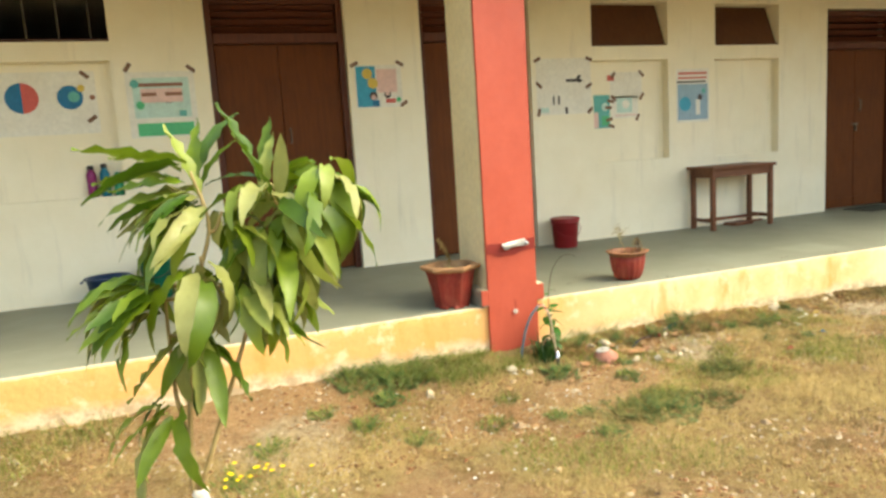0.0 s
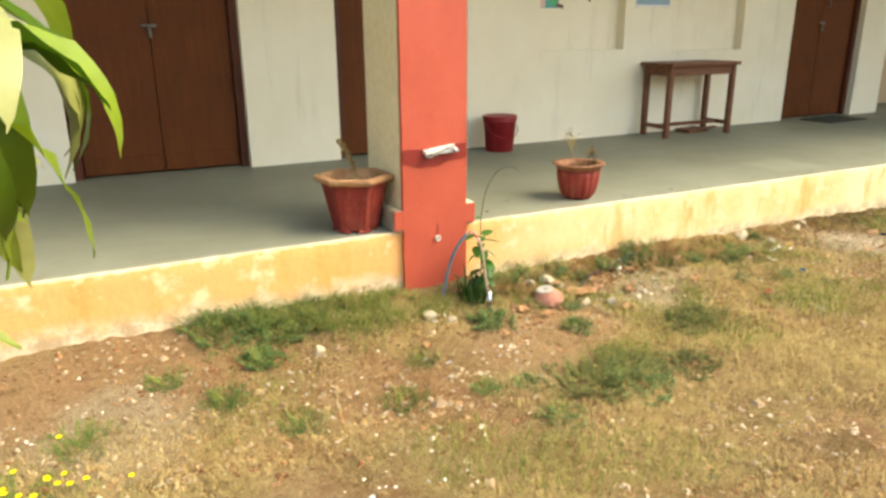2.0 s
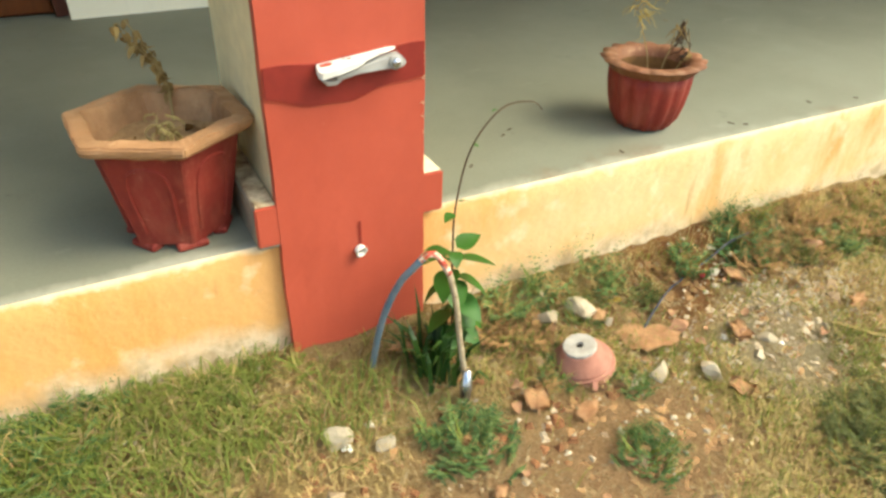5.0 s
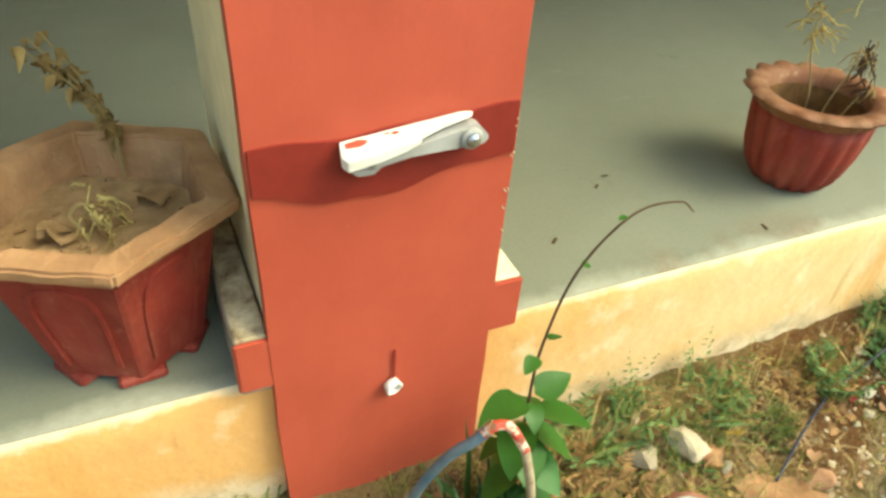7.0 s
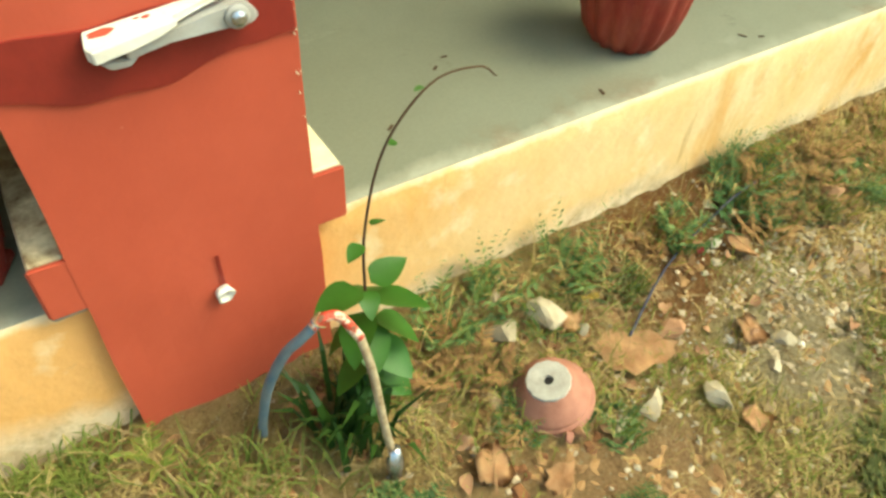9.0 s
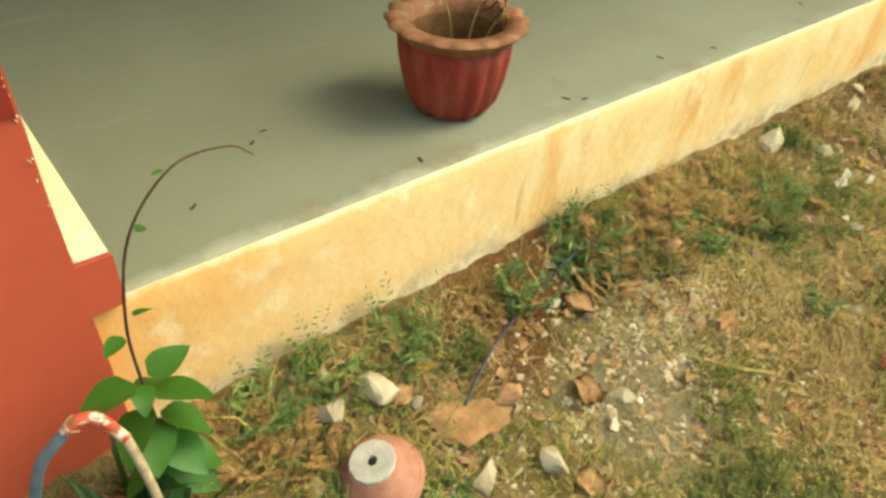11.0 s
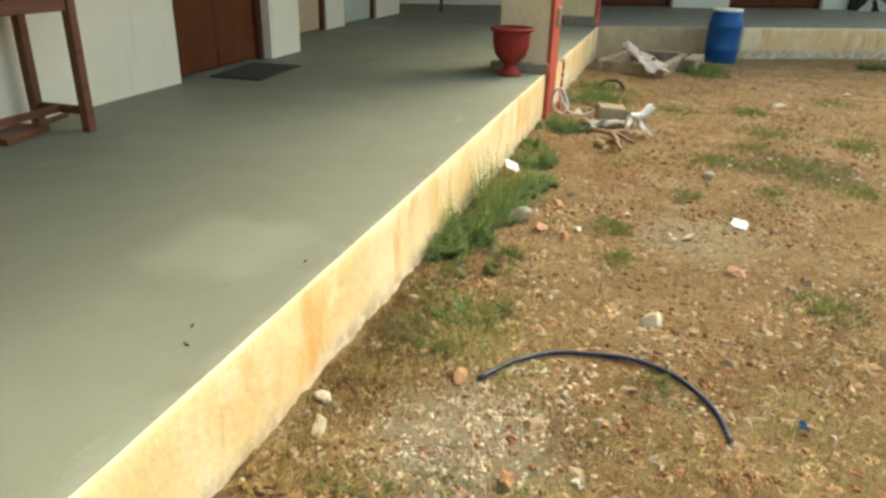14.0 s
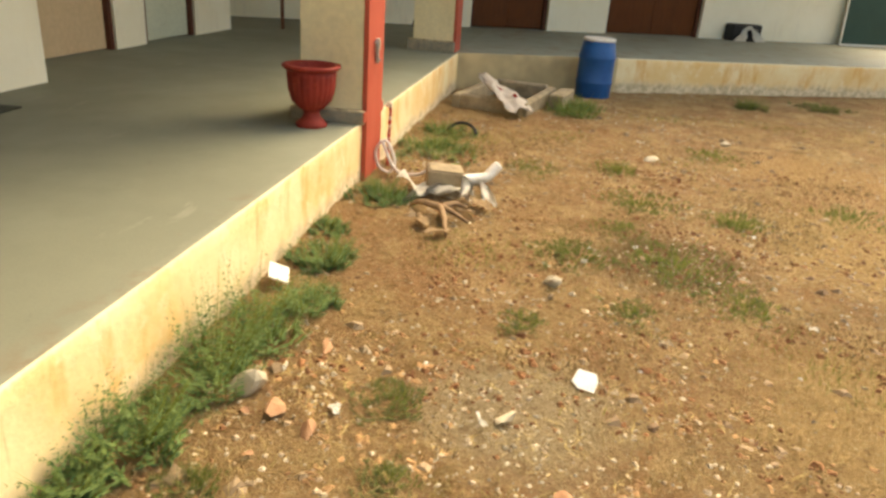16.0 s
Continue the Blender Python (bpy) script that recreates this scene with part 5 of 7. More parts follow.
def sack(m):
    t = thing("sack", "crumpled white woven sack with red print draped over the drain", "sack", m)
    bm = bmesh.new()
    rows = []
    for i in range(22):
        u = i / 21
        row = []
        for k in range(15):
            v = k / 14 - 0.5
            w = 0.20 + 0.44 * u - 0.12 * max(0, u - 0.8) * 5
            z = 0.20 - 0.10 * u + 0.015 * math.sin(u * 9 + v * 7) + 0.045 * noise.noise(Vector((u * 7, v * 7, 3))) + 0.05 * (0.25 - v * v)
            row.append(bm.verts.new((u * 1.2 + 0.04 * math.sin(v * 9), v * w, max(z, 0.01))))
        rows.append(row)
    for a, b in zip(rows, rows[1:]):
        for k in range(14):
            bm.faces.new((a[k], a[k + 1], b[k + 1], b[k]))
    bmesh.ops.solidify(bm, geom=bm.faces[:], thickness=0.006)
    part("cloth", bm, SACK, t, "", True)
    for u0, v0, du, dv in ((0.40, -0.04, 0.10, 0.04), (0.62, 0.04, 0.08, 0.04)):
        bm = bmesh.new()
        vs = []
        for u, v in ((u0, v0), (u0 + du, v0), (u0 + du, v0 + dv), (u0, v0 + dv)):
            ww = v / (0.20 + 0.44 * u)
            z = 0.20 - 0.10 * u + 0.015 * math.sin(u * 9 + ww * 7) + 0.045 * noise.noise(Vector((u * 7, ww * 7, 3))) + 0.05 * (0.25 - ww * ww)
            vs.append(bm.verts.new((u * 1.2 + 0.04 * math.sin(ww * 9), v, z + 0.012)))
        bm.faces.new(vs)
        bmesh.ops.solidify(bm, geom=bm.faces[:], thickness=0.002)
        part("print", bm, SACK_RED, t, "red print")


sack(pose(10.06, -0.34, 0.13, 0, 13, -130) @ Matrix.Diagonal((0.54, 0.62, 0.90, 1)))


def lump(name, label, x, y, sx, sy, sz, material, seed, rz=0.0, sink=0.25, group=""):
    ob = part(name, rock(seed, sx, sy, sz), material)
    ob.matrix_world = pose(x, y, g(x, y) + sz * (0.62 - sink), rnd.uniform(-8, 8), rnd.uniform(-8, 8), rz)
    return tagged(ob, label, name.replace("_", " "), group)


# builder's rubble by the far red pillar
t = thing("cement_block", "tan cement block lying on edge among rubble", "block", pose(7.16, -0.50, g(7.16, -0.5) - 0.01, 4, 0, 14))
part("block", boxed(-0.10, 0.10, -0.11, 0.11, 0, 0.17, bevel=0.012, segs=2), DRAIN, t)
t = thing("bent_pipe", "bent length of white plastic pipe among rubble", "pipe", pose(7.40, -0.66, g(7.40, -0.66)) @ Matrix.Scale(0.75, 4))
part("barrel", tube(curve_points([(-0.08, 0.10, 0.05), (0.0, 0.0, 0.05), (0.05, -0.10, 0.06), (0.10, -0.15, 0.11), (0.14, -0.19, 0.15)], 5), 0.045, 14), WHITE, t, "", True)
t = thing("rope_coil", "loop of pale rope at the pillar foot", "rope", pose(7.40, -0.06, g(7.4, -0.06)))
part("loop", tube(curve_points([(0, 0.01, 0.22), (0, 0.05, 0.15), (0, 0.03, 0.05), (-0.01, -0.05, 0.02), (-0.01, -0.08, 0.10), (0, -0.03, 0.21), (0, 0.0, 0.20), (-0.05, -0.10, 0.05), (-0.10, -0.25, 0.05), (-0.10, -0.34, 0.10), (-0.10, -0.42, 0.08)], 6), 0.010, 8), SACK, t, "", True)
t = thing("hooked_pipe", "thin hooked pipe with flaking red paint beside the far pillar", "pipe", pose(7.60, -0.045, g(7.6, -0.045)))
part("pipe", tube(curve_points([(0, 0, -0.03), (0, 0, 0.2), (0, -0.005, 0.38), (-0.01, 0.0, 0.425), (-0.02, 0.02, 0.40)], 6), 0.012, 9), FLAKE, t, "", True)
t = thing("rubber_strip", "curved black rubber strip lying in the weeds", "rubber", pose(8.80, -0.36, g(8.80, -0.36)))
part("strip", tube(curve_points([(0.0, 0.10, 0.03), (0.05, 0.04, 0.07), (0.04, -0.05, 0.08), (0.0, -0.12, 0.05), (-0.06, -0.14, 0.02)], 6), 0.013, 8), BLACK, t, "", True)
t = thing("plastic_scrap", "torn white plastic scraps over the rubble", "litter", pose(7.0, -0.50, g(7, -0.5)))
for k in range(5):
    bm = bmesh.new()
    vs = [[bm.verts.new((0.05 * i * (1 + 0.2 * k), 0.022 * q, 0.05 + 0.03 * math.sin(i * 1.3 + k * 2 + q))) for q in range(4)] for i in range(5)]
    for a, b in zip(vs, vs[1:]):
        for q in range(3):
            bm.faces.new((a[q], a[q + 1], b[q + 1], b[q]))
    bmesh.ops.solidify(bm, geom=bm.faces[:], thickness=0.003)
    bmesh.ops.transform(bm, matrix=pose(-0.12 + 0.10 * k, -0.20 + 0.13 * ((k * 2) % 4), 0.01, 0, 10 * k - 20, 50 * k), verts=bm.verts)
    part("scrap", bm, WHITE, t, "", True)
t = thing("dead_root", "dry branching root lying on the soil", "root", pose(6.75, -0.56, g(6.75, -0.56)))
for k, (a, l) in enumerate(((-165, 0.34), (-120, 0.2), (-40, 0.2), (70, 0.2))):
    d = Vector((math.cos(radians(a)), math.sin(radians(a)), 0))
    part("branch", tube(curve_points([Vector((0, 0, 0.05)), d * l * 0.5 + Vector((0, 0.03 * (k % 2), 0.055)), d * l + Vector((0, 0, 0.015))], 5), 0.022, 7, 0.008), ROOT, t, "", True)

# placed stones, brick pieces and litter
STONES = [(0.71, -0.13, 0.045, 0.040, 0.034), (0.82, -0.15, 0.045, 0.055, 0.036), (1.325, -0.17, 0.022, 0.025, 0.02), (0.90, -0.42, 0.03, 0.05, 0.025), (1.28, -0.45, 0.038, 0.030, 0.025),
          (2.50, -0.06, 0.055, 0.05, 0.045), (1.21, -0.48, 0.035, 0.02, 0.02), (1.04, -0.47, 0.05, 0.04, 0.035), (0.88, -0.20, 0.02, 0.02, 0.018), (4.87, -0.26, 0.07, 0.06, 0.06), (3.02, -0.08, 0.045, 0.035, 0.03),
          (3.14, -0.03, 0.035, 0.03, 0.025), (2.63, -0.18, 0.035, 0.03, 0.025), (4.05, -0.97, 0.06, 0.045, 0.035), (4.94, -1.10, 0.05, 0.03, 0.025), (0.0, -0.28, 0.04, 0.035, 0.035), (0.10, -0.33, 0.03, 0.03, 0.025), (6.0, -1.2, 0.05, 0.04, 0.03), (8.6, -1.9, 0.09, 0.05, 0.03), (9.4, -2.6, 0.10, 0.06, 0.03), (-0.18, -0.62, 0.02, 0.03, 0.015), (-0.13, -0.80, 0.03, 0.025, 0.02), (-0.62, -0.38, 0.025, 0.03, 0.03)]
for k, (x, y, a, b, c) in enumerate(STONES):
    lump("stone", "pale broken stone on the yard soil", x, y, a, b, c, STONE if k % 4 else GREYSTONE, 100 + k, 37 * k, group="stones in the yard")
BRICKS = [(1.06, -0.30, 0.04, 0.03, 0.022, 10), (1.39, -0.19, 0.05, 0.035, 0.02, 60), (1.22, -0.40, 0.035, 0.03, 0.028, 20), 
          (1.75, -0.20, 0.06, 0.04, 0.03, 30), (1.65, -0.46, 0.035, 0.025, 0.015, 0), (4.79, -0.39, 0.055, 0.045, 0.03, 0), (4.72, -0.52, 0.06, 0.03, 0.025, 20), (5.20, -0.42, 0.08, 0.03, 0.018, 10), (3.42, -0.38, 0.05, 0.035, 0.025, 0), (4.6, -1.30, 0.06, 0.04, 0.02, 15), (0.72, -0.39, 0.018, 0.026, 0.03, 0)]
for k, (x, y, a, b, c, rz) in enumerate(BRICKS):
    lump("brick_fragment", "broken orange brick fragment on the soil", x, y, a, b, c, BRICK, 200 + k, rz, group="brick fragments in the yard")

DRYLEAF = plain("tan_dry_leaf", lin(224, 182, 134), lin(198, 148, 104), 30, 0.85, 0.4, 90, vary='object')
PALELEAF = plain("pale_torn_leaf", lin(206, 180, 140), lin(164, 134, 98), 24, 0.9, 0.4, 90, vary='object')


def fallen_leaf(x, y, l, w, rz, curl, seed, label, lift=0.020, material=DRYLEAF):
    """A large dry leaf, or torn piece of one, cupped and ragged at its edge."""
    bm = bmesh.new()
    c = bm.verts.new((0, 0, 0.004))
    rings = []
    for q in (0.55, 1.0):
        ring = []
        for k in range(22):
            a = 2 * math.pi * k / 22
            rag = 1 + (0.34 * noise.noise(Vector((math.cos(a) * 2.5, math.sin(a) * 2.5, seed))) + 0.08 * math.sin(7 * a + seed)) * q
            px, py = q * rag * l / 2 * math.cos(a), q * rag * w / 2 * math.sin(a) * (1 - 0.25 * math.cos(a))
            ring.append(bm.verts.new((px, py, curl * (abs(py) / w * 2) ** 1.5 * w * 0.16 + 0.006 * q * math.sin(3 * a + seed))))
        rings.append(ring)
    for k in range(22):
        e = (k + 1) % 22
        bm.faces.new((c, rings[0][k], rings[0][e]))
        bm.faces.new((rings[0][k], rings[1][k], rings[1][e], rings[0][e]))
    bmesh.ops.solidify(bm, geom=bm.faces[:], thickness=0.0016)
    t = thing("dry_leaf", label, "leaf", pose(x, y, g(x, y) + lift, 7, -5, rz), "large dry leaves on the soil")
    part("blade", bm, material, t, "", True)
    part("midrib", tube([(-l * 0.62, 0, 0.001), (-l * 0.2, 0.001, 0.0045), (l * 0.44, 0, 0.006)], 0.0014, 5, 0.0006), material, t)


for k, (x, y, l, w, rz, cu) in enumerate(((0.945, -0.305, 0.175, 0.105, -28, 0.3), (0.527, -0.362, 0.095, 0.075, 60, 0.5), (0.631, -0.445, 0.065, 0.05, 10, 0.4), (1.22, -0.392, 0.085, 0.065, 70, 0.6), (1.381, -0.208, 0.09, 0.07, 100, 0.5), (0.864, -0.18, 0.07, 0.05, 20, 0.4), (1.665, -0.46, 0.075, 0.045, 10, 0.4), (0.27, -0.085, 0.08, 0.035, -15, 0.3), (1.07, -0.55, 0.07, 0.06, 40, 0.8), (0.30, -0.56, 0.05, 0.03, 30, 0.4), (-0.13, -0.52, 0.05, 0.03, 70, 0.4), (2.33, -0.33, 0.08, 0.05, 100, 0.5), (2.99, -0.63, 0.06, 0.04, 20, 0.4), (2.75, -0.20, 0.07, 0.03, 140, 0.5))):
    fallen_leaf(x, y, l, w, rz, cu, 3.1 * k, "large curled tan dry leaf on the weedy soil")
for k, (x, y, l, w, rz) in enumerate(((6.55, -0.50, 0.16, 0.08, 20), (6.78, -0.70, 0.14, 0.07, 80), (6.42, -0.60, 0.15, 0.07, 130), (6.95, -0.76, 0.18, 0.07, 40), (6.62, -0.62, 0.12, 0.08, 160), (7.02, -0.36, 0.12, 0.06, 100))):
    fallen_leaf(x, y, l, w, rz, 0.8, 50 + 2.3 * k, "torn pale dry leaf among the rubble", 0.035, PALELEAF)
t = thing("clay_dome", "pink clay pot base turned upside down with grey mortar on top", "pot fragment", pose(0.725, -0.292, g(0.725, -0.292) - 0.010, -3, -13, 0))
prof = [(0.088, 0), (0.092, 0.005), (0.093, 0.012), (0.0905, 0.0125), (0.086, 0.015), (0.090, 0.018), (0.0895, 0.024), (0.086, 0.0245), (0.082, 0.027), (0.084, 0.030), (0.082, 0.034), (0.072, 0.046), (0.061, 0.058), (0.053, 0.066), (0.049, 0.073)]
part("dome", lathe(prof, 48, close=True), CLAY, t, "", True)
part("mortar_cap", lathe([(0.0455, 0.071), (0.0465, 0.079), (0.0445, 0.0815), (0.030, 0.0822), (0.011, 0.0818), (0.009, 0.074)], 44, 13, lambda i: 0.002 if i < 3 else 0, close=True), MORTAR, t, "rough grey mortar disc with a hole")
part("chip", rock(77, 0.016, 0.012, 0.026, 1), CLAY, t).location = (-0.030, -0.098, 0.018)
# black disc set in the cap's hole to stand for the dark inside
part("hole_shade_disc", lathe([(0.0085, 0.0755), (0.0085, 0.078)], 14, close=True), BLACK, t)

# bent pipe with blue hose by the pillar, and its sapling
RX, RY = 0.352, -0.285
z0 = g(RX, RY)
t = thing("bent_rod", "bent iron rod with flaking paint and a blue hose", "rod", pose(RX, RY, z0))


def at_rod(*ps):
    return [Vector((x - RX, y - RY, z - z0)) for x, y, z in ps]


part("rod", tube(curve_points(at_rod((0.350, -0.280, 0.045), (0.342, -0.262, 0.15), (0.337, -0.240, 0.265), (0.331, -0.216, 0.330)), 6), 0.0076, 10), RODP, t, "weathered pale rod", True)
part("hook", tube(curve_points(at_rod((0.331, -0.216, 0.330), (0.309, -0.196, 0.374), (0.284, -0.192, 0.384), (0.264, -0.192, 0.372)), 6), 0.0084, 10), FLAKE, t, "flaking red and white paint", True)
part("hose", tube(curve_points(at_rod((0.272, -0.192, 0.378), (0.250, -0.186, 0.352), (0.220, -0.166, 0.300), (0.190, -0.134, 0.185), (0.174, -0.100, 0.03), (0.173, -0.094, -0.05)), 6), 0.0090, 10), plain("faded_blue_hose", lin(78, 108, 128), lin(122, 134, 138), 16, 0.6, 0.1, 60), t, "faded blue hose", True)
c = at_rod((0.274, -0.192, 0.380))[0]
part("tie", tube([c + Vector((0.008 * math.sin(2 * a), 0.0125 * math.cos(a), 0.0125 * math.sin(a))) for a in (q * 0.45 for q in range(15))], 0.0014, 5), STRAND, t)
part("tip", lathe([(0.003, -0.03), (0.012, -0.012), (0.0135, 0.02), (0.0160, 0.022), (0.0160, 0.045), (0.0125, 0.048), (0.0110, 0.085)], 14, close=True), CHROME, t, "bright steel tip", True).location.z = 0.022


def sapling(x, y):
    z = g(x, y)
    t = thing("sapling", "young broad-leaved sapling with a long bare shoot", "sapling", pose(x, y, z))
    pts = curve_points([(0, 0, 0), (0.0, 0.0, 0.15), (-0.005, 0.0, 0.33 - z), (0.0, 0, 0.46 - z), (0.035, 0, 0.60 - z), (0.11, 0, 0.685 - z), (0.19, 0, 0.69 - z), (0.225, 0, 0.665 - z)], 7)
    part("stem", tube(pts, 0.0034, 7, 0.0012), TWIG, t)
    big = [leaf_mesh("broad_leaf", 0.090, 0.062, d, 0.22, BROAD, 8, 0.62) for d in (0.2, 0.6, 1.0)]
    # height of the node, bearing, rise, size
    spots = [(0.34, 5, 50, 0.85), (0.32, 190, 46, 1.10), (0.335, 255, 40, 0.62), (0.30, -40, 30, 1.12), (0.29, 225, 12, 1.15), (0.27, 60, 24, 0.9), (0.26, 250, -6, 1.1), (0.24, -40, 8, 1.05), (0.22, 165, 14, 0.95), (0.20, -70, -8, 1.1), (0.18, 285, -14, 1.1), (0.17, 20, 4, 1.15), (0.15, 200, 0, 1.0), (0.14, -30, -16, 1.1), (0.12, 110, 10, 0.9), (0.11, 240, -10, 1.0), (0.09, -55, -10, 1.0), (0.08, 180, 0, 0.9), (0.44, 215, 20, 0.46), (0.465, 15, 30, 0.36), (0.60, 20, 40, 0.26), (0.685, 190, 30, 0.2)]
    for k, (h, a, tilt, s) in enumerate(spots):
        p = min(pts, key=lambda q: abs(q.z - (h - z)))
        lf = part("leaf", big[k % 3], BROAD, t)
        lf.matrix_local = Matrix.Translation(p) @ pose(0, 0, 0, 0, 14 - tilt * 0.6, a) @ pose(0.012, 0, 0, 18 - 12 * (k % 4)) @ Matrix.Scale(s, 4)


sapling(0.392, -0.125)

# ---- hoses, cable, litter ----
t = thing("hose", "dark blue plastic hose lying in an arc on the soil", "hose", pose(0, 0, 0))
part("pipe", tube([(p.x, p.y, g(p.x, p.y) + 0.012) for p in curve_points([(3.41, -0.44, 0), (3.60, -0.555, 0), (3.70, -0.70, 0), (3.715, -0.92, 0), (3.62, -1.08, 0), (3.48, -1.17, 0), (3.34, -1.20, 0)], 7)], 0.0082, 10), HOSE, t, "", True)
t = thing("cable", "thin dark cable lying over stones by the plinth", "cable", pose(0, 0, 0))
part("wire", tube([(p.x, p.y, g(p.x, p.y) + 0.02 + 0.02 * math.sin(i * 0.35)) for i, p in enumerate(curve_points([(0.96, -0.27, 0), (1.10, -0.20, 0), (1.25, -0.14, 0), (1.40, -0.11, 0), (1.56, -0.09, 0)], 6))], 0.0035, 6), CABLE, t)
t = thing("paper_sheet", "white paper scrap lying on the soil", "paper", pose(5.24, -1.345, g(5.24, -1.345) + 0.012, 4, -3, -8) @ Matrix.Scale(0.86, 4))
bm = bmesh.new()
bm.faces.new([bm.verts.new(p) for p in ((-0.07, -0.045, 0), (0.0, -0.055, 0.004), (0.065, -0.04, 0), (0.06, 0.035, 0.006), (-0.03, 0.05, 0.002), (-0.075, 0.02, 0.006))])
bmesh.ops.solidify(bm, geom=bm.faces[:], thickness=0.003)
part("sheet", bm, plain("clean_white_sheet", lin(248, 247, 242), lin(240, 238, 232), 5, 0.8, 0.05, 50), t)
t = thing("tile_piece", "white broken tile leaning in the weeds", "tile", pose(5.64, -0.06, g(5.64, -0.06) + 0.055, 25, -12, 20))
part("tile", boxed(-0.055, 0.055, -0.045, 0.045, -0.004, 0.004, bevel=0.001), WHITE, t)
LITTER = [(2.52, -0.31, 0.13, 0.030, 12), (2.33, -0.44, 0.06, 0.03, 80), (2.60, -0.36, 0.05, 0.02, 20), (3.03, -0.81, 0.035, 0.018, 50), (4.83, -0.57, 0.05, 0.03, 30), (5.03, -0.33, 0.05, 0.012, 5), (5.13, -0.13, 0.07, 0.025, -20), (4.9, -1.02, 0.07, 0.015, 30), (6.3, -1.35, 0.03, 0.03, 0), (6.6, -1.62, 0.03, 0.03, 10), (7.0, -2.3, 0.03, 0.03, 10), (5.9, -2.3, 0.04, 0.03, 40), (1.56, -0.10, 0.025, 0.02, 0), (-0.10, -0.70, 0.03, 0.02, 0), (0.16, -0.72, 0.02, 0.012, 0)]
for k, (x, y, a, b, rz) in enumerate(LITTER):
    bm = bmesh.new()
    vs = [[bm.verts.new((a * (i / 3 - 0.5), b * (q / 2 - 0.5) * (1 + 0.4 * math.sin(i * 2 + k)), 0.006 * math.sin(i * 1.9 + q + k))) for q in range(3)] for i in range(4)]
    for p, q in zip(vs, vs[1:]):
        for j in range(2):
            bm.faces.new((p[j], p[j + 1], q[j + 1], q[j]))
    bmesh.ops.solidify(bm, geom=bm.faces[:], thickness=0.002)
    ob = part("plastic_scrap", bm, WHITE)
    ob.matrix_world = pose(x, y, g(x, y) + 0.014, 6, -5, rz)
    tagged(ob, "small crumpled white scrap on the soil", "litter", "scraps in the yard")
t = thing("stick", "pale dry stick lying on the soil", "stick", pose(0, 0, 0))
part("stick", tube([(x, y, g(x, y) + 0.010) for x, y in ((1.64, -0.62), (1.58, -0.56), (1.53, -0.49))], 0.005, 6), STRAW, t)


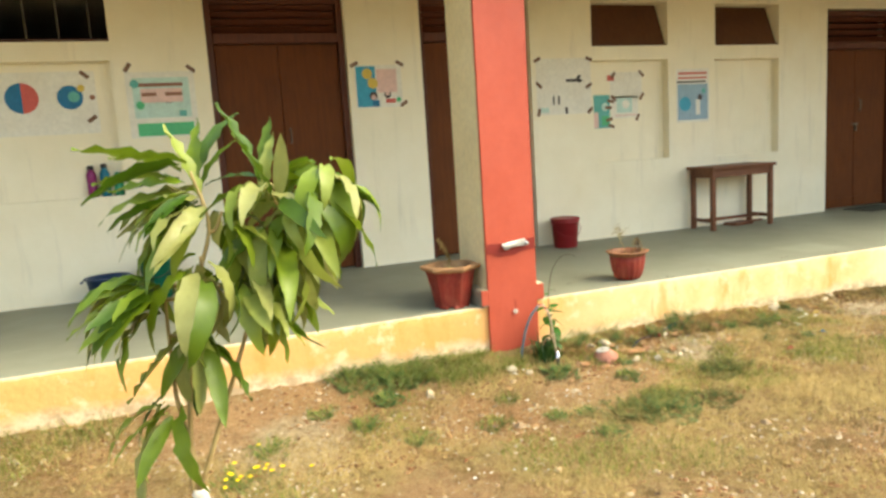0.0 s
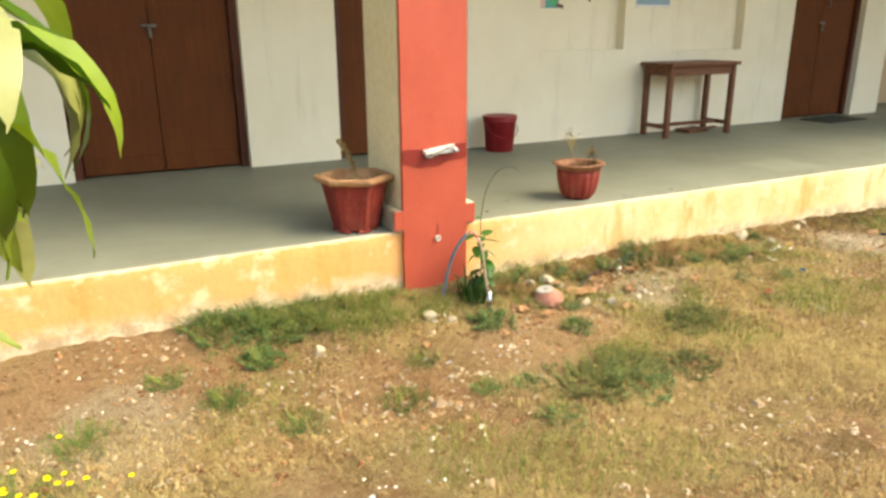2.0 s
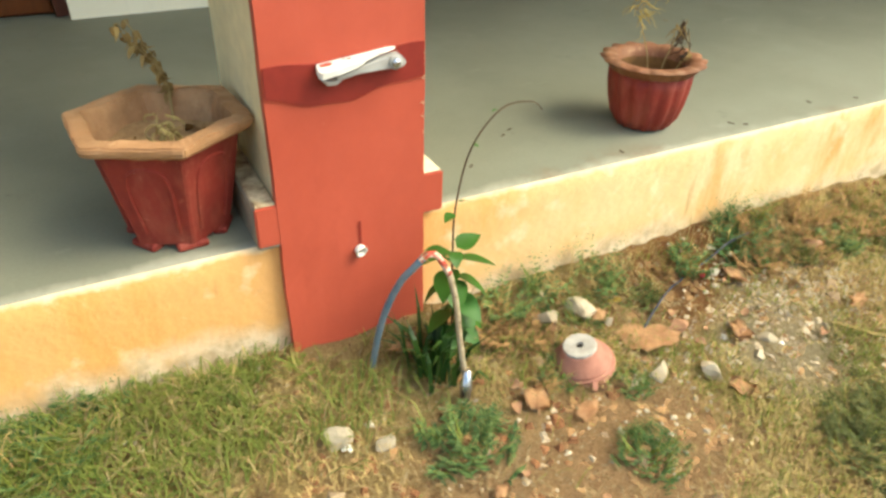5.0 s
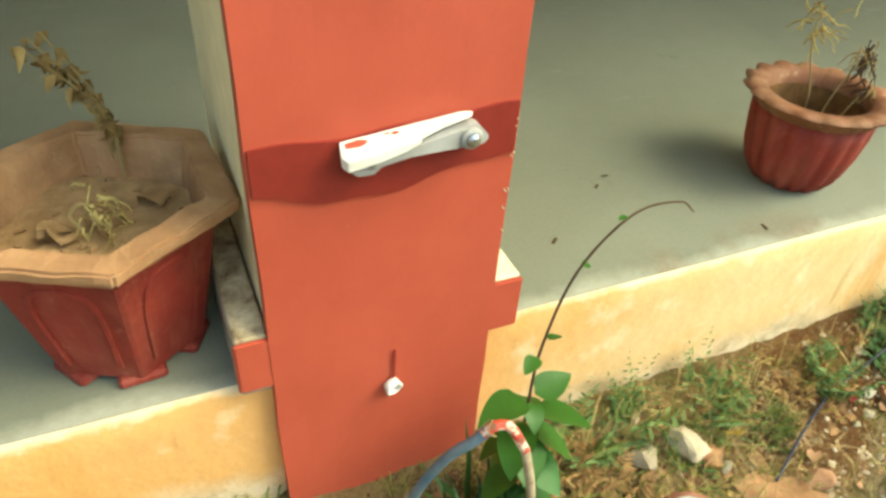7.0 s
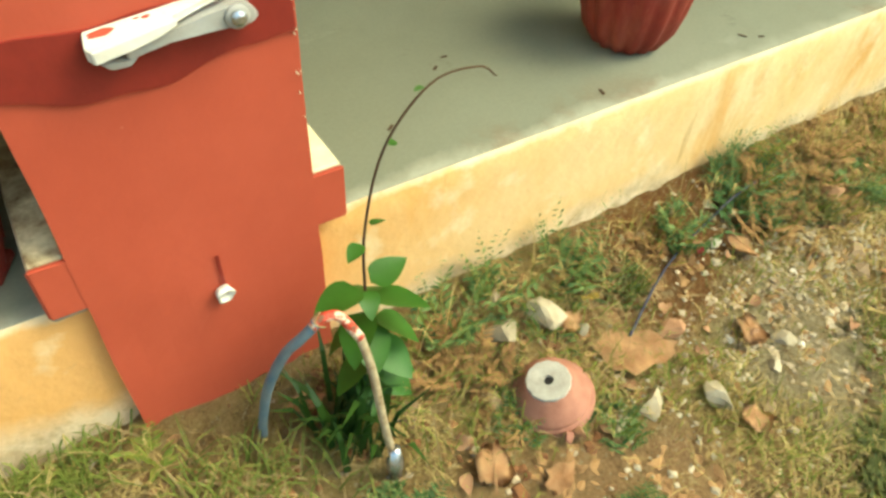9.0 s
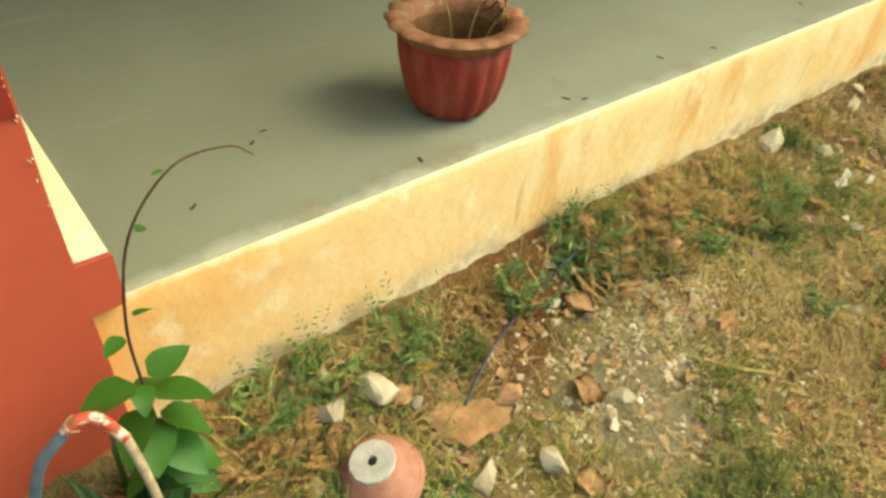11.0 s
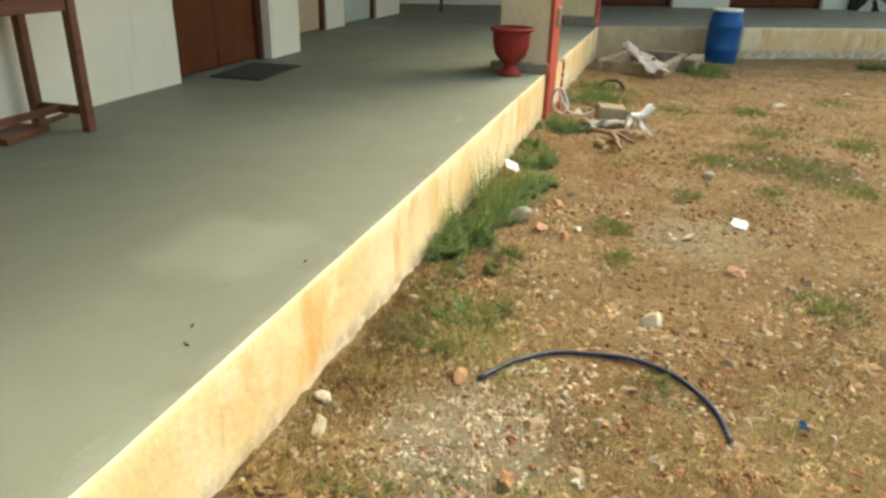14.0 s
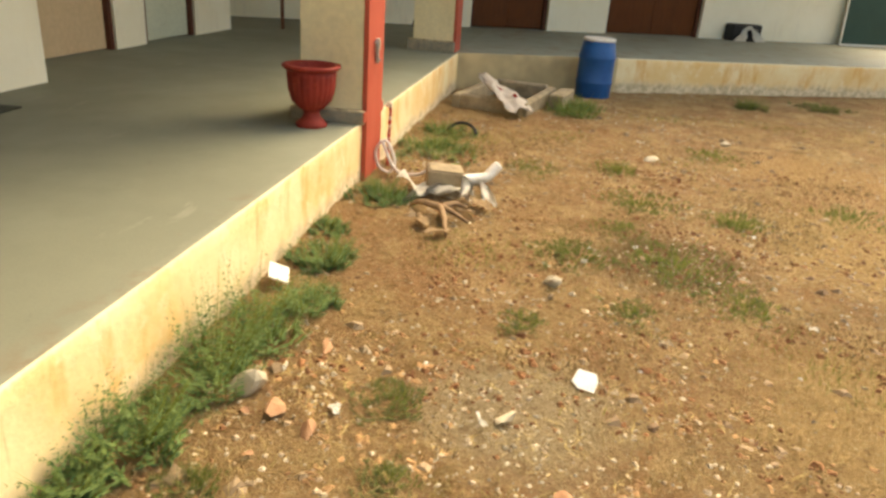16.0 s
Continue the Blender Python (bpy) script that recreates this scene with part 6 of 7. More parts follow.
# ---- mango sapling ----
def mango():
    bx, by = -2.00, -2.40
    z0 = g(bx, by)
    t = thing("mango_sapling", "young mango tree with drooping glossy leaves, stems tied with white cloth", "tree", pose(bx, by, z0))
    tie = Vector((0.030, 0, 0.565 - z0))

    def local(x, y, z):
        return Vector((x - bx, y - by, z - z0))
    part("trunk", tube(curve_points([(0.03, 0.02, -0.03), (0.02, 0, 0.3), tie], 5), 0.016, 9), BARK, t, "", True)
    part("binding", lathe([(0.018, 0.52 - z0), (0.022, 0.535 - z0), (0.023, 0.55 - z0), (0.019, 0.565 - z0), (0.024, 0.578 - z0), (0.016, 0.59 - z0)], 14, 5, lambda i: 0.005), SACK, t, "white cloth binding", True).location = (0.03, 0, 0)
    # whorl: place, leaves, elevation from-to, bearing from-to, how far the leaves bend
    crowns = [((-1.90, -2.40, 1.475), 4, 24, -2, 150, 205, 0), ((-1.88, -2.38, 1.42), 3, 78, 58, 20, 140, 0), ((-1.70, -2.42, 1.40), 4, 80, 62, 0, 330, 0),
              ((-1.70, -2.42, 1.43), 10, 20, -15, 0, 360, 2), ((-1.55, -2.40, 1.46), 18, 20, -25, 0, 360, 3), ((-1.62, -2.46, 1.41), 12, 5, -40, 0, 360, 3),
              ((-1.88, -2.40, 1.41), 20, 22, -15, 120, 250, 2), ((-1.83, -2.38, 1.36), 11, 5, -40, -80, 110, 3), ((-1.70, -2.40, 1.32), 13, -10, -55, 0, 360, 2),
              ((-2.00, -2.40, 1.17), 24, 26, -12, 130, 245, 2), ((-1.80, -2.38, 1.18), 18, 0, -50, -100, 95, 2), ((-1.68, -2.42, 1.24), 10, -30, -70, 0, 360, 2), ((-1.90, -2.46, 1.25), 12, 5, -45, 0, 360, 3),
              ((-1.93, -2.40, 1.07), 11, -20, -70, 0, 360, 1), ((-2.00, -2.40, 0.88), 7, 5, -40, 140, 255, 2), ((-1.58, -2.38, 1.36), 9, -30, -70, 0, 360, 2)]
    roots = [(0, 1, 6, 7, 12), (4, 3, 2, 5, 15, 8), (9, 10, 11, 13, 14)]
    ways = [((-1.987, -2.40, 0.62), (-1.957, -2.40, 0.943), (-1.907, -2.40, 1.186), (-1.868, -2.40, 1.33)),
            ((-1.956, -2.41, 0.62), (-1.884, -2.41, 0.802), (-1.818, -2.41, 0.972), (-1.72, -2.41, 1.22)),
            ((-1.980, -2.38, 0.70), (-2.001, -2.39, 0.851), (-2.003, -2.40, 0.98))]
    r = random.Random(12)
    for k, grp in enumerate(roots):
        main = local(*crowns[grp[0]][0])
        pts = curve_points([tie] + [local(*w) for w in ways[k]] + [main], 6)
        part("stem", tube(pts, 0.009, 8, 0.004), BARK, t, "", True)
        for q in grp[1:]:
            end = local(*crowns[q][0])
            a = min(pts, key=lambda p: (p - end).length + (0.4 if p.z > end.z - 0.03 else 0))
            part("branch", tube(curve_points([a, (a + end) / 2 + Vector((0, 0, -0.02)), end], 4), 0.006, 7, 0.004), BARK, t, "", True)
    kinds = []
    for d, f in ((0.25, 0.45), (0.7, 0.35), (1.1, 0.15), (1.5, 0.3), (1.9, 0.4), (1.0, 0.6)):
        me = leaf_mesh("mango_leaf", 0.250, 0.054, d, f, MANGO, 10, 0.80)
        for v in me.vertices:
            s = 0 if abs(v.co.y) < 1e-4 else (1 if v.co.y > 0 else -1)
            v.co.z += s * 0.0070 * math.sin(v.index * 0.75 + d * 5) + abs(s) * 0.0025 * math.sin(v.index * 1.3)
            v.co.y += 0.006 * math.sin(v.index * 0.09 + d * 3)
        kinds.append(me)
    bends = [(0, 0, 1), (0, 1, 1, 2), (1, 2, 3, 5), (2, 3, 4, 4)]
    for c, n, e0, e1, a0, a1, b in crowns:
        p = local(*c)
        n = max(3, round(n * 1.2))
        for k in range(n):
            a = a0 + (a1 - a0) * (k + r.uniform(0.1, 0.9)) / n
            up = e0 + (e1 - e0) * r.random()
            s = r.uniform(0.72, 1.14)
            lf = part("leaf", kinds[r.choice(bends[b])], MANGO, t)
            lf.matrix_local = Matrix.Translation(p + Vector((r.uniform(-0.02, 0.02), r.uniform(-0.02, 0.02), r.uniform(-0.06, 0.02)))) @ pose(0, 0, 0, 0, -up, a) @ pose(0.025, 0, 0, r.uniform(-40, 40), 0, 0) @ Matrix.Scale(s, 4)



mango()


# ---- weeds, grass and grit ----
def weed(x, y, rad, hgt, n, material, seed, label):
    """A low bushy weed: many stems with small leaflets and an uneven outline."""
    r = np.random.default_rng(seed)
    leaves, lf, stems, sf = [], [], [], []
    low = hgt < 0.075
    for s in range(int(n * (2.2 if low else 0.95))):
        a, d = r.uniform(0, 6.28), rad * r.uniform(0, 1) ** 0.75 * 1.15
        d *= 0.8 + 0.35 * math.sin(a * 3 + seed) * math.sin(a * 2 + seed * 1.7)
        bx, by = x + d * math.cos(a), min(y + d * math.sin(a), 0.02)
        h = hgt * (1 - 0.55 * min(1, d / rad) ** 2) * r.uniform(0.3, 1.25)
        lean = np.array([math.cos(a), math.sin(a)]) * r.uniform(0.1, 0.8) * h
        base = np.array([bx, by, float(gz(bx, by)) - 0.005])
        tip = base + np.array([lean[0], min(lean[1], 0.02 - by), h])
        side = np.array([-math.sin(a), math.cos(a), 0.0])
        bend = np.array([math.cos(a), 0.4 * math.sin(a), -0.5]) * h * r.uniform(0.0, 0.5)
        count = 11 if low else 19
        for k in range(count):
            f = (k + 0.6) / count
            p = base + (tip - base) * f + bend * f * f
            p[1] = min(p[1], 0.008 - 0.02 * r.random())
            l = (0.016 if low else 0.030) * r.uniform(0.6, 1.3) * (1.25 - f)
            o = (side * (1 if k % 2 else -1) + np.array([0.4 * math.cos(a), 0.4 * math.sin(a), r.uniform(-0.2, 0.5)])) * l
            o[1] = min(o[1], 0.012 - p[1])
            w = np.array([math.cos(a), math.sin(a), r.uniform(-0.4, 0.4)]) * l * 0.16
            i = len(leaves)
            leaves += [p, p + o * 0.5 + w, p + o, p + o * 0.5 - w]
            lf.append((i, i + 1, i + 2, i + 3))
        i = len(stems)
        q = np.array([0.0026, 0.0026, 0])
        stems += [base - q, base + q, tip]
        sf.append((i, i + 1, i + 2))
    o = np.array([x, y, float(gz(x, y))])
    t = thing("weed", label, "weed", pose(*o), "weeds in the yard")
    for nm, v, f, mt in (("foliage", leaves, lf, material), ("stalk_mass", stems, sf, GRASS)):
        me = bpy.data.meshes.new(nm)
        me.from_pydata([tuple(map(float, p - o)) for p in v], [], f)
        me.materials.append(mt)
        tagged(part(nm, me, mt, t), kind="stuff")


TUFTS = [(0.44, -1.10, 0.20, 0.10, 150), (0.68, -1.04, 0.20, 0.08, 120), (0.56, -1.22, 0.16, 0.11, 70), (0.92, -1.16, 0.15, 0.08, 60), (1.33, -0.80, 0.16, 0.09, 110), (1.22, -0.84, 0.14, 0.08, 70), (-0.87, -0.35, 0.10, 0.09, 60), (-0.18, -0.62, 0.09, 0.06, 40), (-0.39, -0.90, 0.11, 0.06, 55), (-0.03, -0.95, 0.08, 0.06, 40), (0.14, -1.29, 0.13, 0.06, 60), (0.16, -0.98, 0.09, 0.05, 40), (0.70, -0.60, 0.09, 0.07, 60), (0.29, -0.40, 0.11, 0.08, 70), (-1.09, -0.57, 0.10, 0.07, 50), (-0.84, -0.85, 0.11, 0.06, 50), (-1.28, -0.36, 0.11, 0.06, 40), (-1.62, -0.64, 0.13, 0.07, 50)]
for k, (x, y, a, h, n) in enumerate(TUFTS):
    weed(x, y, a, h, n, OLIVE if k in (0, 1, 3, 4, 5, 7, 8) else WEED, 300 + k, "low bushy green weed on the dry soil")
EDGE = [(-1.02, -0.04, 0.17, 0.12, 90), (-0.80, -0.06, 0.17, 0.14, 110), (-0.66, -0.10, 0.15, 0.12, 90), (-0.55, -0.03, 0.10, 0.13, 40), (0.60, -0.01, 0.07, 0.15, 22), (0.74, 0.0, 0.06, 0.18, 16), (0.93, -0.01, 0.07, 0.17, 20), (0.84, -0.09, 0.10, 0.07, 24), (1.02, -0.05, 0.10, 0.06, 16), (1.28, -0.04, 0.10, 0.08, 24), (1.47, -0.07, 0.12, 0.08, 30), (1.72, -0.12, 0.12, 0.06, 24), (4.33, 0.0, 0.12, 0.12, 60), (4.50, -0.07, 0.12, 0.20, 70), (4.64, -0.03, 0.11, 0.13, 60), (4.86, -0.12, 0.12, 0.18, 60), (5.02, -0.05, 0.13, 0.24, 60), (5.20, -0.16, 0.12, 0.15, 60), (5.33, -0.06, 0.10, 0.22, 36), (5.46, -0.20, 0.11, 0.12, 44), (5.55, -0.22, 0.10, 0.08, 40), (5.94, -0.13, 0.15, 0.11, 120), (6.30, -0.06, 0.12, 0.08, 60), (6.92, -0.18, 0.20, 0.13, 140), (8.15, -0.28, 0.34, 0.13, 200), (8.8, -0.25, 0.25, 0.12, 120), (10.2, -1.25, 0.25, 0.18, 150), (10.55, -1.38, 0.20, 0.16, 100)]
for k, (x, y, a, h, n) in enumerate(EDGE):
    if 0.5 < x < 2:
        y, a = y - 0.06, a * 0.8
    elif 4 < x < 6:
        y, h = y - 0.03, h * 1.35
    weed(x, y, a, h, n, WEED, 340 + k, "feathery green weed growing along the plinth")
PATCH = [(4.94, -0.72, 0.14, 0.04, 90), (4.57, -0.80, 0.10, 0.035, 50), (4.42, -0.30, 0.10, 0.05, 50), (6.40, -1.28, 0.28, 0.04, 150), (6.45, -1.80, 0.35, 0.05, 190), (7.40, -1.70, 0.3, 0.05, 130), (7.2, -2.25, 0.22, 0.06, 80), (8.15, -1.60, 0.2, 0.07, 70), (6.05, -2.05, 0.22, 0.04, 100), (6.9, -1.55, 0.2, 0.04, 80), (5.85, -1.55, 0.18, 0.03, 70), (8.9, -2.4, 0.3, 0.05, 80), (7.6, -3.0, 0.3, 0.05, 80), (7.95, -1.0, 0.25, 0.04, 80), (11.65, -3.3, 0.2, 0.16, 110), (12.1, -4.2, 0.35, 0.10, 110), (3.83, -0.33, 0.12, 0.03, 50), (5.6, -1.1, 0.12, 0.04, 50), (4.37, -1.62, 0.16, 0.05, 60), (3.6, -1.0, 0.15, 0.03, 50)]
for k, (x, y, a, h, n) in enumerate(PATCH):
    weed(x, y, a, h, n, OLIVE, 380 + k, "low dull green weed patch on bare soil")
rw = random.Random(77)
for k in range(26):
    x, y = (rw.uniform(1.3, 2.9), -0.06 - abs(rw.gauss(0, 0.42))) if k < 17 else (rw.uniform(2.9, 4.3), -0.05 - abs(rw.gauss(0, 0.35)))
    weed(x, y, rw.uniform(0.04, 0.10), rw.uniform(0.04, 0.085), rw.randrange(9, 22), OLIVE if k % 3 else WEED, 460 + k, "small sparse green weed among dry grass")
RUSSET = plain("russet_dead_weed", lin(180, 142, 92), lin(138, 102, 62), 7, 0.95, 0.1, 60, vary='island')
for k, (x, y, a, h, n) in enumerate(((1.62, -0.10, 0.10, 0.10, 40), (1.78, -0.14, 0.11, 0.09, 46), (1.72, -0.24, 0.10, 0.07, 40), (1.90, -0.08, 0.10, 0.11, 40), (2.02, -0.20, 0.11, 0.08, 44), (2.16, -0.10, 0.09, 0.08, 32), (2.34, -0.14, 0.09, 0.06, 30), (1.52, -0.20, 0.09, 0.08, 34), (0.52, -0.09, 0.09, 0.12, 40), (0.62, -0.16, 0.08, 0.08, 30), (1.20, -0.10, 0.10, 0.07, 34), (2.78, -0.06, 0.10, 0.07, 30), (3.30, -0.06, 0.10, 0.06, 30), (0.56, -0.30, 0.08, 0.05, 26))):
    weed(x, y, a, h, n, RUSSET, 520 + k, "withered russet weed among the dry grass")
for k, (x, y, a, h, n) in enumerate(((1.86, -0.22, 0.09, 0.09, 40), (2.12, -0.30, 0.10, 0.09, 44), (2.28, -0.24, 0.08, 0.08, 34), (2.58, -0.09, 0.05, 0.07, 30), (1.56, -0.06, 0.10, 0.14, 40), (2.42, -0.40, 0.10, 0.06, 34), (2.06, -0.40, 0.09, 0.07, 34), (3.62, -0.12, 0.12, 0.05, 40), (0.62, -0.30, 0.06, 0.05, 24), (0.66, -0.20, 0.05, 0.06, 22), (0.80, -0.42, 0.06, 0.05, 26), (1.05, -0.16, 0.06, 0.07, 26))):
    weed(x, y, a, h, n, OLIVE if k % 2 else WEED, 540 + k, "small leafy green weed among dry grass")
weed(1.66, 0.0, 0.015, 0.26, 5, GRASS, 420, "single tall thin weed against the plinth")
weed(-0.02, -0.05, 0.02, 0.10, 6, GRASS, 421, "thin weed at the pillar foot")


def scatter(n, x0, x1, y0, y1, r, seed, lo, hi, scale):
    """Points in a stretch of the yard, denser where a slow noise is high."""
    out = []
    while len(out) < n:
        x, y = r.uniform(x0, x1, 4000), r.uniform(y0, y1, 4000)
        d = np.array([noise.noise(Vector((a * scale, b * scale, seed))) for a, b in zip(x, y)])
        keep = r.uniform(0, 1, 4000) < sstep(d, lo, hi)
        out += np.stack([x, y], 1)[keep].tolist()
    p = np.array(out[:n])
    return np.column_stack([p, gz(p[:, 0], p[:, 1]) - 0.003])


R = np.random.default_rng(21)
dry = np.concatenate([scatter(44000, -3.2, 3.0, -3.2, 0.0, R, 2.0, -0.12, 0.22, 1.7), scatter(3500, 3.0, 4.6, -3.2, 0.0, R, 3.0, -0.05, 0.4, 1.7), scatter(6000, 4.0, 12.5, -4.5, 0.0, R, 5.0, 0.0, 0.6, 0.9), scatter(18000, 0.3, 3.0, -1.8, -0.02, R, 6.0, -0.3, 0.2, 2.6)])
BARE_SPOTS = ((1.38, -0.12, 0.16), (1.14, -0.16, 0.16), (0.36, -0.66, 0.36), (0.75, -0.62, 0.22), (-0.40, -0.78, 0.36), (3.1, -0.48, 0.28), (-1.35, -0.22, 0.46), (-1.90, -0.30, 0.36), (1.32, -0.50, 0.2), (-1.0, -1.5, 0.3), (5.0, -1.15, 0.3))


def thinned(p, r):
    """Leaves out most points on the bare patches, with a ragged border."""
    keep = np.ones(len(p), bool)
    for x, y, rad in BARE_SPOTS:
        d = np.hypot(p[:, 0] - x, p[:, 1] - y) / rad
        keep &= r.uniform(0, 1, len(p)) < np.clip((d - 0.55) / 0.6, 0.06, 1)
    return p[keep]


dry = thinned(dry, R)
blades("dry_grass", dry, 0.040, 0.0010, STRAW, 1.0, "short dry straw-coloured grass lying over the soil", "grass", R)
lying = np.concatenate([scatter(9000, -3.2, 4.2, -3.2, 0.0, R, 9.0, -0.4, 0.3, 1.1), scatter(9000, 4.0, 12.5, -4.5, 0.0, R, 11.0, -0.3, 0.5, 1.1), scatter(2200, 2.0, 5.5, -2.2, 0.0, R, 12.0, -0.1, 0.4, 2.3)])
blades("straw_litter", lying, 0.06, 0.0012, STRAW, 1.3, "loose dry straw lying flat on the soil", "straw", R, True)
strands = np.concatenate([scatter(2600, 0.2, 2.4, -1.0, -0.03, R, 81.0, -0.3, 0.3, 3.0), scatter(1800, -1.6, 0.2, -1.2, -0.03, R, 82.0, -0.2, 0.4, 2.6), scatter(900, 2.4, 5.0, -1.4, -0.03, R, 83.0, -0.2, 0.4, 2.6)])
strands[:, 2] += 0.012
blades("straw_strands", strands, 0.060, 0.0010, STRAND, 1.2, "long dry straw strands over the weeds", "straw", R, True)
verge = np.column_stack([np.concatenate([R.normal(-0.36, 0.34, 7900), R.normal(-2.7, 0.3, 600)]), -np.abs(R.normal(0, 0.13, 8500))])
verge = verge[[noise.noise(Vector((a * 5, d * 6, 3))) > R.uniform(-0.35, 0.30) for a, d in verge]]
verge = verge[(verge[:, 0] > -1.05 + 0.1 * np.sin(verge[:, 1] * 30)) | (verge[:, 0] < -2.2)]
verge = verge[(verge[:, 0] < -0.03) | (verge[:, 1] < -0.075 - 0.05 * (verge[:, 0] > 0.05))]
verge = np.column_stack([verge, gz(verge[:, 0], verge[:, 1]) - 0.003])
husk = verge[R.uniform(0, 1, len(verge)) < 0.15] + np.array([0.012, -0.010, 0.004])
blades("verge_straw", husk, 0.075, 0.0014, STRAND, 1.3, "dead straw tangled in the verge grass", "grass", R)
blades("verge_grass", verge, 0.074, 0.0018, VERGE, 1.15, "green verge grass along the foot of the plinth", "grass", R)
green = np.concatenate([scatter(12000, -3.0, 4.0, -3.0, -0.02, R, 13.0, 0.05, 0.5, 1.6), scatter(7000, 0.4, 2.6, -1.2, -0.02, R, 15.0, -0.3, 0.4, 2.6), scatter(2600, 4.0, 12.0, -4.0, 0.0, R, 17.0, 0.2, 0.6, 1.2)])
blades("green_grass", thinned(green, R), 0.046, 0.0012, GRASS, 0.9, "short green grass among the dry soil", "grass", R)
long_b = np.column_stack([R.normal(0.31, 0.03, 60), np.minimum(R.normal(-0.17, 0.03, 60), -0.03)])
long_b = np.column_stack([long_b, gz(long_b[:, 0], long_b[:, 1]) - 0.004])
blades("long_grass", long_b, 0.17, 0.0075, STRAP, 0.55, "tuft of long dark grass at the pillar foot", "grass", R)
wisps = np.column_stack([R.uniform(-0.9, 2.2, 260), R.uniform(-0.12, -0.005, 260)])
wisps = wisps[(wisps[:, 0] < -0.04) | (wisps[:, 0] > 0.42)]
wisps = np.column_stack([wisps, gz(wisps[:, 0], wisps[:, 1]) - 0.004])
blades("tall_straw", wisps, 0.12, 0.0012, STRAW, 0.7, "tall dry stalks along the plinth", "grass", R)


def grit(name, pts, size, material, label, r, squash=1.0):
    """Loose chips: small squashed tetrahedra and wedges."""
    base = np.array([[-1, -0.7, 0], [1, -0.8, 0], [0.8, 0.9, 0], [-0.9, 0.8, 0], [-0.5, -0.3, 1], [0.5, -0.2, 0.8], [0.3, 0.5, 1.0], [-0.5, 0.4, 0.7]])
    fc = [(0, 1, 5, 4), (1, 2, 6, 5), (2, 3, 7, 6), (3, 0, 4, 7), (4, 5, 6, 7)]
    n = len(pts)
    s = size * np.exp(np.clip(r.normal(0, 0.5, n), -1.0, 0.85))
    a = r.uniform(0, 2 * np.pi, n)
    sh = base[None] * (1 + r.uniform(-0.35, 0.35, (n, 8, 3))) * s[:, None, None]
    sh[:, :, 2] *= r.uniform(0.3, 0.8, n)[:, None] * squash
    sh[:, :, 1] *= 1 - 0.5 * (1 - squash)
    x = sh[:, :, 0] * np.cos(a)[:, None] - sh[:, :, 1] * np.sin(a)[:, None]
    y = sh[:, :, 0] * np.sin(a)[:, None] + sh[:, :, 1] * np.cos(a)[:, None]
    v = np.stack([x + pts[:, :1], y + pts[:, 1:2], sh[:, :, 2] + pts[:, 2:]], -1).reshape(-1, 3)
    f = (np.array(fc)[None] + (np.arange(n) * 8)[:, None, None]).reshape(-1, 4)
    me = bpy.data.meshes.new(name)
    me.from_pydata(v.tolist(), [], f.tolist())
    me.materials.append(material)
    tagged(new(name, me), label, "gravel", kind="stuff")


chips = np.concatenate([scatter(9000, -3.0, 4.2, -3.0, 0.0, R, 23.0, -0.3, 0.5, 1.7), scatter(15000, 3.4, 12.4, -4.5, 0.0, R, 25.0, -0.5, 0.5, 1.2)])
clods = np.concatenate([scatter(9000, 2.4, 9.0, -3.5, 0.0, R, 27.0, -0.3, 0.6, 1.4), scatter(3500, -2.5, 2.4, -2.5, 0.0, R, 28.0, -0.1, 0.6, 1.6)])
grit("clods", clods, 0.0075, CLOD, "small brown clods of dry soil", R)
grit("grit", chips, 0.0062, CHIPS, "mixed pale and brown grit scattered on the soil", R)
crumb = np.concatenate([scatter(7000, -3.0, 3.4, -2.6, -0.02, R, 71.0, -0.3, 0.35, 1.9), scatter(5200, 0.3, 2.6, -1.1, -0.02, R, 72.0, -0.4, 0.3, 2.8), scatter(9000, 3.2, 11.0, -4.2, 0.0, R, 73.0, -0.4, 0.4, 1.3), scatter(4200, 2.2, 5.2, -1.8, -0.02, R, 74.0, -0.3, 0.3, 2.4)])
grit("leaf_crumbs", crumb, 0.0095, CRUMB, "crumbled dry leaves and bark on the soil", R, 0.35)
white = np.concatenate([scatter(120, -2.6, 3.0, -2.2, 0.0, R, 31.0, -0.1, 0.6, 1.5), scatter(380, 3.0, 11.0, -4.0, 0.0, R, 33.0, -0.2, 0.6, 1.2)])
fleck = scatter(300, -2.0, -0.3, -1.5, -0.40, R, 35.0, -0.2, 0.5, 2.2)
grit("shell_flecks", fleck, 0.0042, WHITE, "tiny white shell flecks on the soil", R)
grit("white_chips", white, 0.006, WHITE, "small white chips of shell and plaster", R)
piles = []
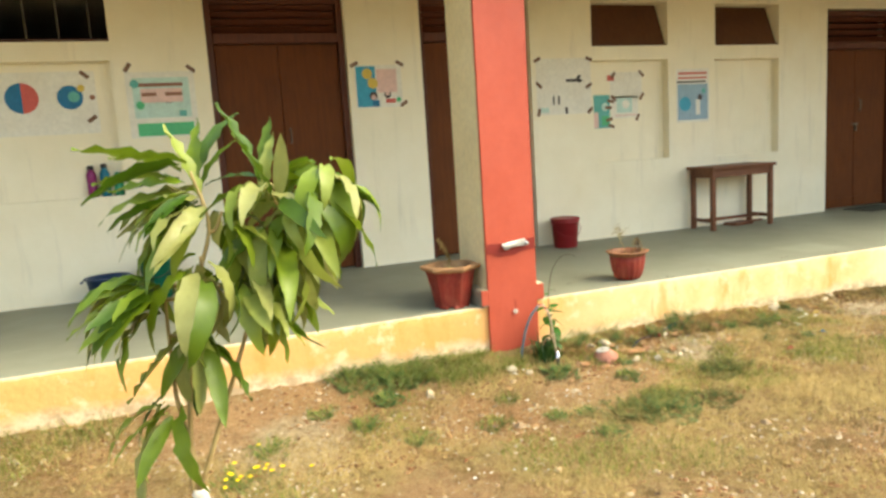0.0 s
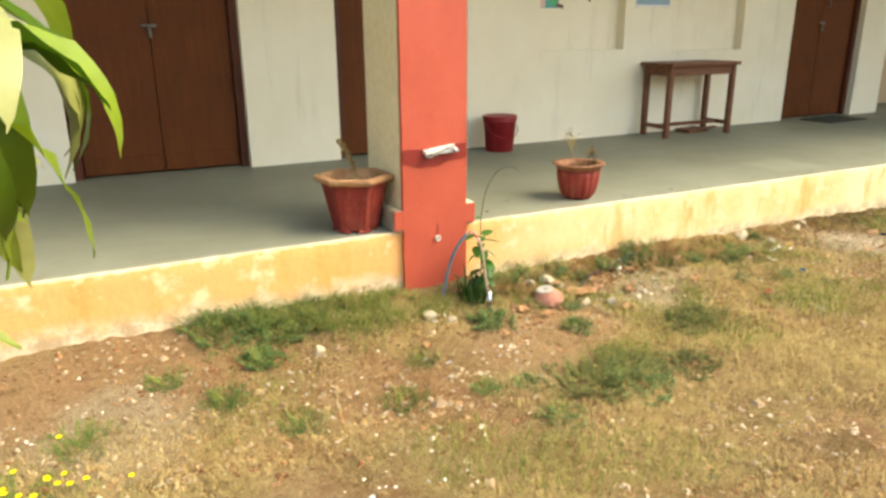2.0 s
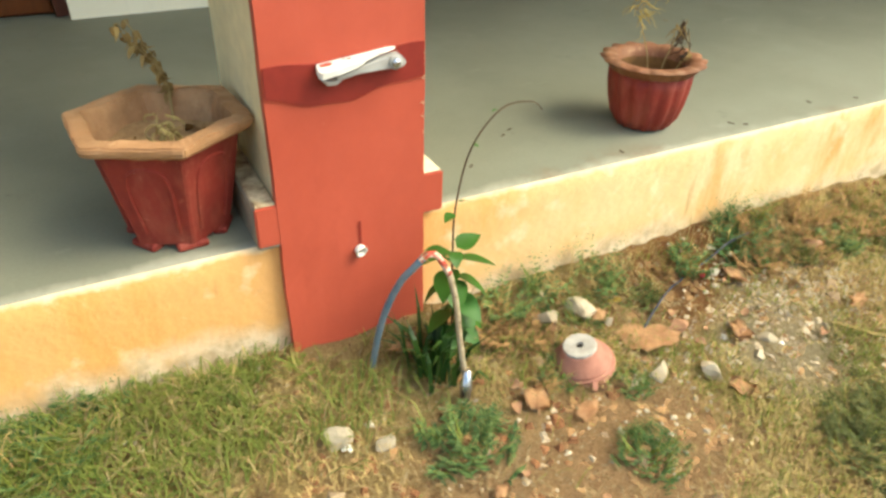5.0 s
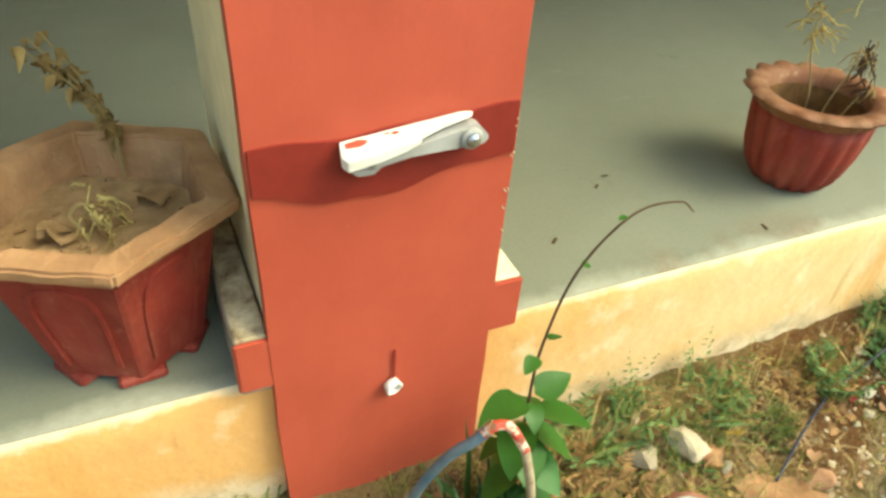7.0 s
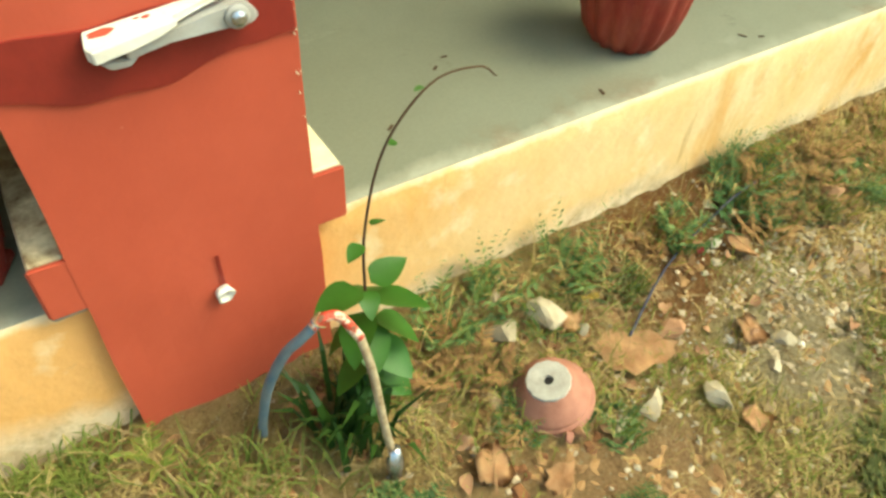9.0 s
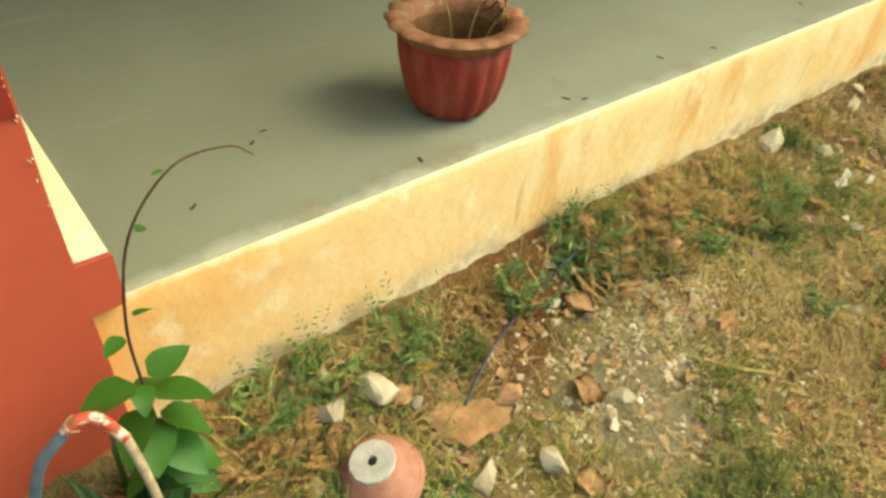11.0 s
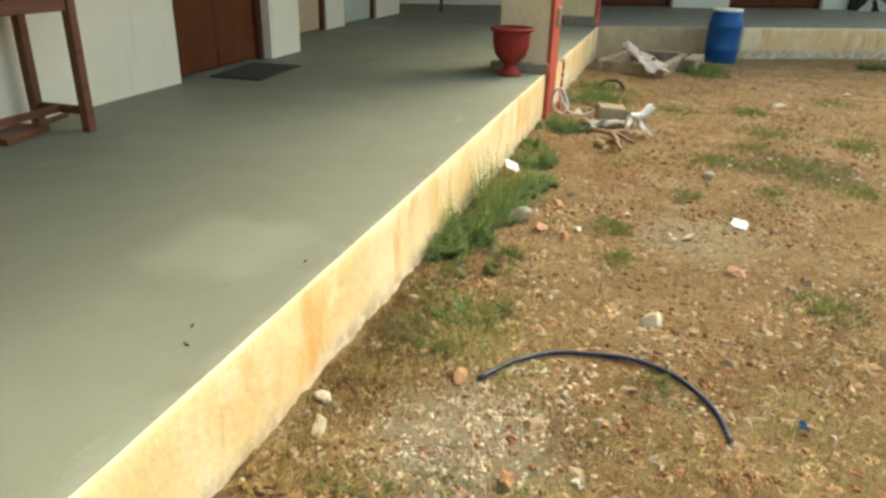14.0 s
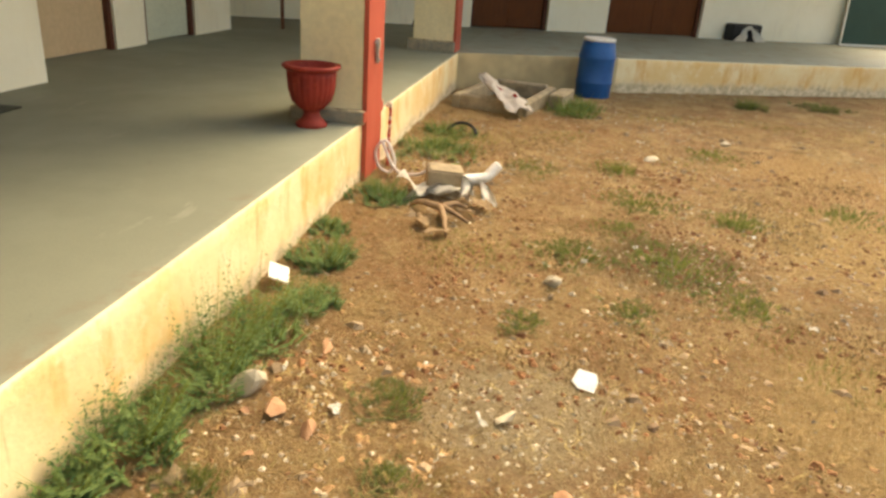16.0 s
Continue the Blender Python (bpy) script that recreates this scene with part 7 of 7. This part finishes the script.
for x, y, s, n in ((1.45, -0.40, 0.17, 420), (1.32, -0.33, 0.16, 300), (0.98, -0.36, 0.12, 90), (3.15, -0.50, 0.20, 1100), (2.9, -0.42, 0.22, 500), (3.4, -0.62, 0.2, 300), (1.5, -0.5, 0.16, 300), (5.6, -0.9, 0.3, 260), (4.2, -0.55, 0.25, 260), (2.3, -0.8, 0.3, 320), (6.3, -2.4, 0.4, 260), (5.2, -1.7, 0.4, 260), (0.5, -0.75, 0.25, 24), (-0.5, -0.6, 0.3, 60), (3.0, -0.12, 0.14, 220), (-1.35, -0.50, 0.22, 260), (4.75, -0.95, 0.16, 140), (5.0, -1.0, 0.14, 120), (2.6, -0.25, 0.16, 160), (4.9, -0.45, 0.18, 160), (7.1, -0.6, 0.22, 160), (2.2, -0.42, 0.18, 120), (-1.6, -0.85, 0.25, 200)):
    p = np.column_stack([R.normal(x, s, n), np.minimum(R.normal(y, s * 0.6, n), 0.0)])
    piles.append(np.column_stack([p, gz(p[:, 0], p[:, 1]) - 0.001]))
grit("gravel", np.concatenate(piles), 0.0047, CHIPS, "pale gravel and rubble chips in loose heaps", R)
pale = []
for x, y, s, n in ((1.55, -0.37, 0.17, 620), (1.66, -0.33, 0.14, 260), (1.02, -0.46, 0.14, 90), (3.08, -0.42, 0.20, 420), (0.90, -0.52, 0.16, 70), (4.79, -1.18, 0.16, 160), (2.45, -0.16, 0.14, 90), (3.9, -0.15, 0.18, 150)):
    p = np.column_stack([R.normal(x, s, n), np.minimum(R.normal(y, s * 0.6, n), 0.0)])
    pale.append(np.column_stack([p, gz(p[:, 0], p[:, 1]) + 0.001]))
grit("pale_gravel", np.concatenate(pale), 0.0042, GRAVEL, "pale grey gravel spilled on the soil", R)
pebs = np.concatenate([scatter(170, 2.2, 5.4, -1.6, -0.04, R, 65.0, -0.3, 0.4, 2.0), scatter(230, -2.5, 4.2, -2.4, 0.0, R, 61.0, -0.3, 0.5, 1.5), scatter(620, 3.5, 11.0, -4.2, 0.0, R, 63.0, -0.3, 0.5, 1.3)])
grit("pebbles", pebs, 0.014, STONE_MIX, "loose pale and brown pebbles on the soil", R)

edge = np.column_stack([R.normal(3.65, 0.32, 4200), -np.abs(R.normal(0, 0.15, 4200))])
edge = np.column_stack([edge, gz(edge[:, 0], edge[:, 1]) - 0.003])
deadp = np.concatenate([edge, scatter(9000, 1.2, 9.0, -3.4, 0.0, R, 43.0, 0.05, 0.5, 1.4), scatter(6000, -3.0, 3.0, -2.6, 0.0, R, 45.0, 0.0, 0.5, 1.8)])
blades("dead_grass", thinned(deadp, R), 0.026, 0.0013, DEAD, 1.2, "matted brown dead grass close to the soil", "grass", R)
DRIED = [leaf_mesh("dried_leaf", 0.055, 0.036, d, 0.5, BRICK, 5, 0.7) for d in (0.6, 1.2)]
r8 = random.Random(8)
for k in range(46):
    x, y = (r8.uniform(0.35, 2.2), -0.1 - abs(r8.gauss(0, 0.35))) if k < 34 else (r8.uniform(2.5, 5.0), -0.1 - abs(r8.gauss(0, 0.5)))
    ob = part("dry_leaf", DRIED[k % 2], BRICK)
    ob.matrix_world = pose(x, y, g(x, y) + 0.010, r8.uniform(-25, 25), r8.uniform(-30, 10), r8.uniform(0, 360)) @ Matrix.Scale(r8.uniform(0.5, 1.05), 4)
    tagged(ob, "curled dry brown leaf on the soil", "leaf", "dry leaves on the soil")
for x, y, a, b_, rz, mt, lb in ((1.91, -0.77, 0.06, 0.035, 20, INK_RED, "crumpled orange wrapper on the soil"), (2.33, -0.66, 0.035, 0.03, 0, INK_BLUE, "small blue plastic scrap on the soil"), (3.49, -1.41, 0.035, 0.025, 0, INK_BLUE, "small blue plastic scrap on the soil"), (2.23, -0.36, 0.03, 0.03, 0, INK_PINK, "small pink plastic scrap on the soil"), (0.94, -0.15, 0.04, 0.012, -20, INK_YEL, "thin yellow plastic strip on the soil"), (1.27, -0.17, 0.02, 0.025, 0, INK_RED, "small red plastic scrap on the soil"), (2.66, -0.30, 0.05, 0.02, 0, INK_YEL, "thin yellow plastic strip on the soil")):
    bm = bmesh.new()
    vs = [[bm.verts.new((a * (i / 3 - 0.5), b_ * (q / 2 - 0.5), 0.008 * math.sin(i * 2.1 + q * 1.3))) for q in range(3)] for i in range(4)]
    for p, q in zip(vs, vs[1:]):
        for j in range(2):
            bm.faces.new((p[j], p[j + 1], q[j + 1], q[j]))
    bmesh.ops.solidify(bm, geom=bm.faces[:], thickness=0.002)
    ob = part("plastic_scrap", bm, mt)
    ob.matrix_world = pose(x, y, g(x, y) + 0.016, 8, -6, rz)
    tagged(ob, lb, "litter")

# yellow flowers near the mango
r5 = random.Random(5)
t = thing("wildflower", "low weed with small bright yellow flowers", "flower", pose(-1.80, -0.93, g(-1.8, -0.93)))
for k in range(16):
    x, y = (r5.gauss(0, 0.07), r5.gauss(0, 0.05)) if k < 11 else (r5.gauss(0, 0.16), r5.gauss(0, 0.12))
    zz = g(-1.8 + x, -0.93 + y) - g(-1.8, -0.93)
    hgt = r5.uniform(0.03, 0.07)
    part("stalk", tube([(x, y, zz), (x + 0.004, y, zz + hgt)], 0.0012, 4), GRASS, t)
    bm = lathe([(0.002, 0), (0.010, 0.004), (0.012, 0.006), (0.003, 0.005)], 10, 5, lambda i: 0.006 if i in (1, 2) else 0, close=True)
    bmesh.ops.transform(bm, matrix=Matrix.Translation((x + 0.004, y, zz + hgt)), verts=bm.verts)
    part("flower_head", bm, PETAL, t)
weed(-1.80, -0.93, 0.22, 0.05, 90, WEED, 440, "low green weed under yellow flowers")
# small dark scraps on the floor
for k, (x, y) in enumerate(((0.863, 0.382), (0.82, 0.35), (1.093, 0.094), (1.579, 0.119), (1.62, 0.09), (2.883, 0.204), (2.80, 0.16), (2.0, 0.14), (2.2, 0.10), (3.35, 0.12), (0.62, 0.20))):
    bm = boxed(-0.009 - 0.002 * (k % 4), 0.008, -0.003, 0.004, 0, 0.002, bevel=0.0012)
    ob = part("debris", bm, TWIG)
    ob.matrix_world = pose(x, y, H + 0.0005, 0, 0, 40 * k)
    tagged(ob, "small dark scrap on the veranda floor", "litter", "scraps on the floor")
